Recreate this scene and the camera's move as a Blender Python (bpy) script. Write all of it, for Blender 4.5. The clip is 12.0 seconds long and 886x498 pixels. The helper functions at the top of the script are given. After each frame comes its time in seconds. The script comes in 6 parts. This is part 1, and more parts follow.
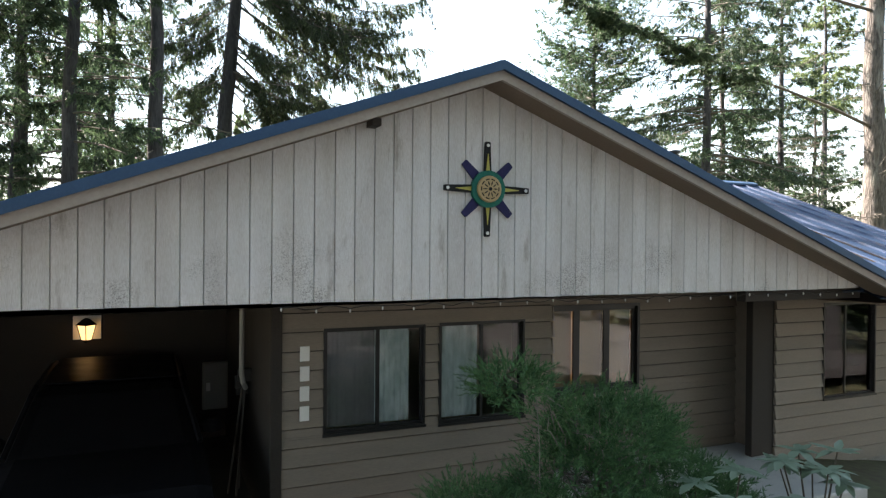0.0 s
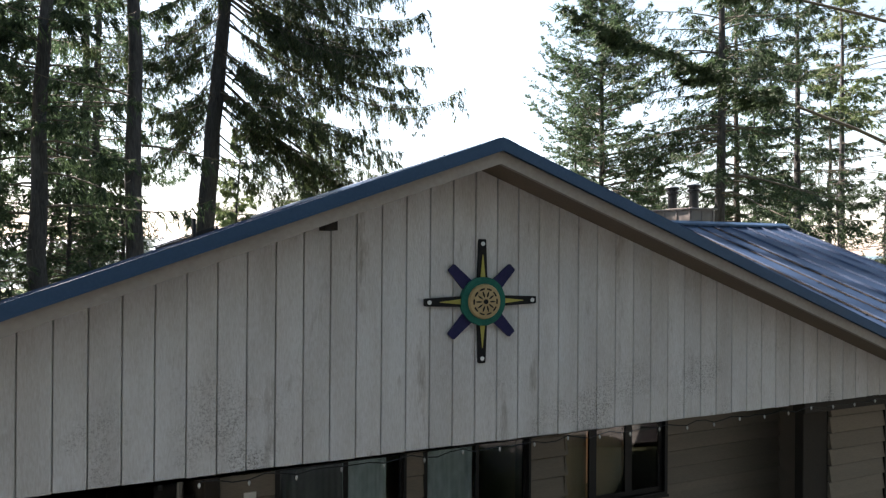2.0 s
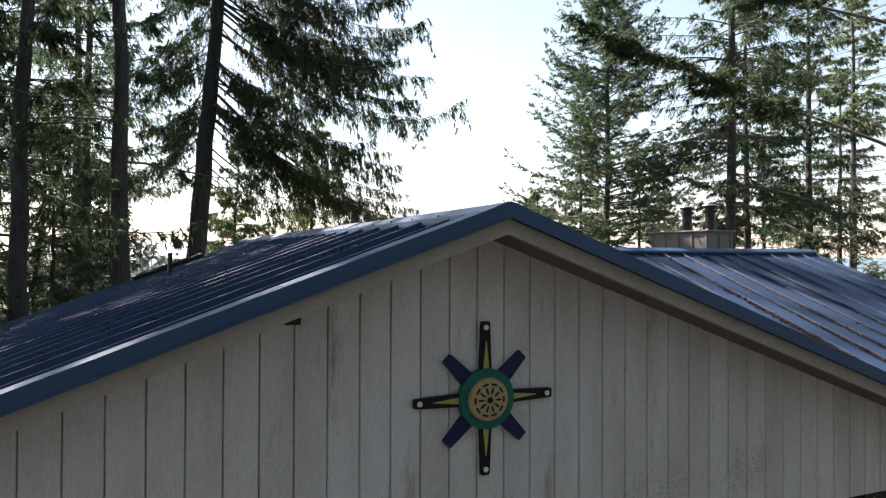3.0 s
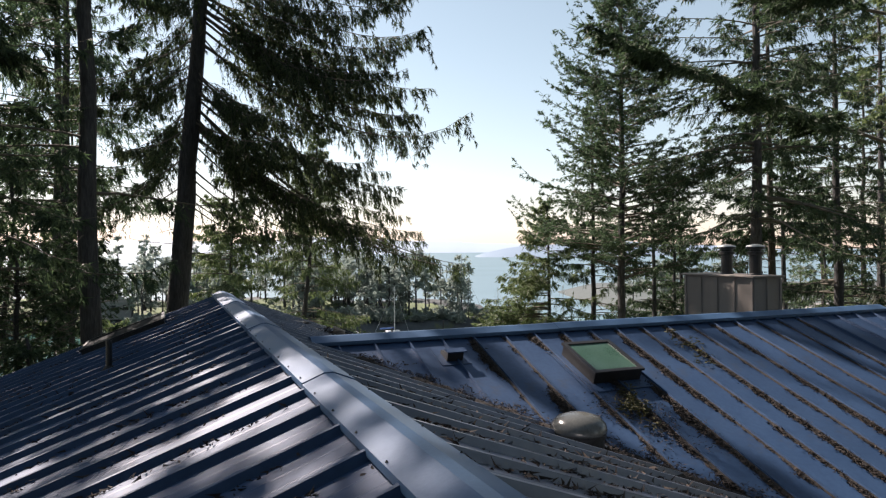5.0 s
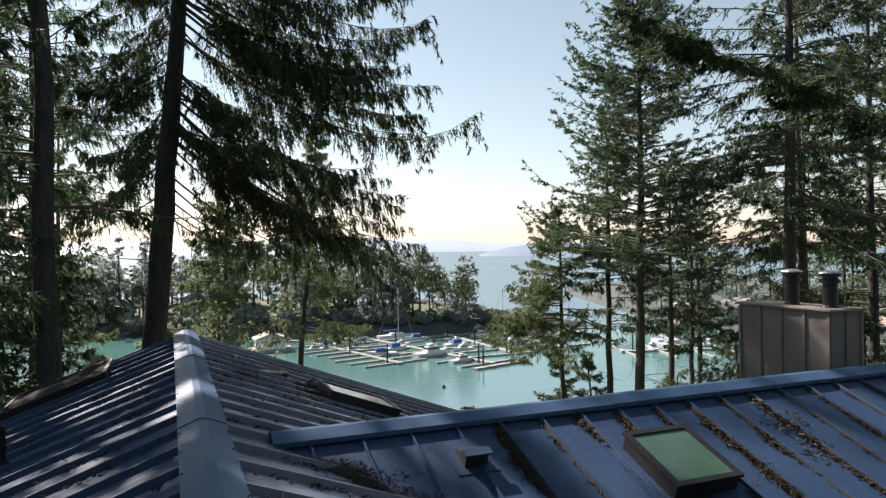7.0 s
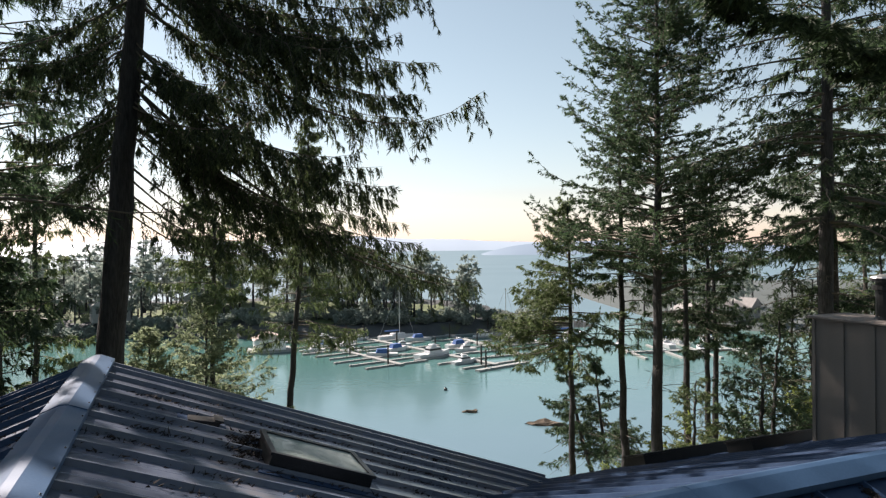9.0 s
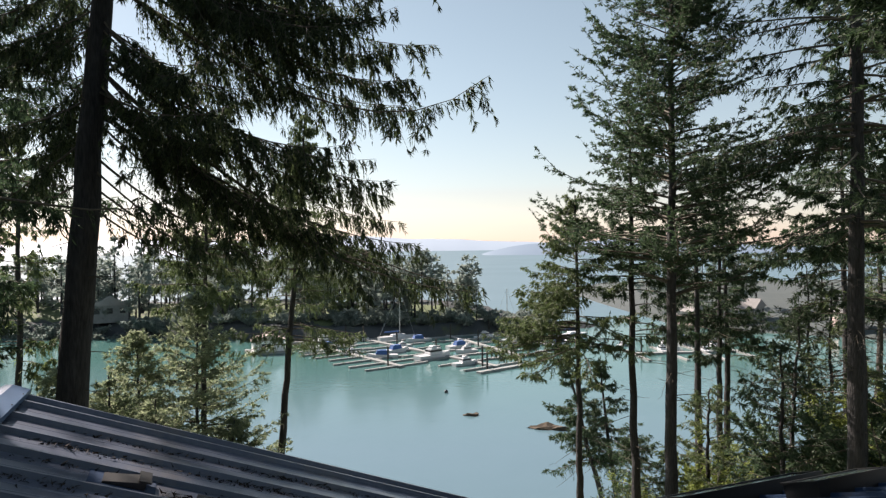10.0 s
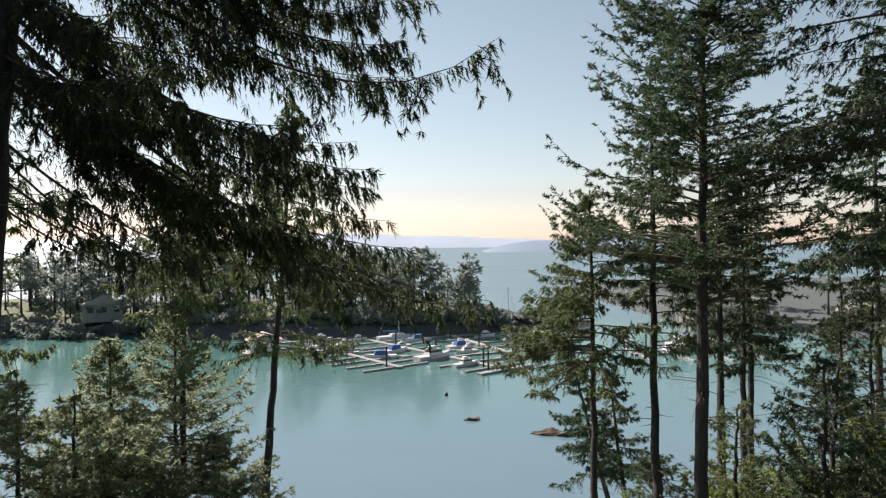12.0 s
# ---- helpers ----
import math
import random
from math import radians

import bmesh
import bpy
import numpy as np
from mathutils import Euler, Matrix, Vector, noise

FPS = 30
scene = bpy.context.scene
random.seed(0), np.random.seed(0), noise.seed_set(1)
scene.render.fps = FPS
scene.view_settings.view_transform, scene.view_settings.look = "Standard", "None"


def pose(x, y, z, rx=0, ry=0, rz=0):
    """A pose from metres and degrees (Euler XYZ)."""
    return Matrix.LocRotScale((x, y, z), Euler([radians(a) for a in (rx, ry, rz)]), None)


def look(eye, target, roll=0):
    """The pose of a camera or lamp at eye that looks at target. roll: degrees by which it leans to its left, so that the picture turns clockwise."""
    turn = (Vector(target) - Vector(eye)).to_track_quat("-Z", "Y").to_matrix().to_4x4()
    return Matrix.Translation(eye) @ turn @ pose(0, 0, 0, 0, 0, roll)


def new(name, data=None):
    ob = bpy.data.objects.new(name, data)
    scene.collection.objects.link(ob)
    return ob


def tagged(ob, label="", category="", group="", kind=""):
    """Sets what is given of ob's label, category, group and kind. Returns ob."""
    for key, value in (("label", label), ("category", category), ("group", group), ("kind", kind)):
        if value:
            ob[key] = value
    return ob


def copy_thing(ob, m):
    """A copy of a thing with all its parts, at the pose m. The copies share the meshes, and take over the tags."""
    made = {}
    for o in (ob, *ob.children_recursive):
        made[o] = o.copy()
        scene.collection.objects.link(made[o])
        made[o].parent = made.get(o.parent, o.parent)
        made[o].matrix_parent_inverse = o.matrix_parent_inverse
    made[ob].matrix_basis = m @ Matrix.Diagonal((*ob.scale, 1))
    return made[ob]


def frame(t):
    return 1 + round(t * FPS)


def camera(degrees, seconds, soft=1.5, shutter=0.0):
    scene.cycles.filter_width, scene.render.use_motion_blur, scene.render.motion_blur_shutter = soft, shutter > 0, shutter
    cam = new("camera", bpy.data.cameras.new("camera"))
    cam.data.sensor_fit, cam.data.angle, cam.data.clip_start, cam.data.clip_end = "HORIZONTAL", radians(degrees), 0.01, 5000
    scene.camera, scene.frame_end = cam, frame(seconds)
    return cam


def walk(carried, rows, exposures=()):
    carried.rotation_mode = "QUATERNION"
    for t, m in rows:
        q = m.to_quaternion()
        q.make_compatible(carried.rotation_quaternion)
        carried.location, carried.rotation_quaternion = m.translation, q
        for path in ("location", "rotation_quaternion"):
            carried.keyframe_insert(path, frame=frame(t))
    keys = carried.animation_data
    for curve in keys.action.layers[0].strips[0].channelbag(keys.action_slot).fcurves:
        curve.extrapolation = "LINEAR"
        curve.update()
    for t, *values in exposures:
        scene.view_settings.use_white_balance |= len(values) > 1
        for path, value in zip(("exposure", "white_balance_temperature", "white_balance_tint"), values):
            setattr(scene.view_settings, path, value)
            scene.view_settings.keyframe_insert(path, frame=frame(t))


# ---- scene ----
cam = camera(67.0, 12.0, soft=1.3)
PATH = [
    (0, (-2.922, -5.755, 3.011), (-2.118, -3.924, 2.998), 0.5),
    (0.5, (-2.733, -5.46, 3.225), (-1.934, -3.627, 3.217), 0.55),
    (1, (-2.546, -5.138, 3.468), (-1.748, -3.304, 3.46), 0.55),
    (1.5, (-2.36, -4.792, 3.695), (-1.564, -2.958, 3.688), 0.5),
    (2, (-2.16, -4.441, 3.92), (-1.37, -2.604, 3.922), 0.4),
    (2.5, (-1.962, -4.046, 4.178), (-1.174, -2.208, 4.18), 0.35),
    (3, (-1.744, -3.607, 4.405), (-0.962, -1.766, 4.417), 0.2),
    (4.8, (-1.016, -2.057, 5.374), (-0.251, -0.209, 5.369), -0.3),
    (5, (-0.957, -1.86, 5.469), (-0.191, -0.012, 5.467), -0.4),
    (5.5, (-0.765, -1.327, 5.717), (-0.002, 0.522, 5.714), -0.5),
    (6, (-0.589, -0.814, 5.877), (0.171, 1.035, 5.877), -0.6),
    (6.5, (-0.418, -0.324, 5.928), (0.341, 1.526, 5.925), -0.6),
    (7, (-0.209, 0.176, 5.929), (0.547, 2.028, 5.924), -0.6),
    (9, (0.826, 2.409, 5.937), (1.575, 4.263, 5.929), -0.65),
    (9.5, (1.128, 3.147, 5.944), (1.877, 5.002, 5.934), -0.6),
    (10, (1.443, 3.93, 5.959), (2.19, 5.785, 5.951), -0.6),
    (10.5, (1.754, 4.711, 6.018), (2.503, 6.566, 6.004), -0.6),
    (11, (2.058, 5.47, 6.075), (2.808, 7.324, 6.06), -0.65),
    (11.5, (2.355, 6.185, 6.114), (3.104, 8.04, 6.097), -0.65),
    (12, (2.655, 6.874, 6.116), (3.402, 8.73, 6.099), -0.6),
]
EXPOSURE = [(0, 3.14, 6950, 22), (1.0, 2.8, 6950, 22), (1.5, 2.56, 6940, 23), (2.5, 2.22, 6930, 24), (3.2, 1.92, 6930, 25), (4.8, 1.38, 6930, 23), (7.0, 1.25, 6930, 21), (12, 0.96, 6930, 22)]
walk(cam, [(t, look(eye, target, roll)) for t, eye, target, roll in PATH], EXPOSURE)

# ---- light ----
SUN_AZ, SUN_EL = 338.0, 40.0  # compass-style: degrees clockwise from +y, and height
to_sun = Vector((math.sin(radians(SUN_AZ)) * math.cos(radians(SUN_EL)), math.cos(radians(SUN_AZ)) * math.cos(radians(SUN_EL)), math.sin(radians(SUN_EL))))
world = bpy.data.worlds.new("world")
scene.world = world
world.use_nodes = True
wn = world.node_tree
sky = wn.nodes.new("ShaderNodeTexSky")
sky.sky_type, sky.sun_disc = "NISHITA", False
sky.sun_elevation, sky.sun_rotation = radians(SUN_EL), radians(SUN_AZ)
sky.air_density, sky.dust_density, sky.ozone_density = 1.0, 0.25, 1.0
wn.nodes["Background"].inputs[1].default_value = 0.06
hazy = wn.nodes.new("ShaderNodeHueSaturation")
hazy.inputs["Saturation"].default_value = 0.76
hazy.inputs["Hue"].default_value = 0.468  # thin sea haze greys the blue
wn.links.new(sky.outputs[0], hazy.inputs["Color"])
wn.links.new(hazy.outputs[0], wn.nodes["Background"].inputs[0])
sun_data = bpy.data.lights.new("sun", "SUN")
sun_data.energy, sun_data.angle, sun_data.color = 5.0, radians(0.6), (1.0, 0.95, 0.87)
sun = new("sun", sun_data)
sun.matrix_world = look(to_sun * 60, (0, 0, 0))

# ---- materials ----
def nodes_of(name):
    m = bpy.data.materials.new(name)
    m.use_nodes = True
    return m, m.node_tree.nodes, m.node_tree.links, m.node_tree.nodes["Principled BSDF"]


def mat(name, a, b, scale=4.0, rough=0.7, metal=0.0, bump=0.2, deep=0.02, stretch=(1, 1, 1), fine=60.0, vary=0.15, spec=0.5, stain=None, stain_scale=0.7, stain_cut=0.55, coords="Object"):
    """Two colours mixed by coarse and fine noise, with stains, relief and a random shade for each object."""
    m, n, l, p = nodes_of(name)
    tc, mp = n.new("ShaderNodeTexCoord"), n.new("ShaderNodeMapping")
    mp.inputs["Scale"].default_value = stretch
    l.new(tc.outputs[coords], mp.inputs[0])
    n1, n2 = n.new("ShaderNodeTexNoise"), n.new("ShaderNodeTexNoise")
    n1.inputs["Scale"].default_value, n1.inputs["Detail"].default_value = scale, 6
    n2.inputs["Scale"].default_value, n2.inputs["Detail"].default_value = fine, 4
    for q in (n1, n2):
        l.new(mp.outputs[0], q.inputs["Vector"])
    add = n.new("ShaderNodeMath")
    add.operation = "MULTIPLY_ADD"
    add.inputs[1].default_value = 0.5
    l.new(n2.outputs["Fac"], add.inputs[0])
    half = n.new("ShaderNodeMath")
    half.operation = "MULTIPLY"
    half.inputs[1].default_value = 0.5
    l.new(n1.outputs["Fac"], half.inputs[0])
    l.new(half.outputs[0], add.inputs[2])
    ramp = n.new("ShaderNodeMapRange")
    ramp.inputs[1].default_value, ramp.inputs[2].default_value = 0.35, 0.65
    l.new(add.outputs[0], ramp.inputs[0])
    mix = n.new("ShaderNodeMix")
    mix.data_type = "RGBA"
    mix.inputs["A"].default_value, mix.inputs["B"].default_value = (*a, 1), (*b, 1)
    l.new(ramp.outputs[0], mix.inputs["Factor"])
    out = mix.outputs["Result"]
    if stain:
        n3 = n.new("ShaderNodeTexNoise")
        n3.inputs["Scale"].default_value, n3.inputs["Detail"].default_value = stain_scale, 8
        n3.inputs["Roughness"].default_value = 0.7
        l.new(mp.outputs[0], n3.inputs["Vector"])
        r3 = n.new("ShaderNodeMapRange")
        r3.inputs[1].default_value, r3.inputs[2].default_value = stain_cut, stain_cut + 0.15
        l.new(n3.outputs["Fac"], r3.inputs[0])
        m3 = n.new("ShaderNodeMix")
        m3.data_type = "RGBA"
        m3.inputs["B"].default_value = (*stain, 1)
        l.new(r3.outputs[0], m3.inputs["Factor"])
        l.new(out, m3.inputs["A"])
        out = m3.outputs["Result"]
    if vary:
        oi, mr, hs = n.new("ShaderNodeObjectInfo"), n.new("ShaderNodeMapRange"), n.new("ShaderNodeHueSaturation")
        mr.inputs[3].default_value, mr.inputs[4].default_value = 1 - vary, 1 + vary
        l.new(oi.outputs["Random"], mr.inputs[0])
        l.new(mr.outputs[0], hs.inputs["Value"])
        l.new(out, hs.inputs["Color"])
        out = hs.outputs["Color"]
    l.new(out, p.inputs["Base Color"])
    rr = n.new("ShaderNodeMapRange")
    rr.inputs[3].default_value, rr.inputs[4].default_value = max(0.02, rough - 0.12), min(1, rough + 0.12)
    l.new(n1.outputs["Fac"], rr.inputs[0])
    l.new(rr.outputs[0], p.inputs["Roughness"])
    p.inputs["Metallic"].default_value = metal
    p.inputs["Specular IOR Level"].default_value = spec
    if bump:
        bp = n.new("ShaderNodeBump")
        bp.inputs["Strength"].default_value, bp.inputs["Distance"].default_value = bump, deep
        l.new(add.outputs[0], bp.inputs["Height"])
        l.new(bp.outputs[0], p.inputs["Normal"])
    return m


def foliage(name, a, b, through_light=0.35, rough=0.6):
    """Needles or leaves: a shade of its own for each blade, and light that passes through."""
    m, n, l, p = nodes_of(name)
    geo, mix = n.new("ShaderNodeNewGeometry"), n.new("ShaderNodeMix")
    mix.data_type = "RGBA"
    mix.inputs["A"].default_value, mix.inputs["B"].default_value = (*a, 1), (*b, 1)
    l.new(geo.outputs["Random Per Island"], mix.inputs["Factor"])
    l.new(mix.outputs["Result"], p.inputs["Base Color"])
    p.inputs["Roughness"].default_value = rough
    tr, sh = n.new("ShaderNodeBsdfTranslucent"), n.new("ShaderNodeMixShader")
    sh.inputs[0].default_value = through_light
    l.new(mix.outputs["Result"], tr.inputs["Color"])
    l.new(p.outputs[0], sh.inputs[1])
    l.new(tr.outputs[0], sh.inputs[2])
    l.new(sh.outputs[0], n["Material Output"].inputs["Surface"])
    return m


def glassy(name, tint, rough=0.02, alpha=0.25):
    m, n, l, p = nodes_of(name)
    p.inputs["Base Color"].default_value = (*tint, 1)
    p.inputs["Roughness"].default_value = rough
    p.inputs["IOR"].default_value = 1.5
    tr, sh, fr = n.new("ShaderNodeBsdfTransparent"), n.new("ShaderNodeMixShader"), n.new("ShaderNodeFresnel")
    gl = n.new("ShaderNodeBsdfGlossy")
    gl.inputs["Roughness"].default_value = rough
    tr.inputs["Color"].default_value = (*[1 - alpha * (1 - c) for c in tint], 1)
    fr.inputs["IOR"].default_value = 1.5
    l.new(fr.outputs[0], sh.inputs[0])
    l.new(tr.outputs[0], sh.inputs[1])
    l.new(gl.outputs[0], sh.inputs[2])
    l.new(sh.outputs[0], n["Material Output"].inputs["Surface"])
    return m


def glow(name, colour, strength):
    m, n, l, p = nodes_of(name)
    p.inputs["Base Color"].default_value = (*colour, 1)
    p.inputs["Emission Color"].default_value = (*colour, 1)
    p.inputs["Emission Strength"].default_value = strength
    return m


BOARD = mat("weathered_white_boards", (0.53, 0.505, 0.48), (0.7, 0.695, 0.69), 1.1, 0.75, bump=0.3, stretch=(4, 4, 0.7), fine=40, vary=0.06, stain=(0.3, 0.27, 0.24), stain_scale=1.6, stain_cut=0.585)


def speckle(m, colour, low, high):
    """Mildew: fine dark specks in loose patches, thickest towards the foot of the boards."""
    n, l = m.node_tree.nodes, m.node_tree.links
    p = n["Principled BSDF"]
    old = p.inputs["Base Color"].links[0].from_socket
    tc, sep = n.new("ShaderNodeTexCoord"), n.new("ShaderNodeSeparateXYZ")
    l.new(tc.outputs["Object"], sep.inputs[0])
    foot = n.new("ShaderNodeMapRange")
    foot.inputs[1].default_value, foot.inputs[2].default_value, foot.inputs[3].default_value, foot.inputs[4].default_value = low, high, 1.0, 0.12
    l.new(sep.outputs["Z"], foot.inputs[0])
    last = foot.outputs[0]
    for scale, a, b, rough in ((1.5, 0.5, 0.64, 0.6), (75.0, 0.48, 0.62, 0.8)):
        q, r, k = n.new("ShaderNodeTexNoise"), n.new("ShaderNodeMapRange"), n.new("ShaderNodeMath")
        q.inputs["Scale"].default_value, q.inputs["Detail"].default_value, q.inputs["Roughness"].default_value = scale, 4, rough
        r.inputs[1].default_value, r.inputs[2].default_value = a, b
        k.operation = "MULTIPLY"
        l.new(tc.outputs["Object"], q.inputs["Vector"])
        l.new(q.outputs["Fac"], r.inputs[0])
        l.new(r.outputs[0], k.inputs[0])
        l.new(last, k.inputs[1])
        last = k.outputs[0]
    mix = n.new("ShaderNodeMix")
    mix.data_type = "RGBA"
    mix.inputs["B"].default_value = (*colour, 1)
    l.new(old, mix.inputs["A"])
    l.new(last, mix.inputs["Factor"])
    l.new(mix.outputs["Result"], p.inputs["Base Color"])


speckle(BOARD, (0.19, 0.178, 0.165), 0.1, 0.8)
FASCIA = mat("grey_beige_fascia", (0.3, 0.26, 0.225), (0.37, 0.325, 0.285), 2, 0.7, bump=0.15, fine=30, vary=0.04)
TRIM_BLUE = mat("blue_metal_trim", (0.031, 0.076, 0.145), (0.043, 0.096, 0.178), 2, 0.5, 0.1, bump=0.03, vary=0.04, spec=0.3)
ROOF = mat("blue_roof_metal", (0.015, 0.037, 0.083), (0.025, 0.058, 0.118), 1.5, 0.54, 0.05, spec=0.28, bump=0.05, fine=20, vary=0.08, stain=(0.038, 0.043, 0.05), stain_scale=1.3, stain_cut=0.55)
# weathering and dust, plus missing sun and sky sheen put into the paler base
ROOF_WORN_LIT = mat("weathered_and_sunlit_roof_metal", (0.06, 0.08, 0.122), (0.1, 0.118, 0.16), 1.2, 0.38, 0.05, spec=0.5, bump=0.05, fine=18, vary=0.12, stain=(0.16, 0.145, 0.14), stain_scale=1.1, stain_cut=0.5)
ROOF_WORN_LIT.node_tree.nodes["Principled BSDF"].inputs["Coat Weight"].default_value = 0.7
ROOF_WORN_LIT.node_tree.nodes["Principled BSDF"].inputs["Coat Roughness"].default_value = 0.28
CAPMETAL = mat("faded_blue_cap_metal", (0.04, 0.09, 0.17), (0.06, 0.118, 0.205), 1.6, 0.4, 0.0, spec=0.4, bump=0.03, vary=0.05, stain=(0.075, 0.115, 0.165), stain_scale=0.9)
SIDING = mat("brown_lap_siding", (0.185, 0.155, 0.125), (0.245, 0.206, 0.167), 1.5, 0.7, bump=0.2, stretch=(0.6, 4, 5), fine=30, vary=0.08)
# dark stain on posts and beams; elsewhere the near-black stands in for shade
DARKWOOD = mat("dark_stained_and_shade_wood", (0.02, 0.016, 0.013), (0.034, 0.027, 0.022), 3, 0.75, bump=0.2, vary=0.1)
SOFFIT = mat("brown_soffit", (0.16, 0.115, 0.08), (0.2, 0.15, 0.11), 3, 0.8, bump=0.1, vary=0.05)
FRAME = mat("dark_bronze_frame", (0.011, 0.011, 0.012), (0.017, 0.017, 0.018), 4, 0.45, 0.2, bump=0, vary=0)
GLASS = glassy("window_glass", (0.9, 0.95, 0.95))
SKYGLASS = mat("green_skylight_glass", (0.032, 0.075, 0.055), (0.055, 0.11, 0.082), 2.5, 0.12, 0.0, bump=0.0, vary=0, spec=0.8)
CURTAIN = mat("pale_curtain", (0.34, 0.43, 0.44), (0.58, 0.68, 0.69), 2.2, 0.9, bump=0.2, stretch=(2, 1, 0.8), fine=9, vary=0.02)
BLIND = mat("cream_blind", (0.3, 0.22, 0.13), (0.36, 0.265, 0.16), 3, 0.9, bump=0.05, vary=0.02)
REDCURTAIN = mat("dark_red_curtain", (0.16, 0.03, 0.03), (0.24, 0.05, 0.045), 6, 0.9, bump=0.2, stretch=(8, 1, 0.3), vary=0.02)
CONCRETE = mat("pale_concrete", (0.42, 0.42, 0.41), (0.52, 0.52, 0.5), 1.5, 0.85, bump=0.15, vary=0.03, stain=(0.3, 0.3, 0.28), stain_scale=1.5)
STONE = mat("grey_stone", (0.2, 0.19, 0.17), (0.34, 0.32, 0.29), 4, 0.9, bump=0.6, vary=0.2)
ASPHALT = mat("driveway_asphalt", (0.045, 0.045, 0.045), (0.075, 0.072, 0.07), 2, 0.9, bump=0.3, fine=120, vary=0)
SOIL = mat("forest_floor", (0.06, 0.05, 0.03), (0.1, 0.11, 0.045), 0.35, 0.95, bump=0.6, fine=8, vary=0, stain=(0.06, 0.075, 0.03), stain_scale=0.15, stain_cut=0.5)
SAND = mat("dark_shore_rock", (0.03, 0.038, 0.042), (0.065, 0.074, 0.076), 0.6, 0.9, bump=0.6, fine=5, vary=0.1, stain=(0.07, 0.085, 0.04), stain_scale=0.2)
BARK = mat("grey_brown_fir_bark", (0.017, 0.017, 0.0175), (0.066, 0.064, 0.064), 9, deep=0.08, rough= 0.95, bump=1.0, stretch=(1, 1, 0.16), fine=30, vary=0.15)
BARK_PALE = mat("lichened_bark", (0.02, 0.017, 0.014), (0.105, 0.09, 0.076), 14, deep=0.12, rough= 0.95, bump=1.0, stretch=(1, 1, 0.2), fine=20, vary=0.1)
BARK_LICHEN = mat("lichen_blotched_bark", (0.035, 0.03, 0.026), (0.17, 0.15, 0.125), 10, deep=0.12, rough=0.95, bump=1.0, stretch=(1, 1, 0.22), fine=22, vary=0.05, stain=(0.24, 0.235, 0.2), stain_scale=2.2, stain_cut=0.53)
TWIG_GREY = mat("bare_grey_twig", (0.12, 0.11, 0.1), (0.24, 0.22, 0.2), 5, 0.95, bump=0.3, vary=0.1)
TWIG = mat("twig_bark", (0.07, 0.06, 0.045), (0.13, 0.115, 0.09), 5, 0.95, bump=0.3, vary=0.1)
NEEDLE = foliage("fir_needles", (0.024, 0.05, 0.026), (0.098, 0.16, 0.078), 0.45)
NEEDLE_DARK = foliage("dark_fir_needles", (0.017, 0.034, 0.018), (0.07, 0.112, 0.052), 0.48)
# dark needles brightened, with light from behind put into the colour
NEEDLE_LIT = foliage("backlit_fir_needles", (0.016, 0.03, 0.015), (0.088, 0.12, 0.05), 0.5)
NEEDLE_LIGHT = foliage("light_cedar_needles", (0.055, 0.09, 0.035), (0.17, 0.22, 0.09), 0.45)
NEEDLE_GREY = foliage("grey_green_young_needles", (0.1, 0.14, 0.08), (0.44, 0.5, 0.31), 0.6)
JUNIPER = foliage("juniper_sprays", (0.026, 0.09, 0.034), (0.105, 0.235, 0.088), 0.28)
SCREEN = mat("grey_insect_screen_cloth", (0.11, 0.12, 0.125), (0.15, 0.16, 0.165), 8, 0.9, bump=0.2, vary=0.02)
RHODO = foliage("rhododendron_leaves", (0.13, 0.19, 0.13), (0.26, 0.34, 0.24), 0.2, 0.35)
GRASSY = foliage("yellow_green_bush", (0.15, 0.2, 0.05), (0.34, 0.4, 0.11), 0.45)
# haze over the bay is put into these pale leaf colours
FARLEAF_HAZED = foliage("far_leaves_with_haze", (0.2, 0.25, 0.23), (0.32, 0.37, 0.32), 0.58)
DEBRIS = foliage("fallen_brown_needles", (0.01, 0.007, 0.0055), (0.036, 0.024, 0.017), 0.05, 0.9)
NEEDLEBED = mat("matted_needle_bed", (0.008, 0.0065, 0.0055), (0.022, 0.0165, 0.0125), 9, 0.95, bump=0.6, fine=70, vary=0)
MOSS = foliage("moss", (0.03, 0.034, 0.012), (0.085, 0.078, 0.03), 0.2, 0.9)
GALV = mat("galvanised_metal", (0.42, 0.42, 0.41), (0.55, 0.55, 0.53), 3, 0.4, 0.7, bump=0.05, vary=0.05)
BLACKMETAL = mat("black_metal", (0.015, 0.015, 0.015), (0.03, 0.03, 0.03), 4, 0.45, 0.4, bump=0.05, vary=0.05)
DOMEMAT = mat("translucent_grey_dome", (0.07, 0.072, 0.066), (0.11, 0.11, 0.1), 3, 0.18, 0.0, bump=0.02, vary=0.02)
CHIMNEY = mat("taupe_chimney_cladding", (0.165, 0.142, 0.122), (0.21, 0.182, 0.158), 2, 0.75, bump=0.1, stretch=(3, 3, 0.6), vary=0.03)
CARPAINT = mat("black_car_paint", (0.006, 0.006, 0.007), (0.009, 0.009, 0.01), 4, 0.4, 0.0, bump=0, vary=0, spec=0.03)
TYRE = mat("tyre_rubber", (0.012, 0.012, 0.012), (0.02, 0.02, 0.02), 8, 0.9, bump=0.1, vary=0)
WHITE = mat("white_paint", (0.7, 0.7, 0.68), (0.78, 0.78, 0.76), 3, 0.5, bump=0.03, vary=0.05)
DOCKWOOD = mat("bleached_dock_planks", (0.2, 0.21, 0.205), (0.28, 0.29, 0.28), 1.2, 0.85, bump=0.1, vary=0.08)
HULL = mat("white_boat_hull", (0.5, 0.51, 0.52), (0.62, 0.63, 0.64), 1, 0.3, bump=0, vary=0.1)
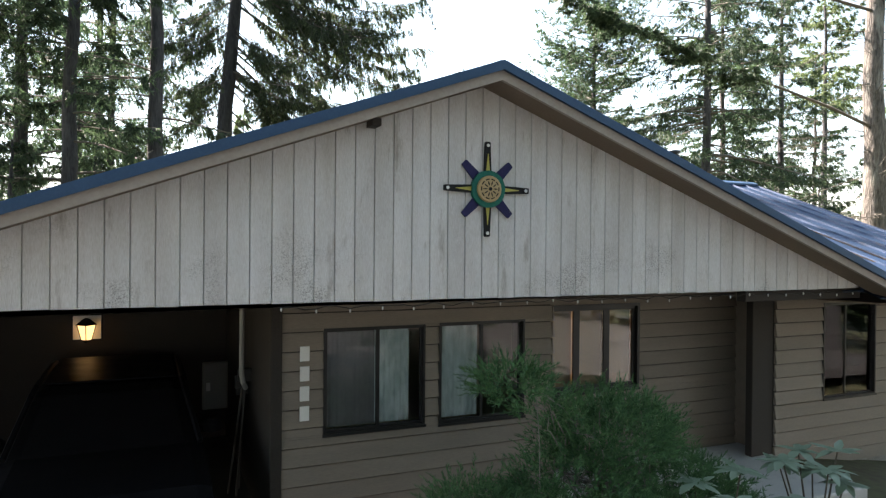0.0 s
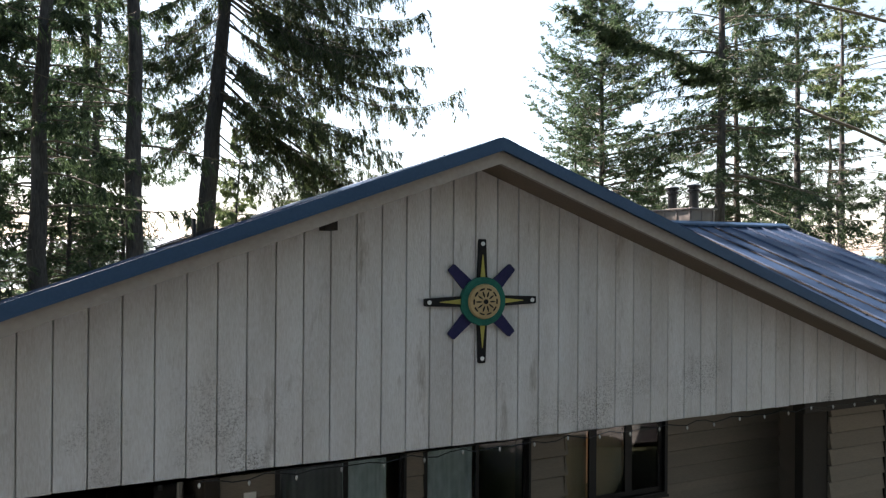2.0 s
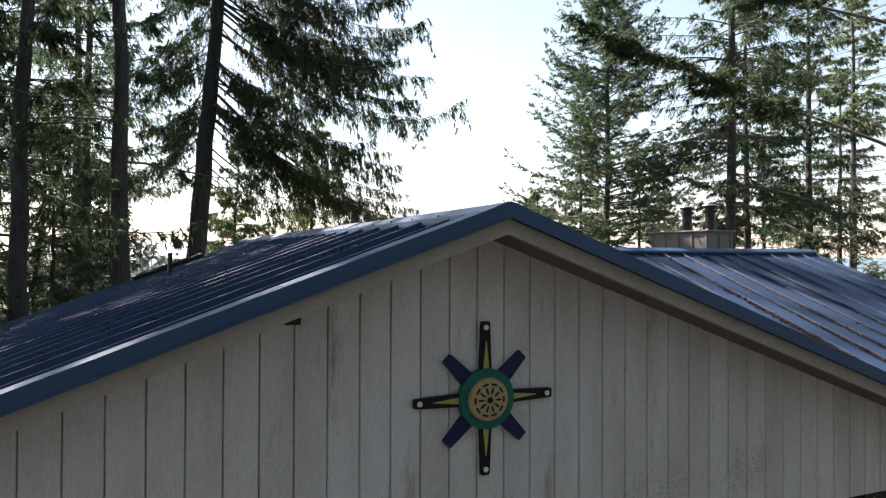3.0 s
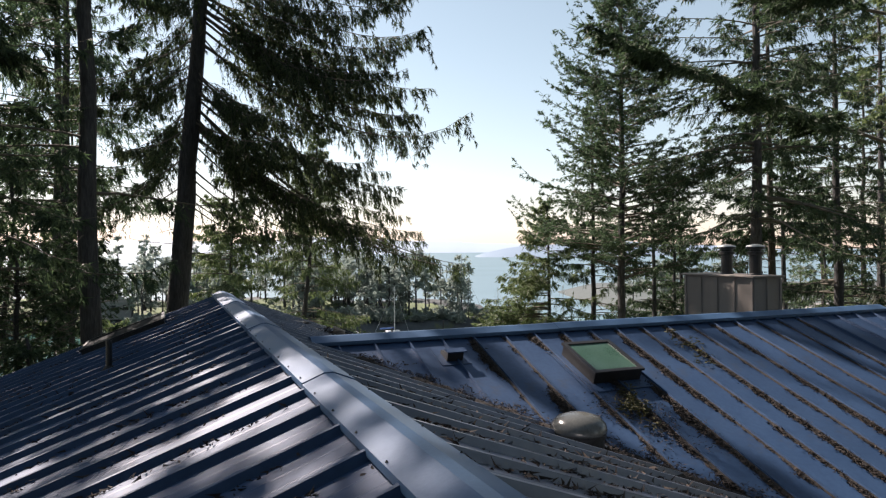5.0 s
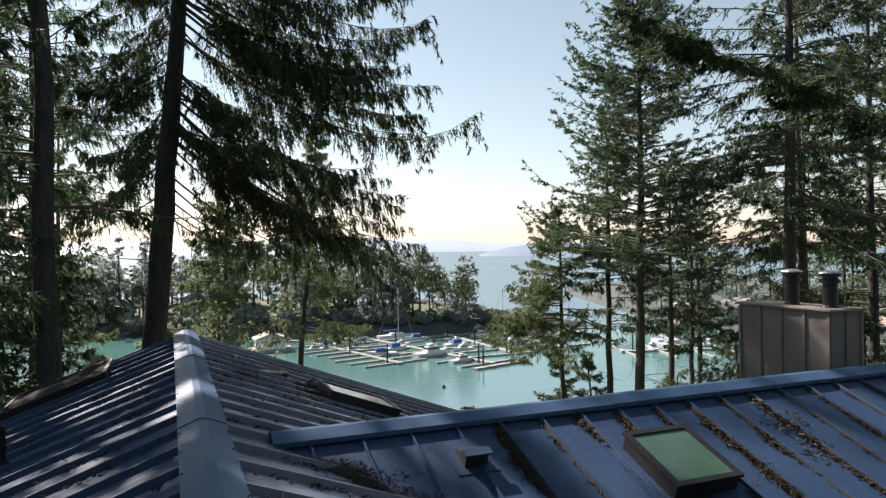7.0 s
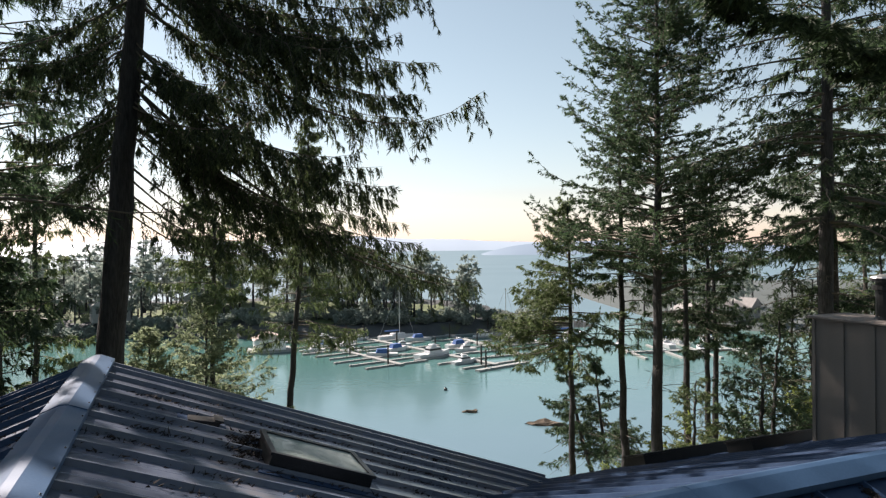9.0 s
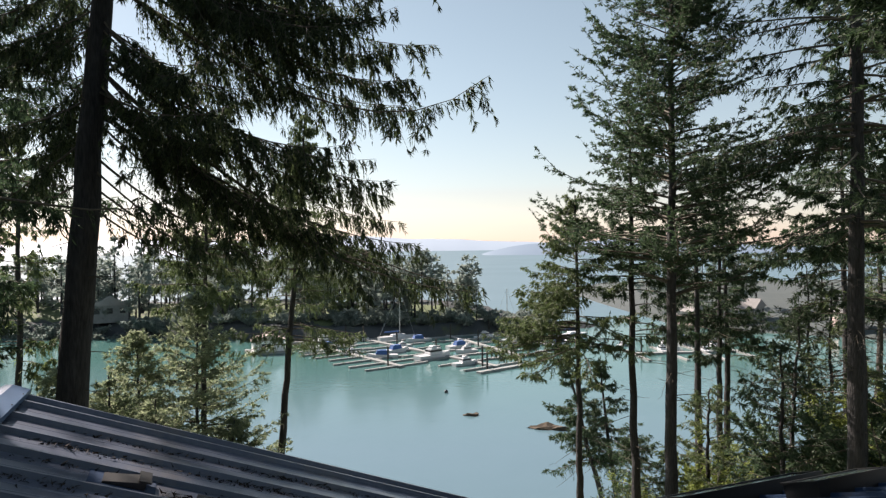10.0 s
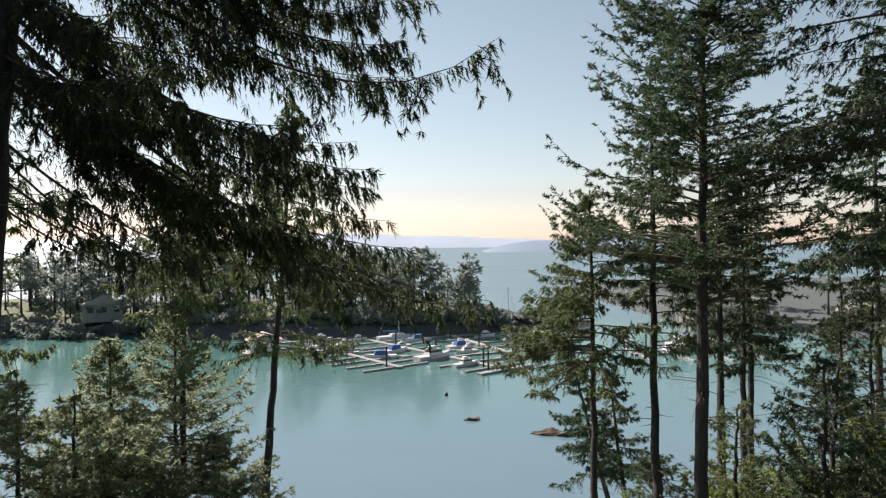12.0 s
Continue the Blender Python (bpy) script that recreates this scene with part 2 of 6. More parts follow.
BOATBLUE = mat("blue_boat_canvas", (0.03, 0.09, 0.25), (0.05, 0.13, 0.33), 2, 0.8, bump=0, vary=0.1)
BOATDARK = mat("dark_boat_window", (0.02, 0.025, 0.03), (0.03, 0.035, 0.04), 2, 0.2, bump=0, vary=0)
TEAL = mat("teal_carved_ring", (0.012, 0.12, 0.095), (0.022, 0.17, 0.13), 8, 0.5, bump=0.1, vary=0, spec=0.12)
TAN = mat("tan_carved_wood", (0.42, 0.3, 0.14), (0.5, 0.37, 0.19), 6, 0.5, bump=0.1, vary=0)
BLACK = mat("black_paint", (0.012, 0.012, 0.014), (0.02, 0.02, 0.022), 6, 0.45, bump=0.05, vary=0, spec=0.12)
NAVY = mat("navy_paint", (0.02, 0.025, 0.075), (0.035, 0.03, 0.1), 6, 0.45, bump=0.05, vary=0, spec=0.12)
YELLOW = mat("dull_yellow_paint", (0.4, 0.36, 0.09), (0.48, 0.43, 0.13), 6, 0.5, bump=0.05, vary=0, spec=0.12)
LAMPGLOW = glow("warm_lamp_glass", (1.0, 0.6, 0.22), 0.28)
BULB = mat("clear_string_bulb", (0.5, 0.5, 0.48), (0.6, 0.6, 0.58), 4, 0.2, bump=0, vary=0)
ROOMWARM = mat("warm_room_wall", (0.5, 0.42, 0.3), (0.55, 0.46, 0.33), 2, 0.9, bump=0, vary=0)


def water_material():
    m, n, l, p = nodes_of("sea_water")
    tc = n.new("ShaderNodeTexCoord")
    n1, n2, n3 = n.new("ShaderNodeTexNoise"), n.new("ShaderNodeTexNoise"), n.new("ShaderNodeTexNoise")
    n1.inputs["Scale"].default_value, n2.inputs["Scale"].default_value, n3.inputs["Scale"].default_value = 0.9, 0.12, 0.012
    for q in (n1, n2, n3):
        q.inputs["Detail"].default_value = 3
        l.new(tc.outputs["Object"], q.inputs["Vector"])
    mix = n.new("ShaderNodeMix")
    mix.data_type = "RGBA"
    mix.inputs["A"].default_value, mix.inputs["B"].default_value = (0.085, 0.15, 0.18, 1), (0.13, 0.205, 0.245, 1)
    l.new(n3.outputs["Fac"], mix.inputs["Factor"])
    # greener water round the marina: green reflections put into the base colour
    green, green_from = n.new("ShaderNodeMix"), n.new("ShaderNodeMapRange")
    green.data_type = "RGBA"
    green.inputs["B"].default_value = (0.05, 0.15, 0.125, 1)
    l.new(mix.outputs["Result"], green.inputs["A"])
    ends, both = n.new("ShaderNodeMapRange"), n.new("ShaderNodeMath")
    both.operation = "MULTIPLY"
    ends.inputs[1].default_value, ends.inputs[2].default_value, ends.inputs[3].default_value, ends.inputs[4].default_value = 165, 215, 1, 0
    l.new(green_from.outputs[0], both.inputs[0])
    l.new(ends.outputs[0], both.inputs[1])
    l.new(both.outputs[0], green.inputs["Factor"])
    l.new(green.outputs["Result"], p.inputs["Base Color"])
    # beyond the spit the open sea is ruffled by wind
    far, open_sea = n.new("ShaderNodeVectorMath"), n.new("ShaderNodeMapRange")
    far.operation = "DOT_PRODUCT"
    far.inputs[1].default_value = (math.sin(radians(22.1)), math.cos(radians(22.1)), 0)
    l.new(tc.outputs["Object"], far.inputs[0])
    green_from.inputs[1].default_value, green_from.inputs[2].default_value, green_from.inputs[4].default_value = 75, 135, 0.8
    l.new(far.outputs["Value"], green_from.inputs[0])
    l.new(far.outputs["Value"], ends.inputs[0])
    open_sea.inputs[1].default_value, open_sea.inputs[2].default_value = 165, 240
    open_sea.inputs[3].default_value, open_sea.inputs[4].default_value = 0.12, 0.62
    l.new(far.outputs["Value"], open_sea.inputs[0])
    l.new(open_sea.outputs[0], p.inputs["Roughness"])
    p.inputs["IOR"].default_value = 1.33
    add = n.new("ShaderNodeMath")
    add.operation = "MULTIPLY_ADD"
    add.inputs[1].default_value = 0.3
    l.new(n1.outputs["Fac"], add.inputs[0])
    l.new(n2.outputs["Fac"], add.inputs[2])
    bp = n.new("ShaderNodeBump")
    bp.inputs["Strength"].default_value, bp.inputs["Distance"].default_value = 0.12, 0.5
    l.new(add.outputs[0], bp.inputs["Height"])
    l.new(bp.outputs[0], p.inputs["Normal"])
    return m


WATER = water_material()

# ---- building helpers ----
def mesh_of(name, verts, faces, smooth=False):
    me = bpy.data.meshes.new(name)
    verts, faces = np.asarray(verts, np.float32), np.asarray(faces, np.int32)
    k = faces.shape[1]
    me.vertices.add(len(verts))
    me.vertices.foreach_set("co", verts.ravel())
    me.loops.add(faces.size)
    me.loops.foreach_set("vertex_index", faces.ravel())
    me.polygons.add(len(faces))
    me.polygons.foreach_set("loop_start", np.arange(0, faces.size, k, dtype=np.int32))
    me.polygons.foreach_set("use_smooth", np.full(len(faces), bool(smooth)))
    me.update(calc_edges=True)
    return me


def part(name, data, material, parent=None, label="", smooth=False):
    """Links a bmesh or mesh as one object under a thing or a part."""
    if isinstance(data, bmesh.types.BMesh):
        me = bpy.data.meshes.new(name)
        bmesh.ops.recalc_face_normals(data, faces=data.faces)
        data.to_mesh(me)
        data.free()
        if smooth:
            me.polygons.foreach_set("use_smooth", np.ones(len(me.polygons), bool))
    else:
        me = data
    if material and not me.materials:
        me.materials.append(material)
    ob = new(name, me)
    if parent:
        ob.parent = parent
    if label:
        tagged(ob, label)
    return ob


def thing(name, label, category, at=(0, 0, 0), group="", kind=""):
    ob = new(name)
    ob.location = at
    ob.empty_display_size = 0.1
    return tagged(ob, label, category, group, kind)


def box(bm, x0, x1, y0, y1, z0, z1, m=None, bevel=0.0):
    r = bmesh.ops.create_cube(bm, size=1.0)
    vs = r["verts"]
    bmesh.ops.scale(bm, vec=(x1 - x0, y1 - y0, z1 - z0), verts=vs)
    bmesh.ops.translate(bm, vec=((x0 + x1) / 2, (y0 + y1) / 2, (z0 + z1) / 2), verts=vs)
    if bevel:
        es = list({e for v in vs for e in v.link_edges})
        rb = bmesh.ops.bevel(bm, geom=es, offset=bevel, segments=1, affect="EDGES", profile=0.5)
        vs = list({v for f in rb["faces"] for v in f.verts} | {v for v in vs if v.is_valid})
    if m is not None:
        bmesh.ops.transform(bm, matrix=m, verts=vs)
    return vs


def boxed(*args, **kw):
    bm = bmesh.new()
    box(bm, *args, **kw)
    return bm


def prism(bm, poly, y0, y1):
    """A polygon in x and z, drawn out along y."""
    a = [bm.verts.new((x, y0, z)) for x, z in poly]
    b = [bm.verts.new((x, y1, z)) for x, z in poly]
    bm.faces.new(a)
    bm.faces.new(b[::-1])
    for i in range(len(poly)):
        j = (i + 1) % len(poly)
        bm.faces.new((a[i], b[i], b[j], a[j]))
    return a + b


def lathe(bm, profile, seg=16, at=(0, 0, 0)):
    """A profile of radius and height, turned round z."""
    rings = []
    for r, z in profile:
        rings.append([bm.verts.new((at[0] + r * math.cos(2 * math.pi * i / seg), at[1] + r * math.sin(2 * math.pi * i / seg), at[2] + z)) for i in range(seg)])
    for p, q in zip(rings, rings[1:]):
        for i in range(seg):
            bm.faces.new((p[i], p[(i + 1) % seg], q[(i + 1) % seg], q[i]))
    bm.faces.new(rings[0][::-1])
    bm.faces.new(rings[-1])
    return [v for r in rings for v in r]


def tube(bm, pts, r, seg=6):
    """A pipe along points; r is one radius or one for each point."""
    rs = r if isinstance(r, (list, tuple)) else [r] * len(pts)
    rings = []
    pts = [Vector(p) for p in pts]
    for i, p in enumerate(pts):
        d = (pts[min(i + 1, len(pts) - 1)] - pts[max(i - 1, 0)]).normalized()
        u = d.cross(Vector((0.31, 0.95, 0.07)) if abs(d.z) > 0.6 else Vector((0, 0, 1))).normalized()
        w = d.cross(u)
        rings.append([bm.verts.new(p + (u * math.cos(2 * math.pi * k / seg) + w * math.sin(2 * math.pi * k / seg)) * rs[i]) for k in range(seg)])
    for a, b in zip(rings, rings[1:]):
        for k in range(seg):
            bm.faces.new((a[k], a[(k + 1) % seg], b[(k + 1) % seg], b[k]))
    bm.faces.new(rings[0][::-1])
    bm.faces.new(rings[-1])


# ---- ground and water ----
SEA = -15.7
YAW = radians(22.1)
FWD, RGT = np.array((math.sin(YAW), math.cos(YAW))), np.array((math.cos(YAW), -math.sin(YAW)))


def plan(u, v):
    """A place u metres ahead of the house along the view over the bay and v to its right."""
    p = u * FWD + v * RGT
    return float(p[0]), float(p[1])


def land(x, y):
    """The height of the near ground."""
    u, v = x * FWD[0] + y * FWD[1], x * RGT[0] + y * RGT[1]
    t = np.clip((u - 13.0) / 44.0, 0, 1.4)
    drop = -19.0 * (0.35 * t + 0.65 * t * t)
    lift = np.clip((v - 13.0) / 22.0, 0, 1) * np.clip((u - 14) / 30, 0, 1) * 9.0
    z = drop + lift + 0.25 * np.sin(x * 0.31 + 1) * np.sin(y * 0.27) * np.clip((u - 13) / 8, 0, 1)
    side = np.clip((x - 6.0) / 3.0, 0, 1) * -0.45 * np.clip((14 - u) / 6, 0, 1)
    front = np.clip((-y - 0.2) / 1.0, 0, 1) * -0.06
    return z - 0.12 + side + front


gx, gy = np.meshgrid(np.arange(-70, 131, 1.25), np.arange(-45, 100, 1.25), indexing="ij")
gz = land(gx, gy)
nx, ny = gx.shape
idx = np.arange(nx * ny).reshape(nx, ny)
quads = np.stack([idx[:-1, :-1], idx[1:, :-1], idx[1:, 1:], idx[:-1, 1:]], -1).reshape(-1, 4)
tagged(part("ground", mesh_of("ground", np.stack([gx, gy, gz], -1).reshape(-1, 3), quads, True), SOIL), "brown and green forest floor falling to the sea", "ground", kind="structure")
bm = bmesh.new()
bmesh.ops.create_grid(bm, x_segments=2, y_segments=2, size=4200)
bmesh.ops.translate(bm, vec=(0, 0, SEA), verts=bm.verts)
tagged(part("water", bm, WATER), "calm teal sea water of a sheltered bay", "water", kind="structure")
bm = boxed(-7.5, -1.3, -14, 0.9, -0.3, -0.045)
tagged(part("driveway", bm, ASPHALT), "dark asphalt driveway in front of the carport", "driveway", kind="structure")
# two unseen dark slabs, added to cut light bounced up at the house front
tagged(part("bounce_cut_front", boxed(-1.295, 16, -18, -3.4, -0.3, -0.05), ASPHALT), "unseen dark asphalt added across the front to cut bounce light", "driveway", kind="structure")
tagged(part("bounce_cut_side", boxed(-20, -7.505, -18, -1.5, -0.3, -0.05), ASPHALT), "unseen dark asphalt added beside the carport to cut bounce light", "driveway", kind="structure")
# concrete in the dark asphalt colour: the carport's shade is painted in
tagged(part("carport_floor", boxed(-6.2, -1.78, 0.95, 5.24, -0.3, -0.02), ASPHALT), "shaded concrete carport floor", "floor", kind="structure")
tagged(part("porch_floor", boxed(1.56, 5.42, -0.2, 1.86, -0.3, 0.0, bevel=0.02), CONCRETE), "pale concrete porch slab", "floor", kind="structure")

# ---- the house ----
S = 0.367               # roof slope
ZM, ZW = 4.62, 4.45     # metal at the main ridge and at the wing ridge
YF, YB = -0.43, 11.26   # front and rear rake of the main roof
XE = 5.95               # main eaves
YW = 5.5                # wing ridge
XW = 9.75               # wing gable end
Z0 = 2.5                # foot of the gable boards


def zmain(x):
    return ZM - S * abs(x)


def zwing(y):
    return ZW - S * abs(y - YW)


# gable boards
gable = thing("gable_wall", "white weathered vertical board gable over carport and porch", "wall", (0, 0, Z0), kind="structure")
PITCH = 0.18
i0 = math.ceil((-XE + 0.3 + 0.357) / PITCH)
for i in range(i0, 33):
    xa = -0.357 + i * PITCH
    xb = xa + PITCH
    if xb > 5.52:
        xb = 5.52
    if xb - xa < 0.03:
        break
    g, e = 0.0018, 0.005
    rnd = random.uniform(-0.004, 0.003)
    ta, tb = zmain(xa + g) - 0.085, zmain(xb - g) - 0.085
    zlow = Z0 + rnd
    if min(ta, tb) < zlow + 0.02:
        continue
    bm = bmesh.new()
    prof = [(xa + g, -0.011), (xa + g + e, -0.022), (xb - g - e, -0.022), (xb - g, -0.011), (xb - g, 0.02), (xa + g, 0.02)]
    lo = [bm.verts.new((x, y, zlow - Z0)) for x, y in prof]
    hi = [bm.verts.new((x, y, zmain(x) - 0.085 - Z0)) for x, y in prof]
    bm.faces.new(lo[::-1])
    bm.faces.new(hi)
    for k in range(6):
        bm.faces.new((lo[k], lo[(k + 1) % 6], hi[(k + 1) % 6], hi[k]))
    part("board", bm, BOARD, gable)
bm = bmesh.new()
prism(bm, [(-XE + 0.3, Z0 + 0.03), (5.5, Z0 + 0.03), (5.5, zmain(5.5) - 0.1), (0, ZM - 0.1), (-XE + 0.3, zmain(XE - 0.3) - 0.1)], 0.021, 0.09)
bmesh.ops.translate(bm, vec=(0, 0, -Z0), verts=bm.verts)
part("backing", bm, BOARD, gable)
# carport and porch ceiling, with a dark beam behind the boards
# near-black wood puts the recess's shade into the ceiling colour
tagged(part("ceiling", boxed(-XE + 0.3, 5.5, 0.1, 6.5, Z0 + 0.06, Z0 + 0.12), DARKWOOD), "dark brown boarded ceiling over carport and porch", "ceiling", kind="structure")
tagged(part("porch_beam", boxed(3.6, 5.66, 0.1, 0.24, Z0 - 0.14, Z0 + 0.055, bevel=0.008), DARKWOOD), "dark wooden beam behind the gable boards", "beam", kind="structure")


def lap_wall(name, label, x0, x1, y, z0, z1, holes, thick=0.14, pitch=0.2):
    """A wall facing the front, of lapped boards, with openings (x0, x1, z0, z1) through it."""
    wall = thing(name, label, "wall", ((x0 + x1) / 2, y, z0), kind="structure")
    ox, oz = (x0 + x1) / 2, z0

    def cut(za, zb):
        spans = [(x0, x1)]
        for hx0, hx1, hz0, hz1 in holes:
            if hz0 < zb - 1e-4 and hz1 > za + 1e-4:
                nxt = []
                for a, b in spans:
                    if hx0 > a:
                        nxt.append((a, min(b, hx0)))
                    if hx1 < b:
                        nxt.append((max(a, hx1), b))
                spans = [(a, b) for a, b in nxt if b - a > 0.005]
        return spans
    cuts = sorted({z0, z1, *[h[2] for h in holes], *[h[3] for h in holes]})
    for za, zb in zip(cuts, cuts[1:]):
        for a, b in cut(za, zb):
            # dark core shows between the boards in place of lap shadows
            part("core", boxed(a - ox, b - ox, 0.022, thick, za - oz, zb - oz), DARKWOOD, wall)
    z = z0
    while z < z1 - 0.02:
        zt = min(z + pitch, z1)
        edges = sorted({z, zt, *[h[k] for h in holes for k in (2, 3) if z + 0.005 < h[k] < zt - 0.005]})
        for za, zb in zip(edges, edges[1:]):
            for a, b in cut(za, zb):
                bm = bmesh.new()
                fa, fb = (za - z) / pitch, (zb - z) / pitch
                ya, yb = -0.034 + 0.03 * fa, -0.034 + 0.03 * fb
                # gap at the board's foot bares the dark core as a shadow line
                lo_ = za - oz + (0.016 if za == z else 0.0)
                poly = [(ya, lo_), (yb, zb - oz - 0.001), (0.02, zb - oz - 0.001), (0.02, lo_)]
                p0 = [bm.verts.new((a - ox, py, pz)) for py, pz in poly]
                p1 = [bm.verts.new((b - ox, py, pz)) for py, pz in poly]
                bm.faces.new(p0)
                bm.faces.new(p1[::-1])
                for k in range(4):
                    bm.faces.new((p0[k], p1[k], p1[(k + 1) % 4], p0[(k + 1) % 4]))
                part("lap_board", bm, SIDING, wall)
        z = zt
    return wall


BAY = 1.19
lap_wall("wall_bay", "brown lap-sided front wall of the bay", -1.67, 1.58, BAY, -0.12, Z0 + 0.055, [(-1.24, -0.09, 1.0, 2.12), (0.08, 1.19, 0.98, 2.13)])
lap_wall("wall_porch", "brown lap-sided rear wall of the porch", 1.58, 5.44, 1.95, -0.12, Z0 + 0.055, [(1.95, 3.55, 0.98, 2.2)])
lap_wall("wall_wing", "brown lap-sided front wall of the wing", 5.43, XW - 0.5, 1.21, -0.3, 2.75, [(6.42, 7.62, 0.72, 2.18)])
# carport side in near-black wood: shade of the recess put into the colour
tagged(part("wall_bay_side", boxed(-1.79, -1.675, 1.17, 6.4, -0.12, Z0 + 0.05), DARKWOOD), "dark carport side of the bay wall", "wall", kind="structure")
tagged(part("corner_trim", boxed(-1.79, -1.675, 1.13, 1.165, -0.12, Z0 + 0.05, bevel=0.005), DARKWOOD), "dark stained corner board", "trim", kind="structure")
tagged(part("wall_porch_left", boxed(1.46, 1.575, 1.345, 1.94, -0.12, Z0 + 0.05), SIDING), "brown return wall beside the porch", "wall", kind="structure")
wall_return = bpy.data.objects["wall_porch_left"]
for k in range(13):
    za, zb = -0.12 + 0.2 * k + 0.016, -0.12 + 0.2 * (k + 1)
    bm = bmesh.new()
    prism(bm, [(1.581, za), (1.62, za), (1.585, zb), (1.581, zb)], 1.16, 1.94)
    part("lap_board", bm, SIDING, wall_return)
tagged(part("wall_porch_right", boxed(5.445, 5.55, 1.36, 2.1, -0.12, Z0 + 0.05), SIDING), "brown return wall of the wing", "wall", kind="structure")
tagged(part("porch_post", boxed(5.0, 5.42, 1.225, 1.345, -0.0, Z0 + 0.05, bevel=0.008), DARKWOOD), "dark stained porch post panel", "post", kind="structure")
# rear wall near-black as well, with the carport's shade in its colour
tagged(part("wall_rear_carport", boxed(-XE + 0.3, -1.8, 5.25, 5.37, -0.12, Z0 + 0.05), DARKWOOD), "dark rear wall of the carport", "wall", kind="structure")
tagged(part("wall_left", boxed(-XE + 0.18, -XE + 0.3, 3.0, 10.8, -0.12, zmain(XE - 0.2) - 0.15), SIDING), "brown outer wall of the carport", "wall", kind="structure")
tagged(part("wall_back", boxed(-XE + 0.18, XW - 0.5, 10.3, 10.42, -3.5, 2.5), SIDING), "brown rear wall of the house", "wall", kind="structure")
tagged(part("wall_wing_end", boxed(XW - 0.62, XW - 0.5, 1.36, 10.28, -0.8, 2.75), SIDING), "brown end wall of the wing", "wall", kind="structure")
tagged(part("carport_post", boxed(-XE + 0.3, -XE + 0.44, 0.1, 0.24, -0.1, Z0 - 0.15, bevel=0.006), DARKWOOD), "dark wooden carport corner post", "post", kind="structure")
# unseen partitions, added to keep the room lamp's light out of other rooms
tagged(part("inner_partition", boxed(1.62, 1.72, 2.12, 5.18, -0.1, Z0 + 0.05), ROOMWARM), "plain unseen partition added to keep lamp light off the bay room", "wall", kind="structure")
tagged(part("inner_partition", boxed(5.3, 5.4, 2.12, 5.18, -0.1, Z0 + 0.05), DARKWOOD), "dark unseen partition added to keep lamp light off the wing room", "wall", kind="structure")
tagged(part("inner_wall", boxed(-1.6, 5.4, 5.2, 5.3, -0.1, Z0 + 0.05), ROOMWARM), "plain inner wall behind the front rooms", "wall", kind="structure")
tagged(part("foundation", boxed(5.45, XW - 0.5, 1.24, 1.32, -0.9, -0.305), STONE), "rough grey stone foundation", "foundation", kind="structure")


def window(name, label, x0, x1, z0, z1, y, leaves, frame_mat=FRAME, depth=0.1, fr=0.022, sash_w=0.022):
    """A window in a front wall; leaves: (share of the width, proud in metres, what hangs behind, part of the leaf that it covers)."""
    w = thing(name, label, "window", ((x0 + x1) / 2, y, z0), kind="structure")
    ox = (x0 + x1) / 2
    bm = bmesh.new()
    a, b, h = x0 - ox, x1 - ox, z1 - z0
    box(bm, a, b, -0.035, depth, 0, fr)
    box(bm, a, b, -0.035, depth, h - fr, h)
    box(bm, a, a + fr, -0.035, depth, fr, h - fr)
    box(bm, b - fr, b, -0.035, depth, fr, h - fr)
    part("window_frame", bm, frame_mat, w)
    part("window_sill", boxed(a - 0.01, b + 0.01, -0.05, -0.036, -0.022, 0.008), frame_mat, w)
    x = a + fr
    tot = b - a - 2 * fr
    for share, proud, hang, span in leaves:
        wd = share * tot
        bm = bmesh.new()
        s = sash_w
        ya, yb = 0.02 - proud, 0.05 - proud
        box(bm, x, x + wd, ya, yb, fr, fr + s)
        box(bm, x, x + wd, ya, yb, h - fr - s, h - fr)
        box(bm, x, x + s, ya, yb, fr + s, h - fr - s)
        box(bm, x + wd - s, x + wd, ya, yb, fr + s, h - fr - s)
        sash = part("sash", bm, frame_mat, w)
        pane = part("pane", boxed(x + s, x + wd - s, ya + 0.012, ya + 0.018, fr + s, h - fr - s), GLASS, sash)
        pane.visible_shadow = False
        if hang:
            n = 40
            xs = np.linspace(x + wd * span[0], x + wd * span[1], n)
            wave = 0.004 * np.sin(np.arange(n) * 1.7) + 0.006 * np.sin(np.arange(n) * 0.61)
            if hang is BLIND:
                wave = wave * 0.15
            top, bot = h - fr - 0.01, fr + 0.01
            vs = np.concatenate([np.stack([xs, 0.14 + wave, np.full(n, bot)], 1), np.stack([xs, 0.14 + wave * 0.7, np.full(n, top)], 1)])
            fs = [(i, i + 1, n + i + 1, n + i) for i in range(n - 1)]
            part("blind" if hang is BLIND else "curtain", mesh_of("curtain", vs, fs, True), hang, w)
        x += wd
    return w


window("window_1", "dark-framed sliding window with a pale curtain half drawn", -1.24, -0.09, 1.0, 2.12, BAY, [(0.53, 0.02, SCREEN, (0.0, 1.0)), (0.47, 0.0, CURTAIN, (0.0, 0.78))])
window("window_2", "dark-framed sliding window with a pale curtain behind one leaf", 0.08, 1.19, 0.98, 2.13, BAY, [(0.5, 0.02, CURTAIN, (0.0, 1.0)), (0.5, 0.0, None, None)])
window("window_3", "dark-framed triple window with cream blinds, lit from inside", 1.95, 3.55, 0.98, 2.2, 1.95, [(0.335, 0, BLIND, (0.02, 0.98)), (0.335, 0, BLIND, (0.02, 0.98)), (0.33, 0, BLIND, (0.02, 0.98))], fr=0.04, sash_w=0.05)
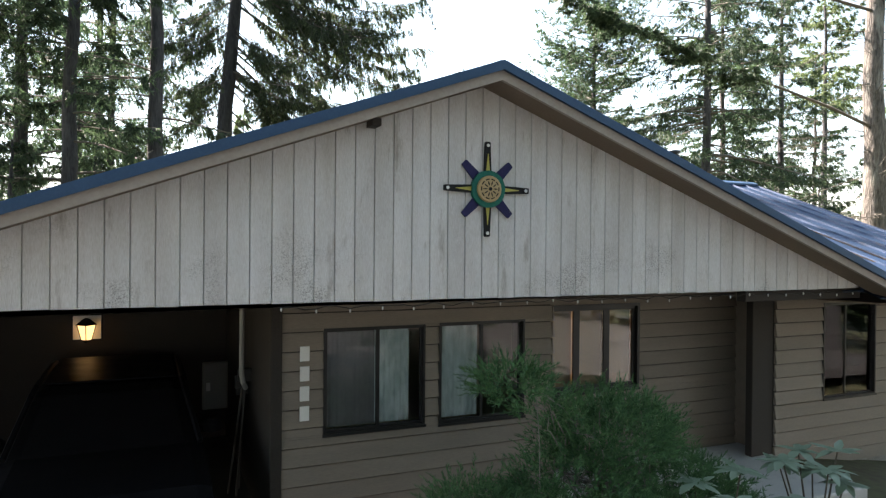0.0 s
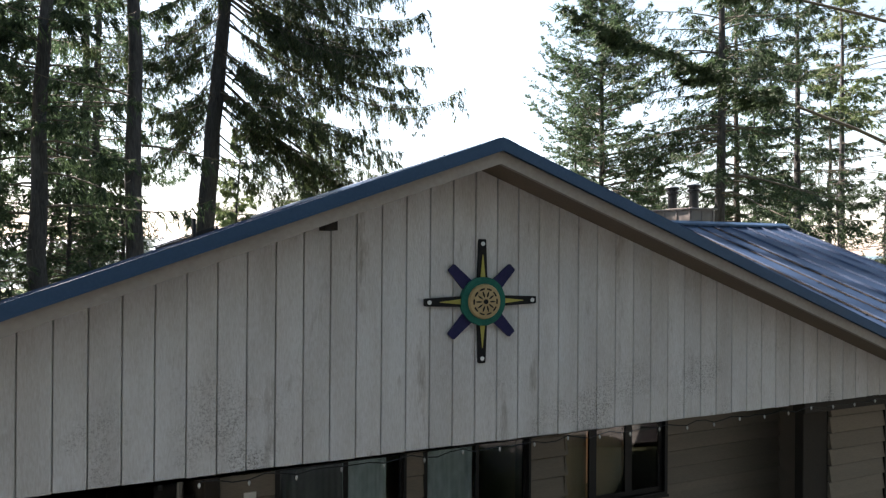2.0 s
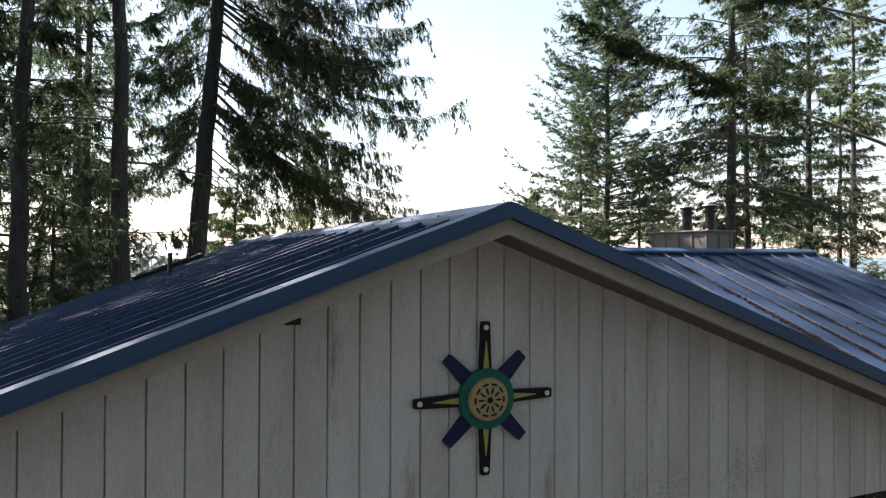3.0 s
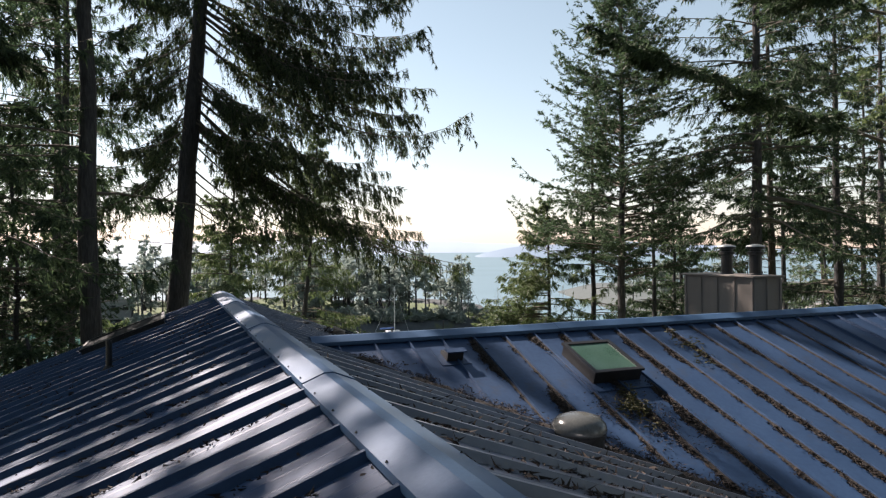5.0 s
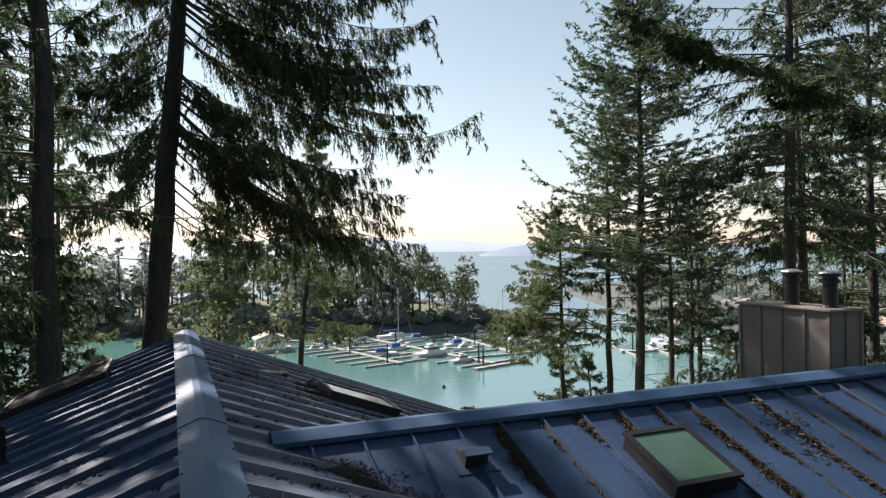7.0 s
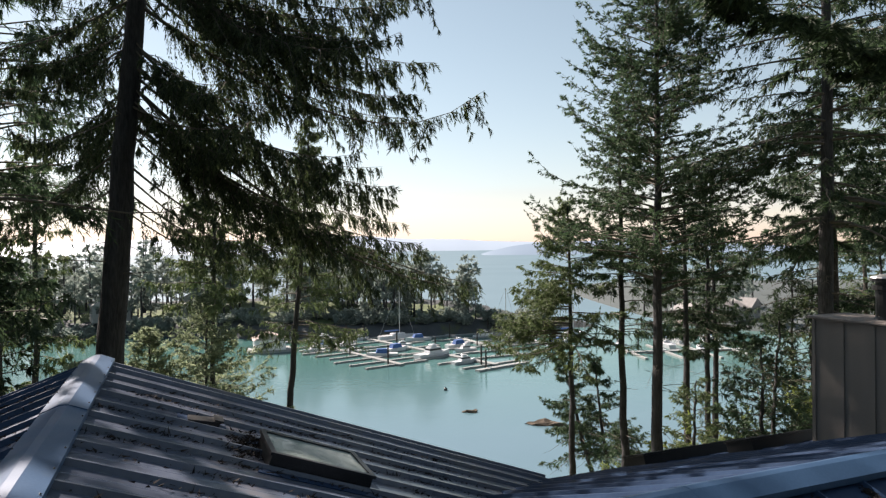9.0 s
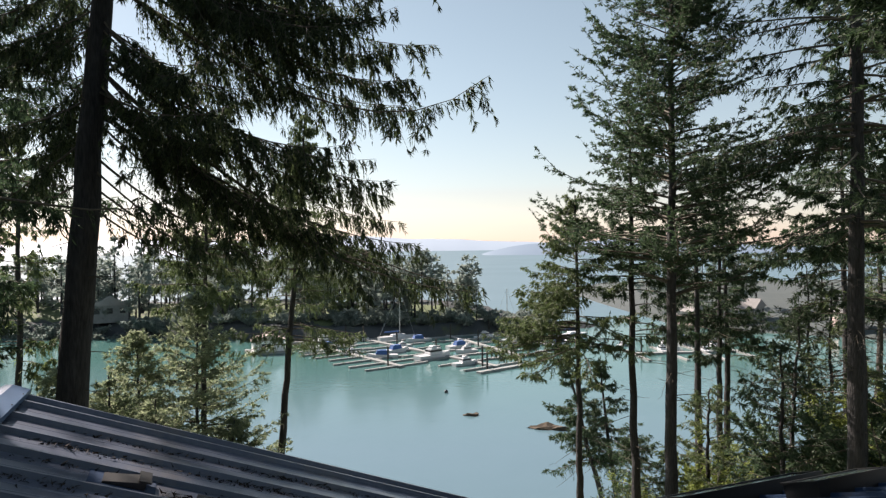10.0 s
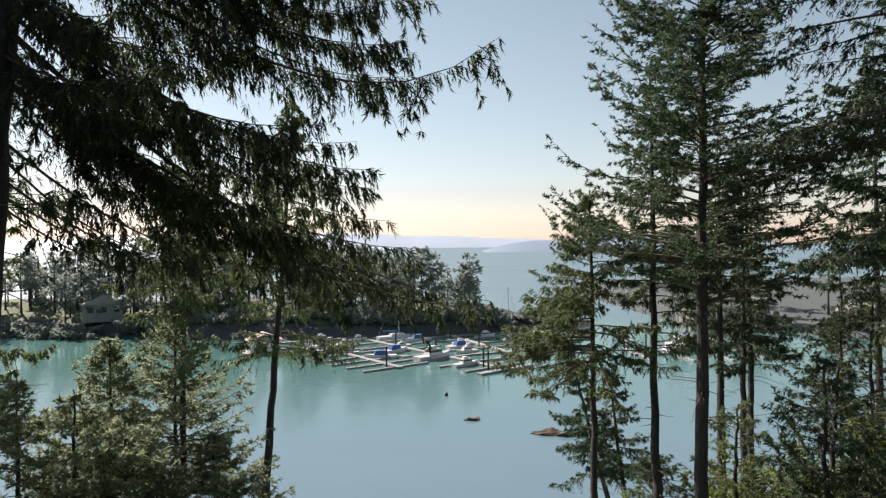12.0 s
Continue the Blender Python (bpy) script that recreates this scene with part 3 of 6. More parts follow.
window("window_4", "sliding window with dark red curtain, reflecting a sunlit trunk", 6.42, 7.62, 0.72, 2.18, 1.21, [(0.45, 0.02, None, None), (0.55, 0.0, REDCURTAIN, (0.0, 0.5))])
# interior lamp that lights the blinds
lamp = bpy.data.lights.new("room_lamp", "POINT")
lamp.energy, lamp.color, lamp.shadow_soft_size = 20, (1.0, 0.64, 0.36), 0.15
new("room_lamp", lamp).location = (2.75, 3.4, 2.0)


# roof: trim, fascia, soffit
def rake(side):
    """Barge board and metal trim on one half of the front gable, as polygons across the slope."""
    run = XE + 0.1
    n = "fascia_right" if side > 0 else "fascia_left"
    bm = bmesh.new()
    top, low = 0.024, 0.112
    prism(bm, [(0, ZM - top), (side * run, ZM - top - S * run), (side * run, ZM - low - S * run), (0, ZM - low)], YF + 0.02, YF + 0.06)
    tagged(part(n, bm, FASCIA), "grey-beige painted barge board under the roof edge", "fascia", kind="structure")
    bm = bmesh.new()
    prism(bm, [(0, ZM + 0.065), (side * run, ZM + 0.065 - S * run), (side * run, ZM - 0.02 - S * run), (0, ZM - 0.02)], YF - 0.012, YF + 0.018)
    prism(bm, [(0, ZM + 0.065), (side * run, ZM + 0.065 - S * run), (side * run, ZM + 0.05 - S * run), (0, ZM + 0.05)], YF + 0.02, YF + 0.16)
    prism(bm, [(0, ZM - 0.012), (side * run, ZM - 0.012 - S * run), (side * run, ZM - 0.026 - S * run), (0, ZM - 0.026)], YF - 0.022, YF - 0.0125)
    tagged(part(n.replace("fascia", "rake_trim"), bm, TRIM_BLUE), "blue sheet metal trim along the roof edge", "trim", kind="structure")
    bm = bmesh.new()
    prism(bm, [(0, ZM - 0.08), (side * run, ZM - 0.08 - S * run), (side * run, ZM - 0.1 - S * run), (0, ZM - 0.1)], YF + 0.062, 0.0 - 0.024)
    tagged(part(n.replace("fascia", "soffit"), bm, SOFFIT), "brown boarded soffit under the roof overhang", "soffit", kind="structure")


rake(1)
rake(-1)
tagged(part("bracket", boxed(-1.16, -1.08, -0.21, -0.03, 4.04, 4.105), DARKWOOD), "dark wooden lookout bracket under the soffit", "bracket", kind="structure")


def seam_panel(length, width, rib, low):
    """A roofing pan: x down the slope, y across; a rib on its far edge."""
    h, w = rib
    prof = [(0, 0.0), (width - w, 0.0), (width - w * 0.72, h), (width - w * 0.28, h), (width, 0.0)]
    if low:
        k = width - w
        prof = [(0, 0), (k * 0.3, 0), (k * 0.33, low), (k * 0.36, 0), (k * 0.63, 0), (k * 0.66, low), (k * 0.69, 0)] + prof[1:]
    vs, n = [], len(prof)
    for x in (0, length):
        vs += [(x, y, z) for y, z in prof]
    for x in (0, length):
        vs += [(x, y, -0.02) for y, z in prof]
    fs = []
    for i in range(n - 1):
        fs.append((i, i + 1, n + i + 1, n + i))
        fs.append((2 * n + i, 3 * n + i, 3 * n + i + 1, 2 * n + i + 1))
        fs.append((n + i, n + i + 1, 3 * n + i + 1, 3 * n + i))
        fs.append((i, 2 * n + i, 2 * n + i + 1, i + 1))
    return mesh_of("panel", vs, fs)


slope_deg = math.degrees(math.atan(S))
LS = math.sqrt(1 + S * S)
roof_l = thing("roof_main_left", "blue ribbed metal roof slope with sun patches and fallen needles", "roof", (0, 0, ZM), kind="structure")
roof_r = thing("roof_main_right", "blue ribbed metal roof slope running into a valley", "roof", (0, 0, ZM), kind="structure")
MP = 0.457
count = math.ceil((YB - YF - 0.02) / MP)
full = seam_panel((XE + 0.05) * LS, MP, (0.046, 0.06), 0.003)
for side, roof in ((-1, roof_l), (1, roof_r)):
    for i in range(count):
        y = YF + 0.02 + i * MP
        wide = min(MP, YB - y)
        if side > 0:
            # the valley with the wing cuts the right-hand slope short
            yc = y + MP / 2
            off = (ZM - ZW) / S
            if yc < YW:
                run = min(XE + 0.05, off + YW - y + 0.25)
            else:
                run = min(XE + 0.05, off + (y + MP - YW) + 0.25)
            me = full if run > XE and wide == MP else seam_panel(run * LS, wide, (0.046, 0.06), 0.003)
            m = pose(0, y, 0, 0, slope_deg, 0)
        else:
            me = full if wide == MP else seam_panel((XE + 0.05) * LS, wide, (0.046, 0.06), 0.003)
            # mirrored: the far edge keeps the rib
            m = Matrix(((-1 / LS, 0, -S / LS, 0), (0, 1, 0, y), (-S / LS, 0, 1 / LS, 0), (0, 0, 0, 1)))
        ob = part("panel", me, ROOF, roof)
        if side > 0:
            ob.material_slots[0].link, ob.material_slots[0].material = "OBJECT", ROOF_WORN_LIT
        ob.matrix_local = m
wing_f = thing("roof_wing_front", "blue standing seam roof with brown needles along the seams", "roof", (0, YW, ZW), kind="structure")
wing_b = thing("roof_wing_back", "blue standing seam roof slope facing the sea", "roof", (0, YW, ZW), kind="structure")
WP = 0.408
off = (ZM - ZW) / S
i = 0
x = 2.02 - 4 * WP
while x < XW - 0.1:
    for side, roof in ((-1, wing_f), (1, wing_b)):
        eave = 5.65
        run = min(eave, x + WP - off + 0.2)
        if run > 0.25:
            me = seam_panel(run * LS, min(WP, XW - x), (0.032, 0.028) if side < 0 else (0.045, 0.05), 0.0)
            ob = part("panel", me, ROOF, roof)
            if side < 0:
                # down the slope is -y, across is +x
                m = Matrix(((0, 1, 0, x), (-1 / LS, 0, -S / LS, 0), (-S / LS, 0, 1 / LS, 0), (0, 0, 0, 1)))
            else:
                m = Matrix(((0, 1, 0, x), (1 / LS, 0, S / LS, 0), (-S / LS, 0, 1 / LS, 0), (0, 0, 0, 1)))
            ob.matrix_local = m
    x += WP


def cap_piece(length, half, t=0.012, lip=0.03):
    """A folded ridge cap along y."""
    bm = bmesh.new()
    prof = [(-half, -S * half - lip), (-half, -S * half), (-0.03, -S * 0.03 * 0.5), (0.03, -S * 0.03 * 0.5), (half, -S * half), (half, -S * half - lip)]
    prof2 = [(x * 0.985, z - t) for x, z in prof][::-1]
    prism(bm, prof + prof2, 0, length)
    return bm


cap = thing("ridge_cap_main", "pale blue folded metal ridge cap", "ridge cap", (0, 0, ZM), kind="structure")
for j, (ya, yb) in enumerate([(YF - 0.01, 2.37), (2.36, 5.41), (5.4, 8.54), (8.53, YB + 0.02)]):
    ob = part("cap_piece", cap_piece(yb - ya, 0.172), CAPMETAL, cap)
    ob.location = (0, ya, 0.064 + 0.008 * j)
bm = bmesh.new()
lathe(bm, [(0.007, -0.003), (0.007, 0.001), (0.004, 0.002), (0.0035, 0.006), (0.001, 0.0065)], 6)
screw_ = part("screw", bm, BLACKMETAL, cap)
screw_.location = (-0.16, 0.2, 0.012)
for j in range(1, 25):
    for sx in (-0.16, 0.16):
        q = part("screw", screw_.data, BLACKMETAL, cap)
        q.location = (sx, 0.2 + 0.457 * j * (1 if sx < 0 else 0.985), 0.012 + 0.008 * sum(0.2 + 0.457 * j > e for e in (2.36, 5.4, 8.53)))
capw = thing("ridge_cap_wing", "blue folded metal ridge cap of the wing", "ridge cap", (0, YW, ZW), kind="structure")
for j, (xa, xb) in enumerate([(0.5, 3.61), (3.6, 6.43), (6.42, XW + 0.02)]):
    ob = part("cap_piece", cap_piece(xb - xa, 0.16), TRIM_BLUE, capw)
    ob.matrix_local = pose(xb, 0, 0.062 + 0.004 * (j % 2), 0, 0, 90)
for side in (-1, 1):
    bm = bmesh.new()
    run = XE + 0.1
    prism(bm, [(0, ZM - 0.03), (side * run, ZM - 0.03 - S * run), (side * run, ZM - 0.2 - S * run), (0, ZM - 0.2)], YB - 0.06, YB - 0.02)
    tagged(part("rear_fascia", bm, FASCIA), "grey-beige rear barge board", "fascia", kind="structure")
bm = bmesh.new()
tube(bm, [(6.0, YB + 0.06, zwing(YB) - 0.03), (XW, YB + 0.06, zwing(YB) - 0.05)], 0.055, 8)
tagged(part("rear_gutter", bm, BLACKMETAL), "dark gutter along the rear eave", "gutter", kind="structure")
tagged(part("front_eave_fascia", boxed(6.0, XW, YW - 5.68, YW - 5.64, zwing(YW - 5.65) - 0.17, zwing(YW - 5.65) - 0.025), FASCIA), "grey-beige eave board of the wing", "fascia", kind="structure")
tagged(part("wing_soffit", boxed(5.75, XW - 0.5, -0.1, 1.2, 2.28, 2.3), SOFFIT), "brown soffit under the wing eave", "soffit", kind="structure")
bm = bmesh.new()
for side in (-1, 1):
    a = [(YW, ZW - 0.03), (YW + side * 5.65, ZW - 0.03 - S * 5.65), (YW + side * 5.65, ZW - 0.17 - S * 5.65), (YW, ZW - 0.17)]
    p0 = [bm.verts.new((XW - 0.03, y, z)) for y, z in a]
    p1 = [bm.verts.new((XW + 0.01, y, z)) for y, z in a]
    bm.faces.new(p0), bm.faces.new(p1[::-1])
    for k in range(4):
        bm.faces.new((p0[k], p1[k], p1[(k + 1) % 4], p0[(k + 1) % 4]))
tagged(part("wing_end_fascia", bm, FASCIA), "grey-beige barge board at the wing's end", "fascia", kind="structure")

# ---- trees ----
def polylines_to_tubes(P, R, seg):
    """P: limbs x points x 3, R: limbs x points. All tubes as one vertex and face array."""
    n, k, _ = P.shape
    d = np.gradient(P, axis=1)
    d /= np.linalg.norm(d, axis=2, keepdims=True) + 1e-9
    ref = np.zeros_like(d)
    ref[..., 2] = 1
    steep = np.abs(d[..., 2]) > 0.9
    ref[steep] = (1, 0, 0)
    u = np.cross(d, ref)
    u /= np.linalg.norm(u, axis=2, keepdims=True) + 1e-9
    w = np.cross(d, u)
    a = np.arange(seg) * 2 * np.pi / seg
    V = P[:, :, None] + (u[:, :, None] * np.cos(a)[None, None, :, None] + w[:, :, None] * np.sin(a)[None, None, :, None]) * R[:, :, None, None]
    ids = np.arange(n * k * seg).reshape(n, k, seg)
    q = np.stack([ids[:, :-1], np.roll(ids, -1, 2)[:, :-1], np.roll(ids, -1, 2)[:, 1:], ids[:, 1:]], -1)
    return V.reshape(-1, 3), q.reshape(-1, 4)


def unit(v):
    return v / (np.linalg.norm(v, axis=-1, keepdims=True) + 1e-9)


def blades(Q, B, L, W, rng):
    """Slim three-cornered blades from Q along B, of length L and width W."""
    side = unit(np.cross(B, unit(rng.normal(size=B.shape))))
    V = np.stack([Q + side * (W * 0.5)[:, None], Q + B * L[:, None], Q - side * (W * 0.5)[:, None] + B * (L * 0.12)[:, None]], 1)
    F = np.arange(len(Q) * 3).reshape(-1, 3)
    return V.reshape(-1, 3), F


def limb_lines(rng, start, az, length, rise, droop, up, k=10, wob=0.03, sweep=False):
    """Curved limbs: they rise, sag with their length and turn up at the tip. sweep: they fall steeply from the trunk, then level out."""
    s = np.linspace(0, 1, k)[None, :]
    L, h = length[:, None], s * length[:, None]
    azw = az[:, None] + np.cumsum(rng.normal(0, 1, (len(az), k)), 1) * np.reshape(wob, (-1, 1))
    ds = np.diff(h, axis=1, prepend=0)
    x = np.cumsum(np.sin(azw) * ds, 1)
    y = np.cumsum(np.cos(azw) * ds, 1)
    fall = 1 - (1 - s) ** 1.8 if sweep else s ** 1.6
    z = L * (rise[:, None] * s - droop[:, None] * fall + up[:, None] * s ** 5)
    return start[:, None, :] + np.stack([x, y, z], -1)


def sprays(rng, P, per_m, twig, hang, first, nb, bl, bw, spread=0.9, ruffle=0.55):
    """Side twigs along limbs, each set with blades. hang: how far the twigs turn down."""
    n, k, _ = P.shape
    seglen = np.linalg.norm(np.diff(P, axis=1), axis=2)
    tot = seglen.sum(1)
    counts = np.maximum((tot * per_m).astype(int), 3)
    limb = np.repeat(np.arange(n), counts)
    s = first + (1 - first) * rng.random(len(limb)) ** 0.85
    f = s * (k - 1)
    i = np.minimum(f.astype(int), k - 2)
    t = (f - i)[:, None]
    o = P[limb, i] * (1 - t) + P[limb, i + 1] * t
    d = unit(P[limb, i + 1] - P[limb, i])
    lat = unit(np.cross(d, np.array((0, 0, 1.0)))) * rng.choice((-1, 1), len(limb))[:, None]
    tl = twig * (0.45 + 0.75 * rng.random(len(limb))) * np.clip(1.25 - s, 0.3, 1) * np.clip(tot[limb] / 3.0, 0.45, 1.25)
    v = unit(lat * spread * (0.5 + rng.random((len(limb), 1))) + d * (0.25 + 0.7 * rng.random((len(limb), 1))) + np.array((0, 0, -1.0)) * (hang * (0.3 + rng.random((len(limb), 1)))) + rng.normal(0, 0.3, (len(limb), 3)))
    # blades along each twig; its outer half bends down
    m = len(limb)
    r = np.tile(np.linspace(0.08, 1, nb), (m, 1)) + rng.normal(0, 0.02, (m, nb))
    sag = (np.array((0, 0, -1.0)) * hang)[None, None, :] * (r ** 2)[..., None] * 0.45 * tl[:, None, None]
    Q = o[:, None] + v[:, None] * (r * tl[:, None])[..., None] + sag
    dirn = unit(v[:, None] + sag / (tl[:, None, None] + 1e-6) * 1.2 + rng.normal(0, ruffle, (m, nb, 3)))
    L = bl * (0.6 + 0.8 * rng.random((m, nb)))
    W = bw * (0.7 + 0.6 * rng.random((m, nb)))
    return blades(Q.reshape(-1, 3), dirn.reshape(-1, 3), L.ravel(), W.ravel(), rng)


def side_boughs(rng, P, per_limb, reach, hang, first):
    """Boughs that leave the limbs to either side, sag and taper."""
    n, k, _ = P.shape
    limb = np.repeat(np.arange(n), per_limb)
    s = first + (0.97 - first) * rng.random(len(limb))
    f = s * (k - 1)
    i = np.minimum(f.astype(int), k - 2)
    t = (f - i)[:, None]
    o = P[limb, i] * (1 - t) + P[limb, i + 1] * t
    d = P[limb, i + 1] - P[limb, i]
    tot = np.linalg.norm(np.diff(P, axis=1), axis=2).sum(1)[limb]
    turn = rng.choice((-1, 1), len(limb)) * rng.uniform(0.5, 1.25, len(limb))
    az = np.arctan2(d[:, 0], d[:, 1]) + turn
    L = np.clip(tot * reach * (1.15 - s * 0.75), 0.25, 3.0) * rng.uniform(0.5, 1.2, len(limb))
    return limb_lines(rng, o, az, L, rng.normal(0.05, 0.15, len(limb)), hang * rng.uniform(0.4, 1.3, len(limb)), rng.uniform(0, 0.2, len(limb)), k=5, wob=0.12)


def trunk_mesh(rng, height, r0, lean=(0, 0), rtop=0.03, seg=14, rings=26, wob=0.03):
    z = np.linspace(0, 1, rings)
    R = r0 * ((1 - z) ** 0.85) + rtop + r0 * 0.35 * np.exp(-z * height / 0.5)
    cx = lean[0] * z * height + np.cumsum(rng.normal(0, wob, rings)) * (z > 0)
    cy = lean[1] * z * height + np.cumsum(rng.normal(0, wob, rings)) * (z > 0)
    a = np.arange(seg) * 2 * np.pi / seg
    rr = R[:, None] * (1 + 0.06 * np.sin(3 * a + 1)[None] + rng.normal(0, 0.025, (rings, seg)))
    V = np.stack([cx[:, None] + rr * np.cos(a), cy[:, None] + rr * np.sin(a), np.repeat((z * height)[:, None], seg, 1)], -1)
    ids = np.arange(rings * seg).reshape(rings, seg)
    q = np.stack([ids[:-1], np.roll(ids, -1, 1)[:-1], np.roll(ids, -1, 1)[1:], ids[1:]], -1).reshape(-1, 4)
    return mesh_of("trunk", V.reshape(-1, 3), q, True), (lambda h: np.stack([np.interp(h / height, z, cx), np.interp(h / height, z, cy), h], -1)), (lambda h: np.interp(h / height, z, R))


def conifer(label, at, height, r0, crown0, spread_low, seed, leaf=NEEDLE, limbs=70, per_m=14, twig=0.7, hang=0.6, nb=10, bl=0.13, bw=0.03,
            lean=(0, 0), rise=0.15, droop=0.35, up=0.18, taper=0.8, az=None, extra=(), bark=BARK, dead=0, name="fir_tree", first=0.18, top_spread=0.1, group="", category="tree", second=4, reach=0.24, fine=7, seg=4, heavy=None, ruffle=0.38, sweep=False, dead_len=2.6):
    """A conifer: tapered trunk, whorled limbs that shorten upwards, and needle sprays. az: (middle, width) in degrees keeps the limbs to one side; extra: (height, compass degrees, length, rise, droop, up). heavy: (how many of the extra limbs, boughs on each, twigs a metre, reach, first) thickens those limbs."""
    rng = np.random.default_rng(seed)
    tree = thing(name, label, category, at, group)
    tm, centre, radius = trunk_mesh(rng, height, r0, lean, seg=14 if fine > 4 else 6, rings=26 if fine > 4 else 8)
    part("trunk", tm, bark, tree)
    f = np.sort(rng.random(limbs)) ** 0.9
    h = (crown0 + (0.985 - crown0) * f) * height
    length = spread_low * np.maximum((1 - f) ** taper, top_spread) * (0.7 + 0.5 * rng.random(limbs))
    a = rng.random(limbs) * 2 * np.pi if az is None else radians(az[0]) + rng.uniform(-1, 1, limbs) * radians(az[1])
    ri = rise + 0.5 * f * f + rng.normal(0, 0.06, limbs)
    dr = droop * (1 - 0.5 * f) + rng.normal(0, 0.05, limbs)
    up_ = up * (0.6 + 0.8 * rng.random(limbs))
    for eh, eaz, el, er, ed, eu in extra:
        h, a, length = np.append(h, eh), np.append(a, radians(eaz)), np.append(length, el)
        ri, dr, up_ = np.append(ri, er), np.append(dr, ed), np.append(up_, eu)
    P = limb_lines(rng, centre(h), a, length, ri, dr, up_, k=fine, wob=np.where(np.arange(len(h)) < limbs, 0.08, 0.05 if sweep else 0.025), sweep=sweep)
    s = np.linspace(1, 0.08, P.shape[1])[None]
    R = np.clip(np.where(np.arange(len(h)) < limbs, 0.0075, 0.0048)[:, None] * length[:, None] + 0.009, 0.01, 0.5 * radius(h)[:, None] + 0.01) * s
    V, F = polylines_to_tubes(P, R, seg)
    if dead:
        hd = crown0 * height * rng.uniform(0.25, 1.1, dead)
        ad = rng.random(dead) * 2 * np.pi
        Pd = limb_lines(rng, centre(hd), ad, rng.uniform(0.6, dead_len, dead), rng.normal(0.05, 0.2, dead), rng.uniform(0.0, 0.5, dead), rng.uniform(0, 0.2, dead), k=6, wob=0.15)
        Vd, Fd = polylines_to_tubes(Pd, 0.016 * np.linspace(1, 0.2, 6)[None] * np.ones((dead, 1)), 4)
        F = np.concatenate([F, Fd + len(V)])
        V = np.concatenate([V, Vd])
        if dead_len > 3:
            Pf = side_boughs(rng, Pd, 9, 0.3, 0.5, 0.25)
            Vd, Fd = polylines_to_tubes(Pf, 0.007 * np.linspace(1, 0.3, 5)[None] * np.ones((len(Pf), 1)), 3)
            F = np.concatenate([F, Fd + len(V)])
            V = np.concatenate([V, Vd])
    tagged(part("limbwork", mesh_of("limbwork", V, F, True), TWIG, tree), kind="stuff")
    V, F = sprays(rng, P, per_m * (0.5 if second else 1), twig * (0.7 if second else 1), hang, first, nb, bl, bw, ruffle=ruffle)
    if second:
        P2 = side_boughs(rng, P, second, reach, hang * 0.6, first)
        V2, F2 = sprays(rng, P2, per_m * 0.8, twig * 0.55, hang, 0.1, nb, bl, bw, ruffle=ruffle)
        F = np.concatenate([F, F2 + len(V)])
        V = np.concatenate([V, V2])
        if second > 6:
            Vt, Ft = polylines_to_tubes(P2, 0.012 * np.linspace(1, 0.3, 5)[None] * np.ones((len(P2), 1)), 3)
            tagged(part("boughwork", mesh_of("boughwork", Vt, Ft, True), TWIG, tree), kind="stuff")
    if heavy:
        m, boughs, thick, far, start = heavy
        Ph = P[limbs:limbs + m]
        P3 = side_boughs(rng, Ph, boughs, far, hang * 0.8, start)
        for lines, dens, tw, st in ((P3, thick, twig * 0.6, 0.05), (Ph, thick * 1.2, twig * 0.75, start)):
            V3, F3 = sprays(rng, lines, dens, tw, hang, st, nb, bl, bw, ruffle=ruffle)
            F = np.concatenate([F, F3 + len(V)])
            V = np.concatenate([V, V3])
        Vt, Ft = polylines_to_tubes(P3, 0.011 * np.linspace(1, 0.3, 5)[None] * np.ones((len(P3), 1)), 3)
        tagged(part("boughwork", mesh_of("boughwork", Vt, Ft, True), TWIG, tree), kind="stuff")
    tagged(part("crown", mesh_of("crown", V, F), leaf, tree), kind="stuff")
    return tree


def ground_at(x, y):
    return float(land(np.array(float(x)), np.array(float(y)))) - 0.15


def tree_at(x, y, **kw):
    return dict(at=(x, y, ground_at(x, y)), **kw)


# the large fir whose long limbs sweep down over the bay
gz_b = ground_at(-0.3, 20.9)
rng_b = random.Random(8)
# height above the sea bank, compass degrees, length, rise, fall, lift of the tip
b_limbs = [(15.6, 108, 6.6, 0, 0.42, 0.14), (14.3, 105, 7.4, 0, 0.42, 0.13), (13.7, 110, 7.5, 0, 0.42, 0.04), (12.15, 102.5, 8.8, 0, 0.42, 0.17), (12.9, 101, 7.0, 0, 0.46, 0.03), (13.3, 104, 7.3, 0, 0.48, 0.03), (10.6, 110, 6.3, 0, 0.44, 0.02), (10.4, 102, 6.5, 0, 0.5, 0.0), (9.7, 103, 8.1, 0, 0.55, -0.02), (12.6, 107, 7.2, 0, 0.46, 0.04), (11.1, 112, 6.6, 0, 0.56, 0.0), (10.7, 100, 6.9, 0, 0.6, 0.0), (15.0, 100, 7.0, 0, 0.42, 0.1), (16.4, 112, 6.8, 0, 0.44, 0.08), (9.5, 110, 7.4, 0, 0.47, 0.0), (9.2, 97, 7.6, 0, 0.46, 0.0), (13.2, 124, 6.2, 0, 0.42, 0.06), (10.6, 126, 5.8, 0, 0.46, 0.04)]
b_limbs += [(rng_b.uniform(9, 18), rng_b.uniform(68, 150), rng_b.uniform(3.2, 6.4), 0, rng_b.uniform(0.16, 0.62), rng_b.uniform(0.0, 0.08)) for k in range(17)]
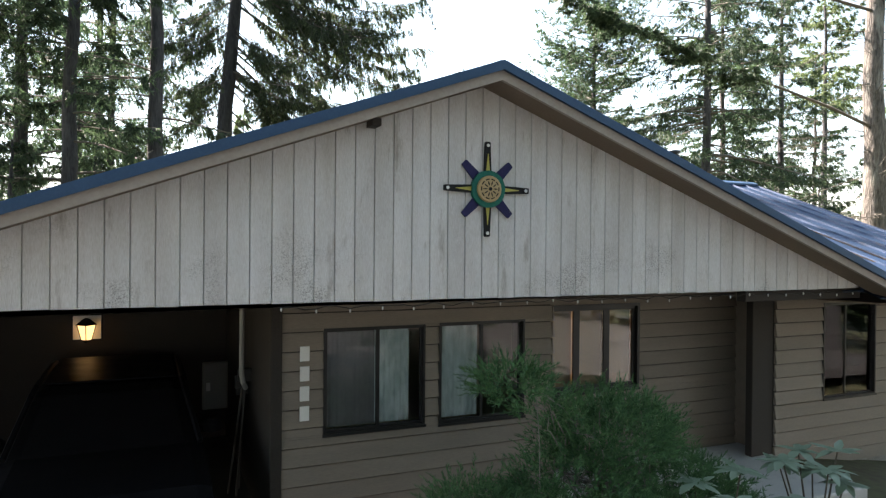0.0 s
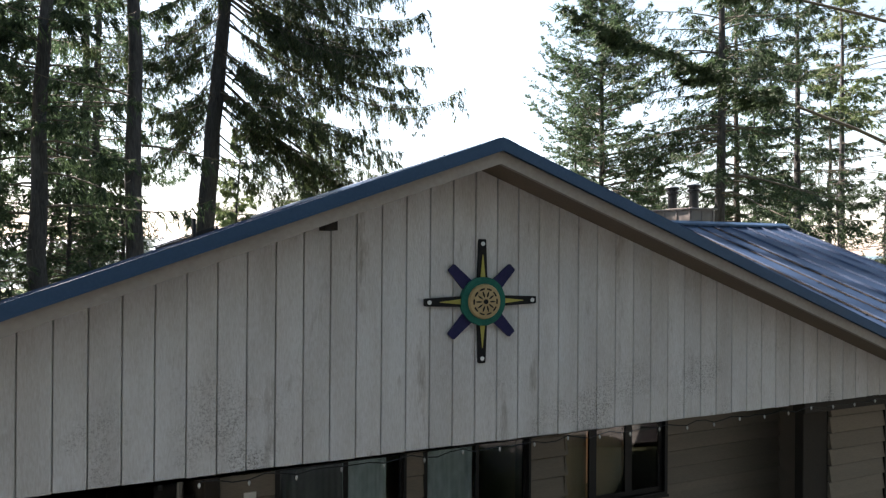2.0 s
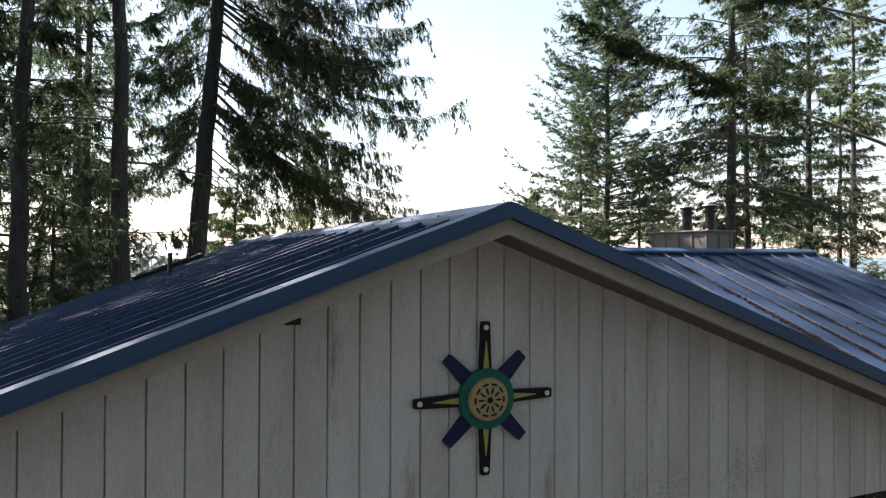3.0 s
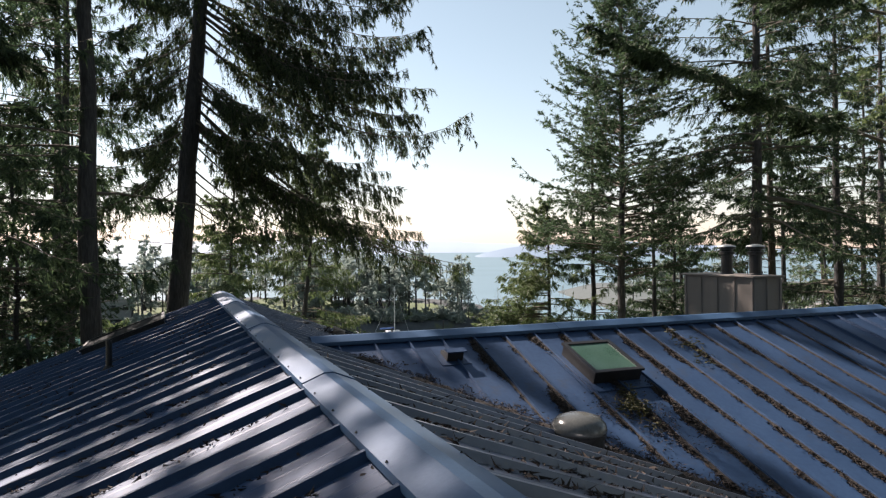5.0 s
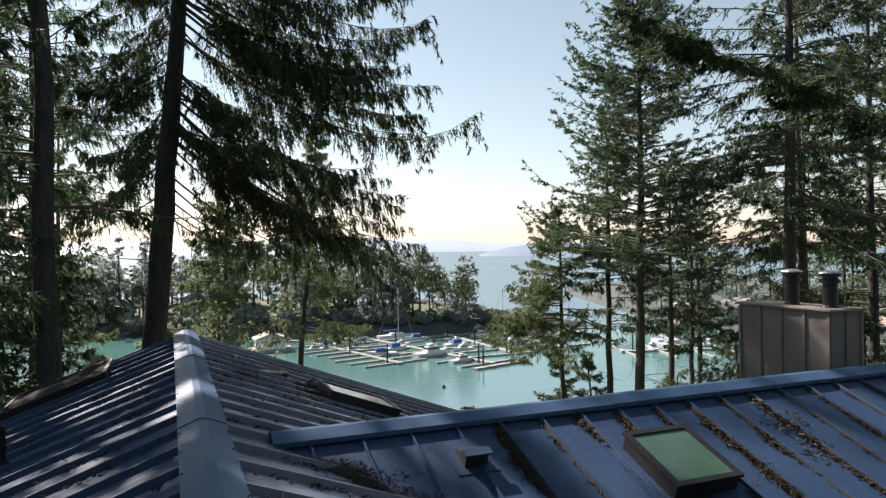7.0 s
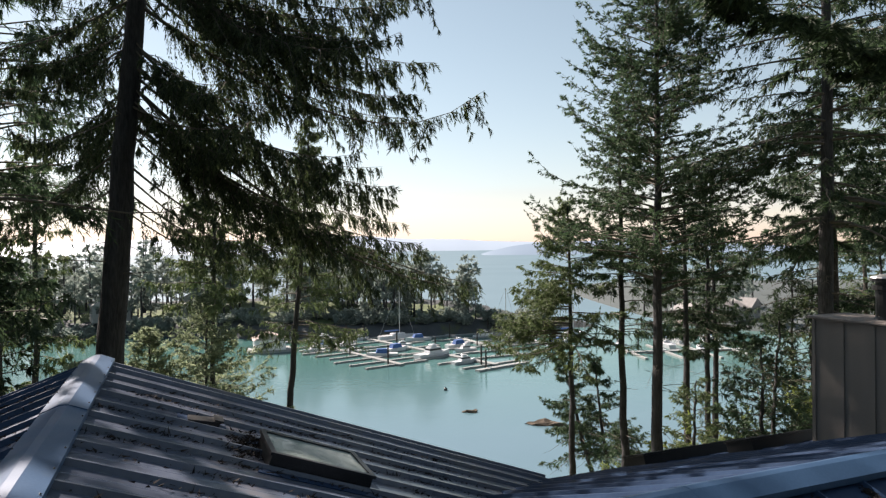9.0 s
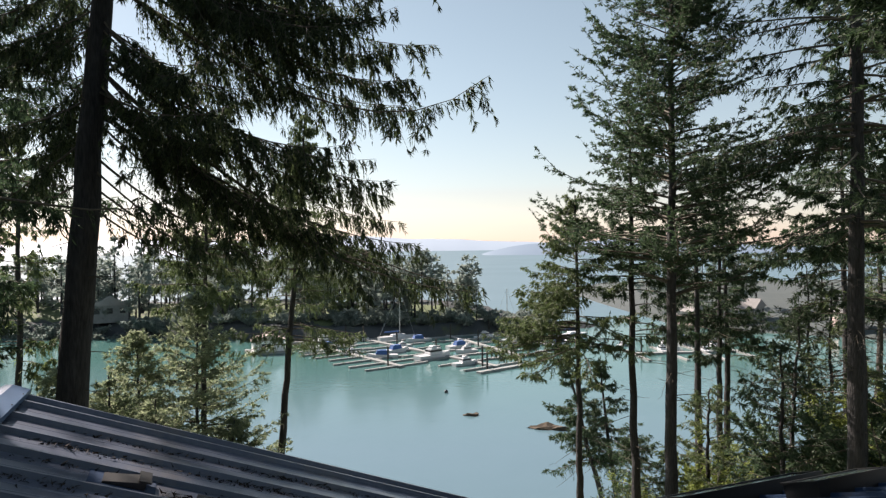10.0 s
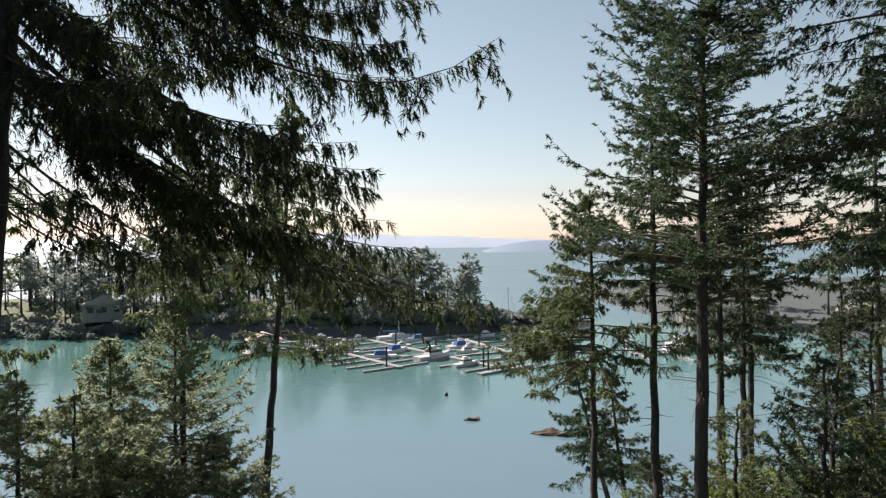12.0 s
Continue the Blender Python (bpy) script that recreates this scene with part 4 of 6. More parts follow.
b_limbs += [(9.0 + 2.4 * k / 10 + rng_b.uniform(-0.2, 0.2), rng_b.uniform(85, 135), rng_b.uniform(3.2, 6.2), 0, rng_b.uniform(0.5, 0.66), 0.0) for k in range(6)]
b_limbs += [(rng_b.uniform(12.6, 17.4), rng_b.uniform(88, 132), rng_b.uniform(5.4, 7.4), 0, rng_b.uniform(0.26, 0.58), rng_b.uniform(0.02, 0.12)) for k in range(9)]
b_limbs += [(8.8 + 8.5 * k / 24 + rng_b.uniform(-0.3, 0.3), rng_b.uniform(205, 345), rng_b.uniform(2.4, 4.8), 0, rng_b.uniform(0.3, 0.5), rng_b.uniform(0.0, 0.12)) for k in range(24)]
b_limbs += [(rng_b.uniform(14.2, 18.8), rng_b.uniform(70, 150), rng_b.uniform(3.6, 6.8), 0, rng_b.uniform(0.28, 0.6), rng_b.uniform(0.0, 0.12)) for k in range(8)]
b_limbs += [(10.1, 101, 9.2, 0, 0.55, -0.02), (9.6, 105, 8.8, 0, 0.54, 0.0), (7.5, 93, 3.8, 0, 0.5, 0.0), (7.0, 112, 3.3, 0, 0.46, 0.0), (7.9, 124, 4.2, 0, 0.5, 0.02), (7.2, 78, 3.2, 0, 0.44, 0.0), (8.2, 104, 4.8, 0, 0.52, 0.0), (7.6, 265, 3.2, 0, 0.46, 0.0)]
b_limbs = [(q[0] - gz_b, *q[1:]) for q in b_limbs]
conifer("tall dark Douglas fir with long drooping limbs", (-1.07, 20.9, gz_b), 27, 0.35, 0.62, 5.6, 11, NEEDLE_LIT, limbs=24, per_m=12, twig=0.74, hang=1.5, nb=10, bl=0.14, bw=0.031, rise=0.0, droop=0.42, up=0.08, taper=0.45, dead=18, lean=(0.075, 0), ruffle=0.42, top_spread=0.35, first=0.13, second=7, reach=0.23,
        extra=b_limbs, heavy=(75, 16, 10, 0.17, 0.14), sweep=True, fine=11)
# trunks and crowns beside it
conifer("tall fir with a straight grey-brown trunk", **tree_at(-2.75, 17.0), height=23, r0=0.26, crown0=0.28, spread_low=4.2, seed=21, leaf=NEEDLE_DARK, limbs=32, per_m=18, twig=0.8, hang=1.0, nb=10, bl=0.2, bw=0.036, taper=1.2, dead=14, top_spread=0.1, second=4)
conifer("tall fir with a dark trunk and dense crown", **tree_at(-5.0, 16.6), height=20, r0=0.24, crown0=0.25, spread_low=4.0, seed=22, leaf=NEEDLE_DARK, limbs=66, per_m=22, twig=0.8, hang=1.0, nb=10, bl=0.2, bw=0.036, taper=0.8, dead=10, top_spread=0.1, second=4)
conifer("tall fir at the forest edge", **tree_at(-6.9, 20.6), height=21, r0=0.26, crown0=0.2, spread_low=4.0, seed=23, leaf=NEEDLE, limbs=80, per_m=19, twig=0.9, hang=1.0, nb=10, bl=0.2, bw=0.036, taper=0.45, top_spread=0.1, second=4)
conifer("fir with a leafy crown down to the bank", **tree_at(-5.2, 31.0), height=26, r0=0.25, crown0=0.3, spread_low=5.5, seed=24, leaf=NEEDLE, limbs=85, per_m=15, twig=0.9, hang=1.0, nb=9, bl=0.22, bw=0.044, taper=0.5, top_spread=0.3, second=4)
conifer("fir on the slope behind the house", **tree_at(-4.6, 27.5), height=25, r0=0.2, crown0=0.38, spread_low=4.4, seed=25, leaf=NEEDLE, limbs=80, per_m=17, twig=0.9, hang=1.0, nb=10, bl=0.2, bw=0.036, taper=0.5, top_spread=0.3, second=4)
conifer("fir behind the forest edge", **tree_at(-10.5, 27), height=21, r0=0.28, crown0=0.12, spread_low=4.6, seed=26, leaf=NEEDLE, limbs=60, per_m=17, twig=1.0, hang=1.0, nb=10, bl=0.2, bw=0.042, taper=0.75, top_spread=0.1, second=4)
# two firs beyond the carport that dapple the roof
conifer("tall thin-crowned fir beyond the carport", **tree_at(-10.0, 14.2), height=27, r0=0.28, crown0=0.3, spread_low=4.0, seed=28, leaf=NEEDLE_DARK, limbs=66, per_m=13, twig=0.9, hang=0.7, nb=8, bl=0.24, bw=0.06, taper=0.35, top_spread=0.45, second=4)
conifer("tall thin-crowned fir beside the carport", **tree_at(-13.5, 9.5), height=27, r0=0.28, crown0=0.3, spread_low=4.0, seed=29, leaf=NEEDLE_DARK, limbs=64, per_m=13, twig=0.9, hang=0.7, nb=8, bl=0.24, bw=0.06, taper=0.35, top_spread=0.45, second=4)
conifer("tall thin-crowned fir behind the carport roof", **tree_at(-7.0, 14.2), height=25, r0=0.24, crown0=0.36, spread_low=3.6, seed=30, leaf=NEEDLE_DARK, limbs=82, per_m=16, twig=0.9, hang=0.7, nb=8, bl=0.24, bw=0.06, taper=0.35, top_spread=0.45, second=4)
conifer("tall fir at the edge of the wood", **tree_at(-8.4, 17.4), height=24, r0=0.25, crown0=0.25, spread_low=3.8, seed=27, leaf=NEEDLE_DARK, limbs=62, per_m=13, twig=0.9, hang=0.8, nb=8, bl=0.24, bw=0.06, taper=0.45, top_spread=0.35, second=4)
# right of the bay
conifer("full dark-green fir with a conical crown", **tree_at(19.5, 25.0), height=23.6, r0=0.22, crown0=0.36, spread_low=5.7, seed=31, leaf=NEEDLE, limbs=235, per_m=17, twig=0.62, hang=0.1, nb=9, bl=0.13, bw=0.04, rise=0.3, droop=0.3, up=0.3, taper=0.6, dead=16, top_spread=0.05, second=8, reach=0.25, ruffle=0.5)
conifer("slender fir with a thin crown", **tree_at(20.7, 28.7), height=19, r0=0.17, crown0=0.4, spread_low=3.6, seed=32, leaf=NEEDLE, limbs=80, per_m=18, twig=0.8, hang=0.7, nb=10, bl=0.21, bw=0.042, dead=18, second=6)
conifer("low fir with pale green drooping sprays", **tree_at(18.9, 30.5), height=15.0, r0=0.14, crown0=0.5, spread_low=4.6, seed=33, leaf=NEEDLE_LIGHT, limbs=85, per_m=18, twig=0.8, hang=0.7, nb=10, bl=0.18, bw=0.042, dead=8, az=(265, 120), second=6)
conifer("big dark fir with a bare lower trunk", **tree_at(21.7, 18.85), height=27, r0=0.27, crown0=0.36, spread_low=6.2, seed=34, leaf=NEEDLE_DARK, limbs=125, per_m=17, twig=0.9, hang=0.75, nb=10, bl=0.17, bw=0.04, rise=0.1, droop=0.4, up=0.15, taper=0.5, dead=46, dead_len=4.4, top_spread=0.3, second=5)
conifer("fir with a thin pale trunk", **tree_at(26.5, 22.2), height=25, r0=0.2, crown0=0.36, spread_low=4.4, seed=35, leaf=NEEDLE, limbs=92, per_m=20, twig=0.8, hang=0.7, nb=10, bl=0.18, bw=0.05, dead=26, bark=BARK_PALE, second=6)
conifer("dense dark fir at the edge of the bank wood", **tree_at(30.2, 21.6), height=24, r0=0.24, crown0=0.24, spread_low=4.4, seed=44, leaf=NEEDLE_DARK, limbs=100, per_m=14, twig=0.9, hang=0.8, nb=9, bl=0.24, bw=0.06, taper=0.6, top_spread=0.2, second=4)
conifer("slim fir above the shore", **tree_at(28.9, 33.6), height=21, r0=0.22, crown0=0.42, spread_low=3.6, seed=36, leaf=NEEDLE_DARK, limbs=62, per_m=15, twig=0.8, hang=0.7, nb=10, bl=0.2, bw=0.05, dead=10, second=6)
conifer("slim dark fir above the shore", **tree_at(31.0, 34.2), height=20, r0=0.18, crown0=0.42, spread_low=3.4, seed=37, leaf=NEEDLE_DARK, limbs=62, per_m=15, twig=0.8, hang=0.7, nb=10, bl=0.2, bw=0.05, dead=10, second=6)
conifer("slim fir with a grey trunk", **tree_at(32.6, 35.4), height=21, r0=0.2, crown0=0.4, spread_low=3.6, seed=38, leaf=NEEDLE, limbs=62, per_m=15, twig=0.8, hang=0.7, nb=10, bl=0.2, bw=0.05, dead=10, second=6)
conifer("leaning fir over the water", **tree_at(33.2, 47.0), height=17, r0=0.24, crown0=0.42, spread_low=4.0, seed=39, leaf=NEEDLE, limbs=62, per_m=15, twig=0.9, hang=0.7, nb=10, bl=0.26, bw=0.05, lean=(-0.24, 0.08), dead=6, second=6)
conifer("leaning fir at the shore", **tree_at(34.2, 47.6), height=16, r0=0.22, crown0=0.45, spread_low=3.4, seed=40, leaf=NEEDLE, limbs=62, per_m=15, twig=0.9, hang=0.7, nb=10, bl=0.26, bw=0.05, lean=(-0.1, 0.04), dead=6, second=6)
for k, (tx, ty, th) in enumerate([(40, 33, 24), (44, 30, 22), (37, 24, 25), (50, 38, 20), (36, 15, 26), (54, 28, 24), (46, 22, 25)]):
    conifer("fir in the wood on the bank", **tree_at(tx, ty), height=th, r0=0.2 + 0.02 * (k % 4), crown0=0.5 + 0.05 * (k % 3), spread_low=3.6, seed=50 + k, leaf=(NEEDLE, NEEDLE_DARK, NEEDLE_LIGHT)[k % 3], limbs=65, per_m=12, twig=0.9, hang=0.5, nb=9, bl=0.26, bw=0.07, dead=14, bark=(BARK, BARK_PALE)[k % 2], taper=0.5, top_spread=0.25, group="firs on the bank")
# the big fir beside the wing, whose long limb hangs over the roof
gz_e = ground_at(21.0, 10.2)
conifer("massive old fir with a lichened trunk and one long bare limb", (21.3, 10.2, gz_e), 27, 0.45, 0.55, 4.5, 41, NEEDLE_DARK, limbs=26, per_m=3, twig=0.8, hang=0.4, nb=10, bl=0.18, bw=0.04, dead=80, dead_len=5.0, bark=BARK_LICHEN, first=0.35,
        extra=[(7.35 - gz_e, 268.5, 13.2, 0.29, 0.07, 0.03), (11.6 - gz_e, 272, 12.5, 0.12, 0.08, 0.04), (13.2 - gz_e, 262, 11.0, 0.1, 0.1, 0.1), (15.0 - gz_e, 276, 10.0, 0.08, 0.15, 0.1)], heavy=(3, 46, 28, 0.12, 0.36))
# the wood across the drive, behind the eye: copies of one fir
wood = conifer("tall fir of the unseen wood across the drive, blocking low sky light", **tree_at(4.0, -17.0), height=24, r0=0.3, crown0=0.1, spread_low=4.6, seed=81, leaf=NEEDLE_DARK, limbs=42, per_m=6, twig=1.1, hang=0.5, nb=5, bl=0.85, bw=0.55, taper=0.35, dead=6, fine=5, second=3, top_spread=0.25, group="wood across the drive")
# unseen; the copies scaled 0.4 to 0.6 are added to block low sky light
for k, (tx, ty, ts) in enumerate([(-3.5, -19, 1.0), (-11, -16, 1.1), (11, -15, 0.95), (-18, -12, 1.05), (16.3, -5.9, 1.0), (0.5, -25, 1.2), (8, -24, 1.1), (-8, -25, 1.15), (-20, -3, 1.0), (23, -4, 0.95), (-6.5, -15.5, 0.4), (1.5, -15, 0.45), (7.5, -14, 0.42), (13.5, -12.5, 0.4), (-14.5, -13.5, 0.45), (-2, -22, 0.55), (5, -20, 0.5), (12, -20, 0.55), (-13, -21, 0.6), (19, -11, 0.45), (-20, -8, 0.5)]):
    copy_thing(wood, Matrix.Translation((tx, ty, ground_at(tx, ty))) @ pose(0, 0, 0, 0, 0, 47 * k)).scale = (ts, ts, ts)
# slope below the house
conifer("slim cedar with drooping pale sprays", **tree_at(6.9, 43.9), height=25, r0=0.22, crown0=0.43, spread_low=4.4, seed=61, leaf=NEEDLE_LIGHT, limbs=140, per_m=16, twig=1.0, hang=1.2, nb=11, bl=0.2, bw=0.04, lean=(0.075, 0), dead=6, name="cedar_tree", second=5)
conifer("slim cedar on the slope", **tree_at(3.0, 46.0), height=24, r0=0.18, crown0=0.57, spread_low=4.4, seed=62, leaf=NEEDLE_LIGHT, limbs=70, per_m=15, twig=1.0, hang=1.1, nb=10, bl=0.24, bw=0.07, lean=(0.03, 0), dead=6, name="cedar_tree", second=5)
conifer("cedar at the water's edge", **tree_at(-6.8, 47.0), height=26, r0=0.2, crown0=0.2, spread_low=4.0, seed=63, leaf=NEEDLE_LIGHT, limbs=70, per_m=12, twig=1.0, hang=1.1, nb=10, bl=0.26, bw=0.08, name="cedar_tree", second=5)
for k, (tx, ty, top, sp) in enumerate([(2.6, 45.5, 3.4, 6.2), (-4.0, 42.0, 0.2, 3.6), (-1.6, 41.5, -0.4, 4.4), (-0.4, 46.0, 1.4, 5.0), (0.4, 40.5, -1.6, 4.6), (4.4, 43.0, -3.6, 4.6)]):
    gz = ground_at(tx, ty)
    conifer("young fir with sunlit grey-green boughs", (tx, ty, gz), top - gz, 0.1, 0.06, sp, 70 + k, NEEDLE_GREY, limbs=150 if k in (0, 3) else 84, per_m=14, twig=0.85, hang=0.2, nb=9, bl=0.22, bw=0.055, ruffle=0.42, rise=0.26, droop=0.24, up=0.2, taper=0.8, name="young_fir", top_spread=0.03, group="young firs on the slope", second=4, reach=0.3)
# dark young growth behind the carport roof
for k, (tx, ty, top, sp) in enumerate([(-4.7, 18.4, 5.8, 2.6), (-3.6, 14.6, 3.6, 2.0), (-6.4, 15.8, 5.8, 2.6), (-3.2, 20.6, 6.2, 2.1), (-7.8, 19.5, 6.5, 2.8), (-5.6, 22.0, 9.0, 3.4), (-3.9, 24.5, 7.6, 3.0), (-7.6, 24.0, 10.0, 3.6)]):
    gz = ground_at(tx, ty)
    conifer("dark young fir behind the carport roof", (tx, ty, gz), top - gz, 0.08, 0.04, sp, 170 + k, NEEDLE_DARK, limbs=72, per_m=12, twig=0.7, hang=0.6, nb=8, bl=0.17, bw=0.04, rise=0.2, droop=0.3, up=0.15, taper=0.6, name="young_fir", top_spread=0.1, group="young firs behind the roof", second=3)
# leafy young growth under the firs of the bank
for k, (tx, ty, top, sp) in enumerate([(24.6, 24.2, 1.8, 3.2), (27.2, 26.0, 3.2, 3.4), (31.5, 27.5, 4.0, 3.6), (28.6, 21.0, 2.6, 3.0), (34.5, 31.0, 4.4, 3.6), (25.4, 29.5, -1.0, 3.0), (22.8, 31.5, -3.6, 2.6), (34.0, 22.0, 8.0, 4.0), (37.0, 27.5, 8.2, 4.2), (33.0, 16.8, 7.0, 4.0), (41.0, 24.0, 9.0, 4.4), (39.0, 18.5, 8.2, 4.2)]):
    gz = ground_at(tx, ty)
    conifer("bushy young fir under taller trees", (tx, ty, gz), top - gz, 0.09, 0.05, sp, 150 + k, (NEEDLE, NEEDLE_DARK, NEEDLE_LIGHT)[k % 3], limbs=56, per_m=11, twig=0.8, hang=0.5, nb=9, bl=0.2, bw=0.04, rise=0.25, droop=0.25, up=0.15, taper=0.6, name="young_fir", top_spread=0.1, group="young firs under the bank wood", second=4)


def bush(label, at, radius, height, seed, leaf, stems=26, per_m=26, twig=0.5, hang=0.1, nb=9, bl=0.12, bw=0.05, name="bush", group="", lean=1.0):
    """A many-stemmed shrub: arching stems set with leafy sprays."""
    rng = np.random.default_rng(seed)
    ob = thing(name, label, "shrub", at, group)
    a = rng.random(stems) * 2 * np.pi
    L = radius * (0.45 + 0.7 * rng.random(stems)) * lean
    start = np.stack([rng.normal(0, radius * 0.12, stems), rng.normal(0, radius * 0.12, stems), np.zeros(stems)], -1)
    P = limb_lines(rng, start, a, L, height / radius * (0.55 + 0.6 * rng.random(stems)), rng.uniform(0.0, 0.45, stems) * height / radius, rng.uniform(0, 0.15, stems), k=6, wob=0.15)
    V, F = polylines_to_tubes(P, 0.014 * np.linspace(1, 0.2, 6)[None] * np.ones((stems, 1)) * max(1, radius), 3)
    tagged(part("stemwork", mesh_of("stemwork", V, F, True), TWIG, ob), kind="stuff")
    V, F = sprays(rng, P, per_m, twig, hang, 0.15, nb, bl, bw)
    tagged(part("leafage", mesh_of("leafage", V, F), leaf, ob), kind="stuff")
    return ob


for k, (u, v, r, h, lf) in enumerate([(36, 12.5, 2.6, 3.4, GRASSY), (33, 15.0, 2.4, 4.5, NEEDLE), (30, 16.5, 2.6, 4.8, NEEDLE), (34, 19, 3.0, 4.0, GRASSY), (38, 20, 3.0, 4.5, NEEDLE), (40, 24, 3.2, 4.0, GRASSY), (28, 20.5, 2.4, 3.0, NEEDLE), (44, 12, 2.6, 3.2, GRASSY), (36, 26, 3.0, 3.0, GRASSY), (46, 18, 3.0, 3.4, GRASSY), (31, 24, 2.2, 2.4, GRASSY), (52, 24, 3.4, 3.6, GRASSY), (42, 30, 3.2, 3.2, NEEDLE_LIGHT), (27, 26, 2.2, 2.4, NEEDLE_LIGHT)]):
    bx, by = plan(u, v)
    bush("bushy yellow-green shrub on the bank" if lf is GRASSY else "dark leafy shrub on the bank", (bx, by, ground_at(bx, by) + 0.1), r, h, 90 + k, lf, stems=28, per_m=11, twig=0.8, nb=11, bl=0.19, bw=0.07, group="shrubs on the bank")
for k, (u, v) in enumerate([(42, -27), (36, -25), (31, -22)]):
    bx, by = plan(u, v)
    bush("leafy undergrowth on the slope", (bx, by, ground_at(bx, by) + 0.1), 2.8, 3.2, 120 + k, (NEEDLE, NEEDLE_LIGHT)[k % 2], stems=40, per_m=12, twig=0.9, nb=9, bl=0.24, bw=0.09, group="undergrowth")


# juniper in front of the porch
def juniper(label, at, lobes, seed):
    """A rounded, feathery shrub: short curved plumes thick with scale-leaf sprigs, over crooked grey stems."""
    rng = np.random.default_rng(seed)
    ob = thing("juniper_shrub", label, "shrub", at)
    Q, B, L, stems = [], [], [], []
    for cx, cy, cz, rx, ry, rz, n in lobes:
        d = unit(rng.normal(size=(n, 3)))
        d[:, 2] = np.abs(d[:, 2]) * 0.9 - 0.25 * rng.random(n)
        d = unit(d)
        shell = (0.55 + 0.45 * rng.random((n, 1)) ** 0.5) * (1 + 0.12 * np.sin(d[:, :1] * 7 + d[:, 1:2] * 5))
        o = np.array((cx, cy, cz)) + d * np.array((rx, ry, rz)) * shell
        v = unit(d * 0.8 + np.array((0, 0, 0.55)) + rng.normal(0, 0.35, (n, 3)))
        pl = rng.uniform(0.14, 0.3, n)
        m = 27
        r = np.linspace(0, 1, m)[None, :, None] + rng.normal(0, 0.02, (n, m, 1))
        bend = np.array((0, 0, -1.0)) * (r ** 2) * 0.25 * pl[:, None, None]
        q = o[:, None] + v[:, None] * r * pl[:, None, None] + bend
        fan = (1 - r * 0.75)
        Q.append(q.reshape(-1, 3))
        B.append(unit(v[:, None] * 0.8 + rng.normal(0, 0.62, (n, m, 3)) * fan).reshape(-1, 3))
        L.append((0.045 * (0.6 + 0.8 * rng.random((n, m))) * (0.5 + 0.8 * fan[..., 0])).ravel())
        k = 3 if cx < -0.5 else n // 16
        tip = np.array((cx, cy, cz)) + unit(rng.normal(size=(k, 3))) * np.array((rx, ry, rz)) * 0.85
        foot = np.array((-0.3 if cx < -0.5 else 0.1, 0.0, min(0.95, cz))) + rng.normal(0, 0.1, (k, 3)) * np.array((1, 1, 0.2))
        s = np.linspace(0, 1, 6)[None, :, None]
        mid = rng.normal(0, 0.14, (k, 1, 3)) * np.sin(np.pi * s)
        stems.append(foot[:, None] * (1 - s) + tip[:, None] * s + mid + rng.normal(0, 0.02, (k, 6, 3)))
    P = np.concatenate(stems)
    V, F = polylines_to_tubes(P, 0.009 * np.linspace(1, 0.3, 6)[None] * np.ones((len(P), 1)), 4)
    tagged(part("stemwork", mesh_of("stemwork", V, F, True), TWIG_GREY, ob), kind="stuff")
    Q, B, L = np.concatenate(Q), np.concatenate(B), np.concatenate(L)
    V, F = blades(Q, B, L, L * 0.2, rng)
    tagged(part("leafage", mesh_of("leafage", V, F), JUNIPER, ob), kind="stuff")
    return ob


juniper("rounded feathery blue-green juniper before the bay window", (0.75, -0.85, -0.15), [
    (-0.95, -0.1, 1.95, 0.26, 0.26, 0.24, 150), (-0.55, 0.0, 1.72, 0.3, 0.25, 0.22, 70), (0.1, 0.0, 1.32, 0.62, 0.5, 0.5, 620), (-0.35, -0.2, 1.0, 0.6, 0.5, 0.45, 420),
    (0.5, 0.1, 1.35, 0.38, 0.4, 0.38, 260), (-0.85, -0.15, 0.75, 0.5, 0.45, 0.42, 300), (0.75, -0.15, 0.85, 0.62, 0.5, 0.4, 420), (1.35, -0.1, 0.5, 0.5, 0.45, 0.32, 300), (-1.3, -0.1, 0.88, 0.36, 0.36, 0.36, 260), (0.1, 0.0, 0.2, 1.1, 0.6, 0.4, 160), (0.1, -0.45, 0.7, 0.8, 0.4, 0.45, 420)], 140)

# ---- things on the roof ----
def on_main(x, y, lift=0.0):
    return (x, y, zmain(x) + lift)


TILT_R = math.degrees(math.atan(S))


def skylight(label, m, w, l, glass=SKYGLASS, h=0.13):
    """A curb-mounted skylight; local x across, y up the slope, z out of the roof."""
    ob = thing("skylight", label, "skylight")
    ob.matrix_world = m
    bm = bmesh.new()
    t = 0.032
    for a in ((-w / 2, w / 2, -l / 2, -l / 2 + t), (-w / 2, w / 2, l / 2 - t, l / 2), (-w / 2, -w / 2 + t, -l / 2 + t, l / 2 - t), (w / 2 - t, w / 2, -l / 2 + t, l / 2 - t)):
        box(bm, *a, -0.06, h)
    part("curb", bm, BLACKMETAL, ob)
    bm = bmesh.new()
    e = 0.02
    for a in ((-w / 2 - e, w / 2 + e, -l / 2 - e, -l / 2 + t), (-w / 2 - e, w / 2 + e, l / 2 - t, l / 2 + e), (-w / 2 - e, -w / 2 + t, -l / 2 + t, l / 2 - t), (w / 2 - t, w / 2 + e, -l / 2 + t, l / 2 - t)):
        box(bm, *a, h + 0.002, h + 0.03)
    part("skylight_frame", bm, FRAME, ob)
    part("pane", boxed(-w / 2 + t, w / 2 - t, -l / 2 + t, l / 2 - t, h + 0.008, h + 0.016), glass, ob)
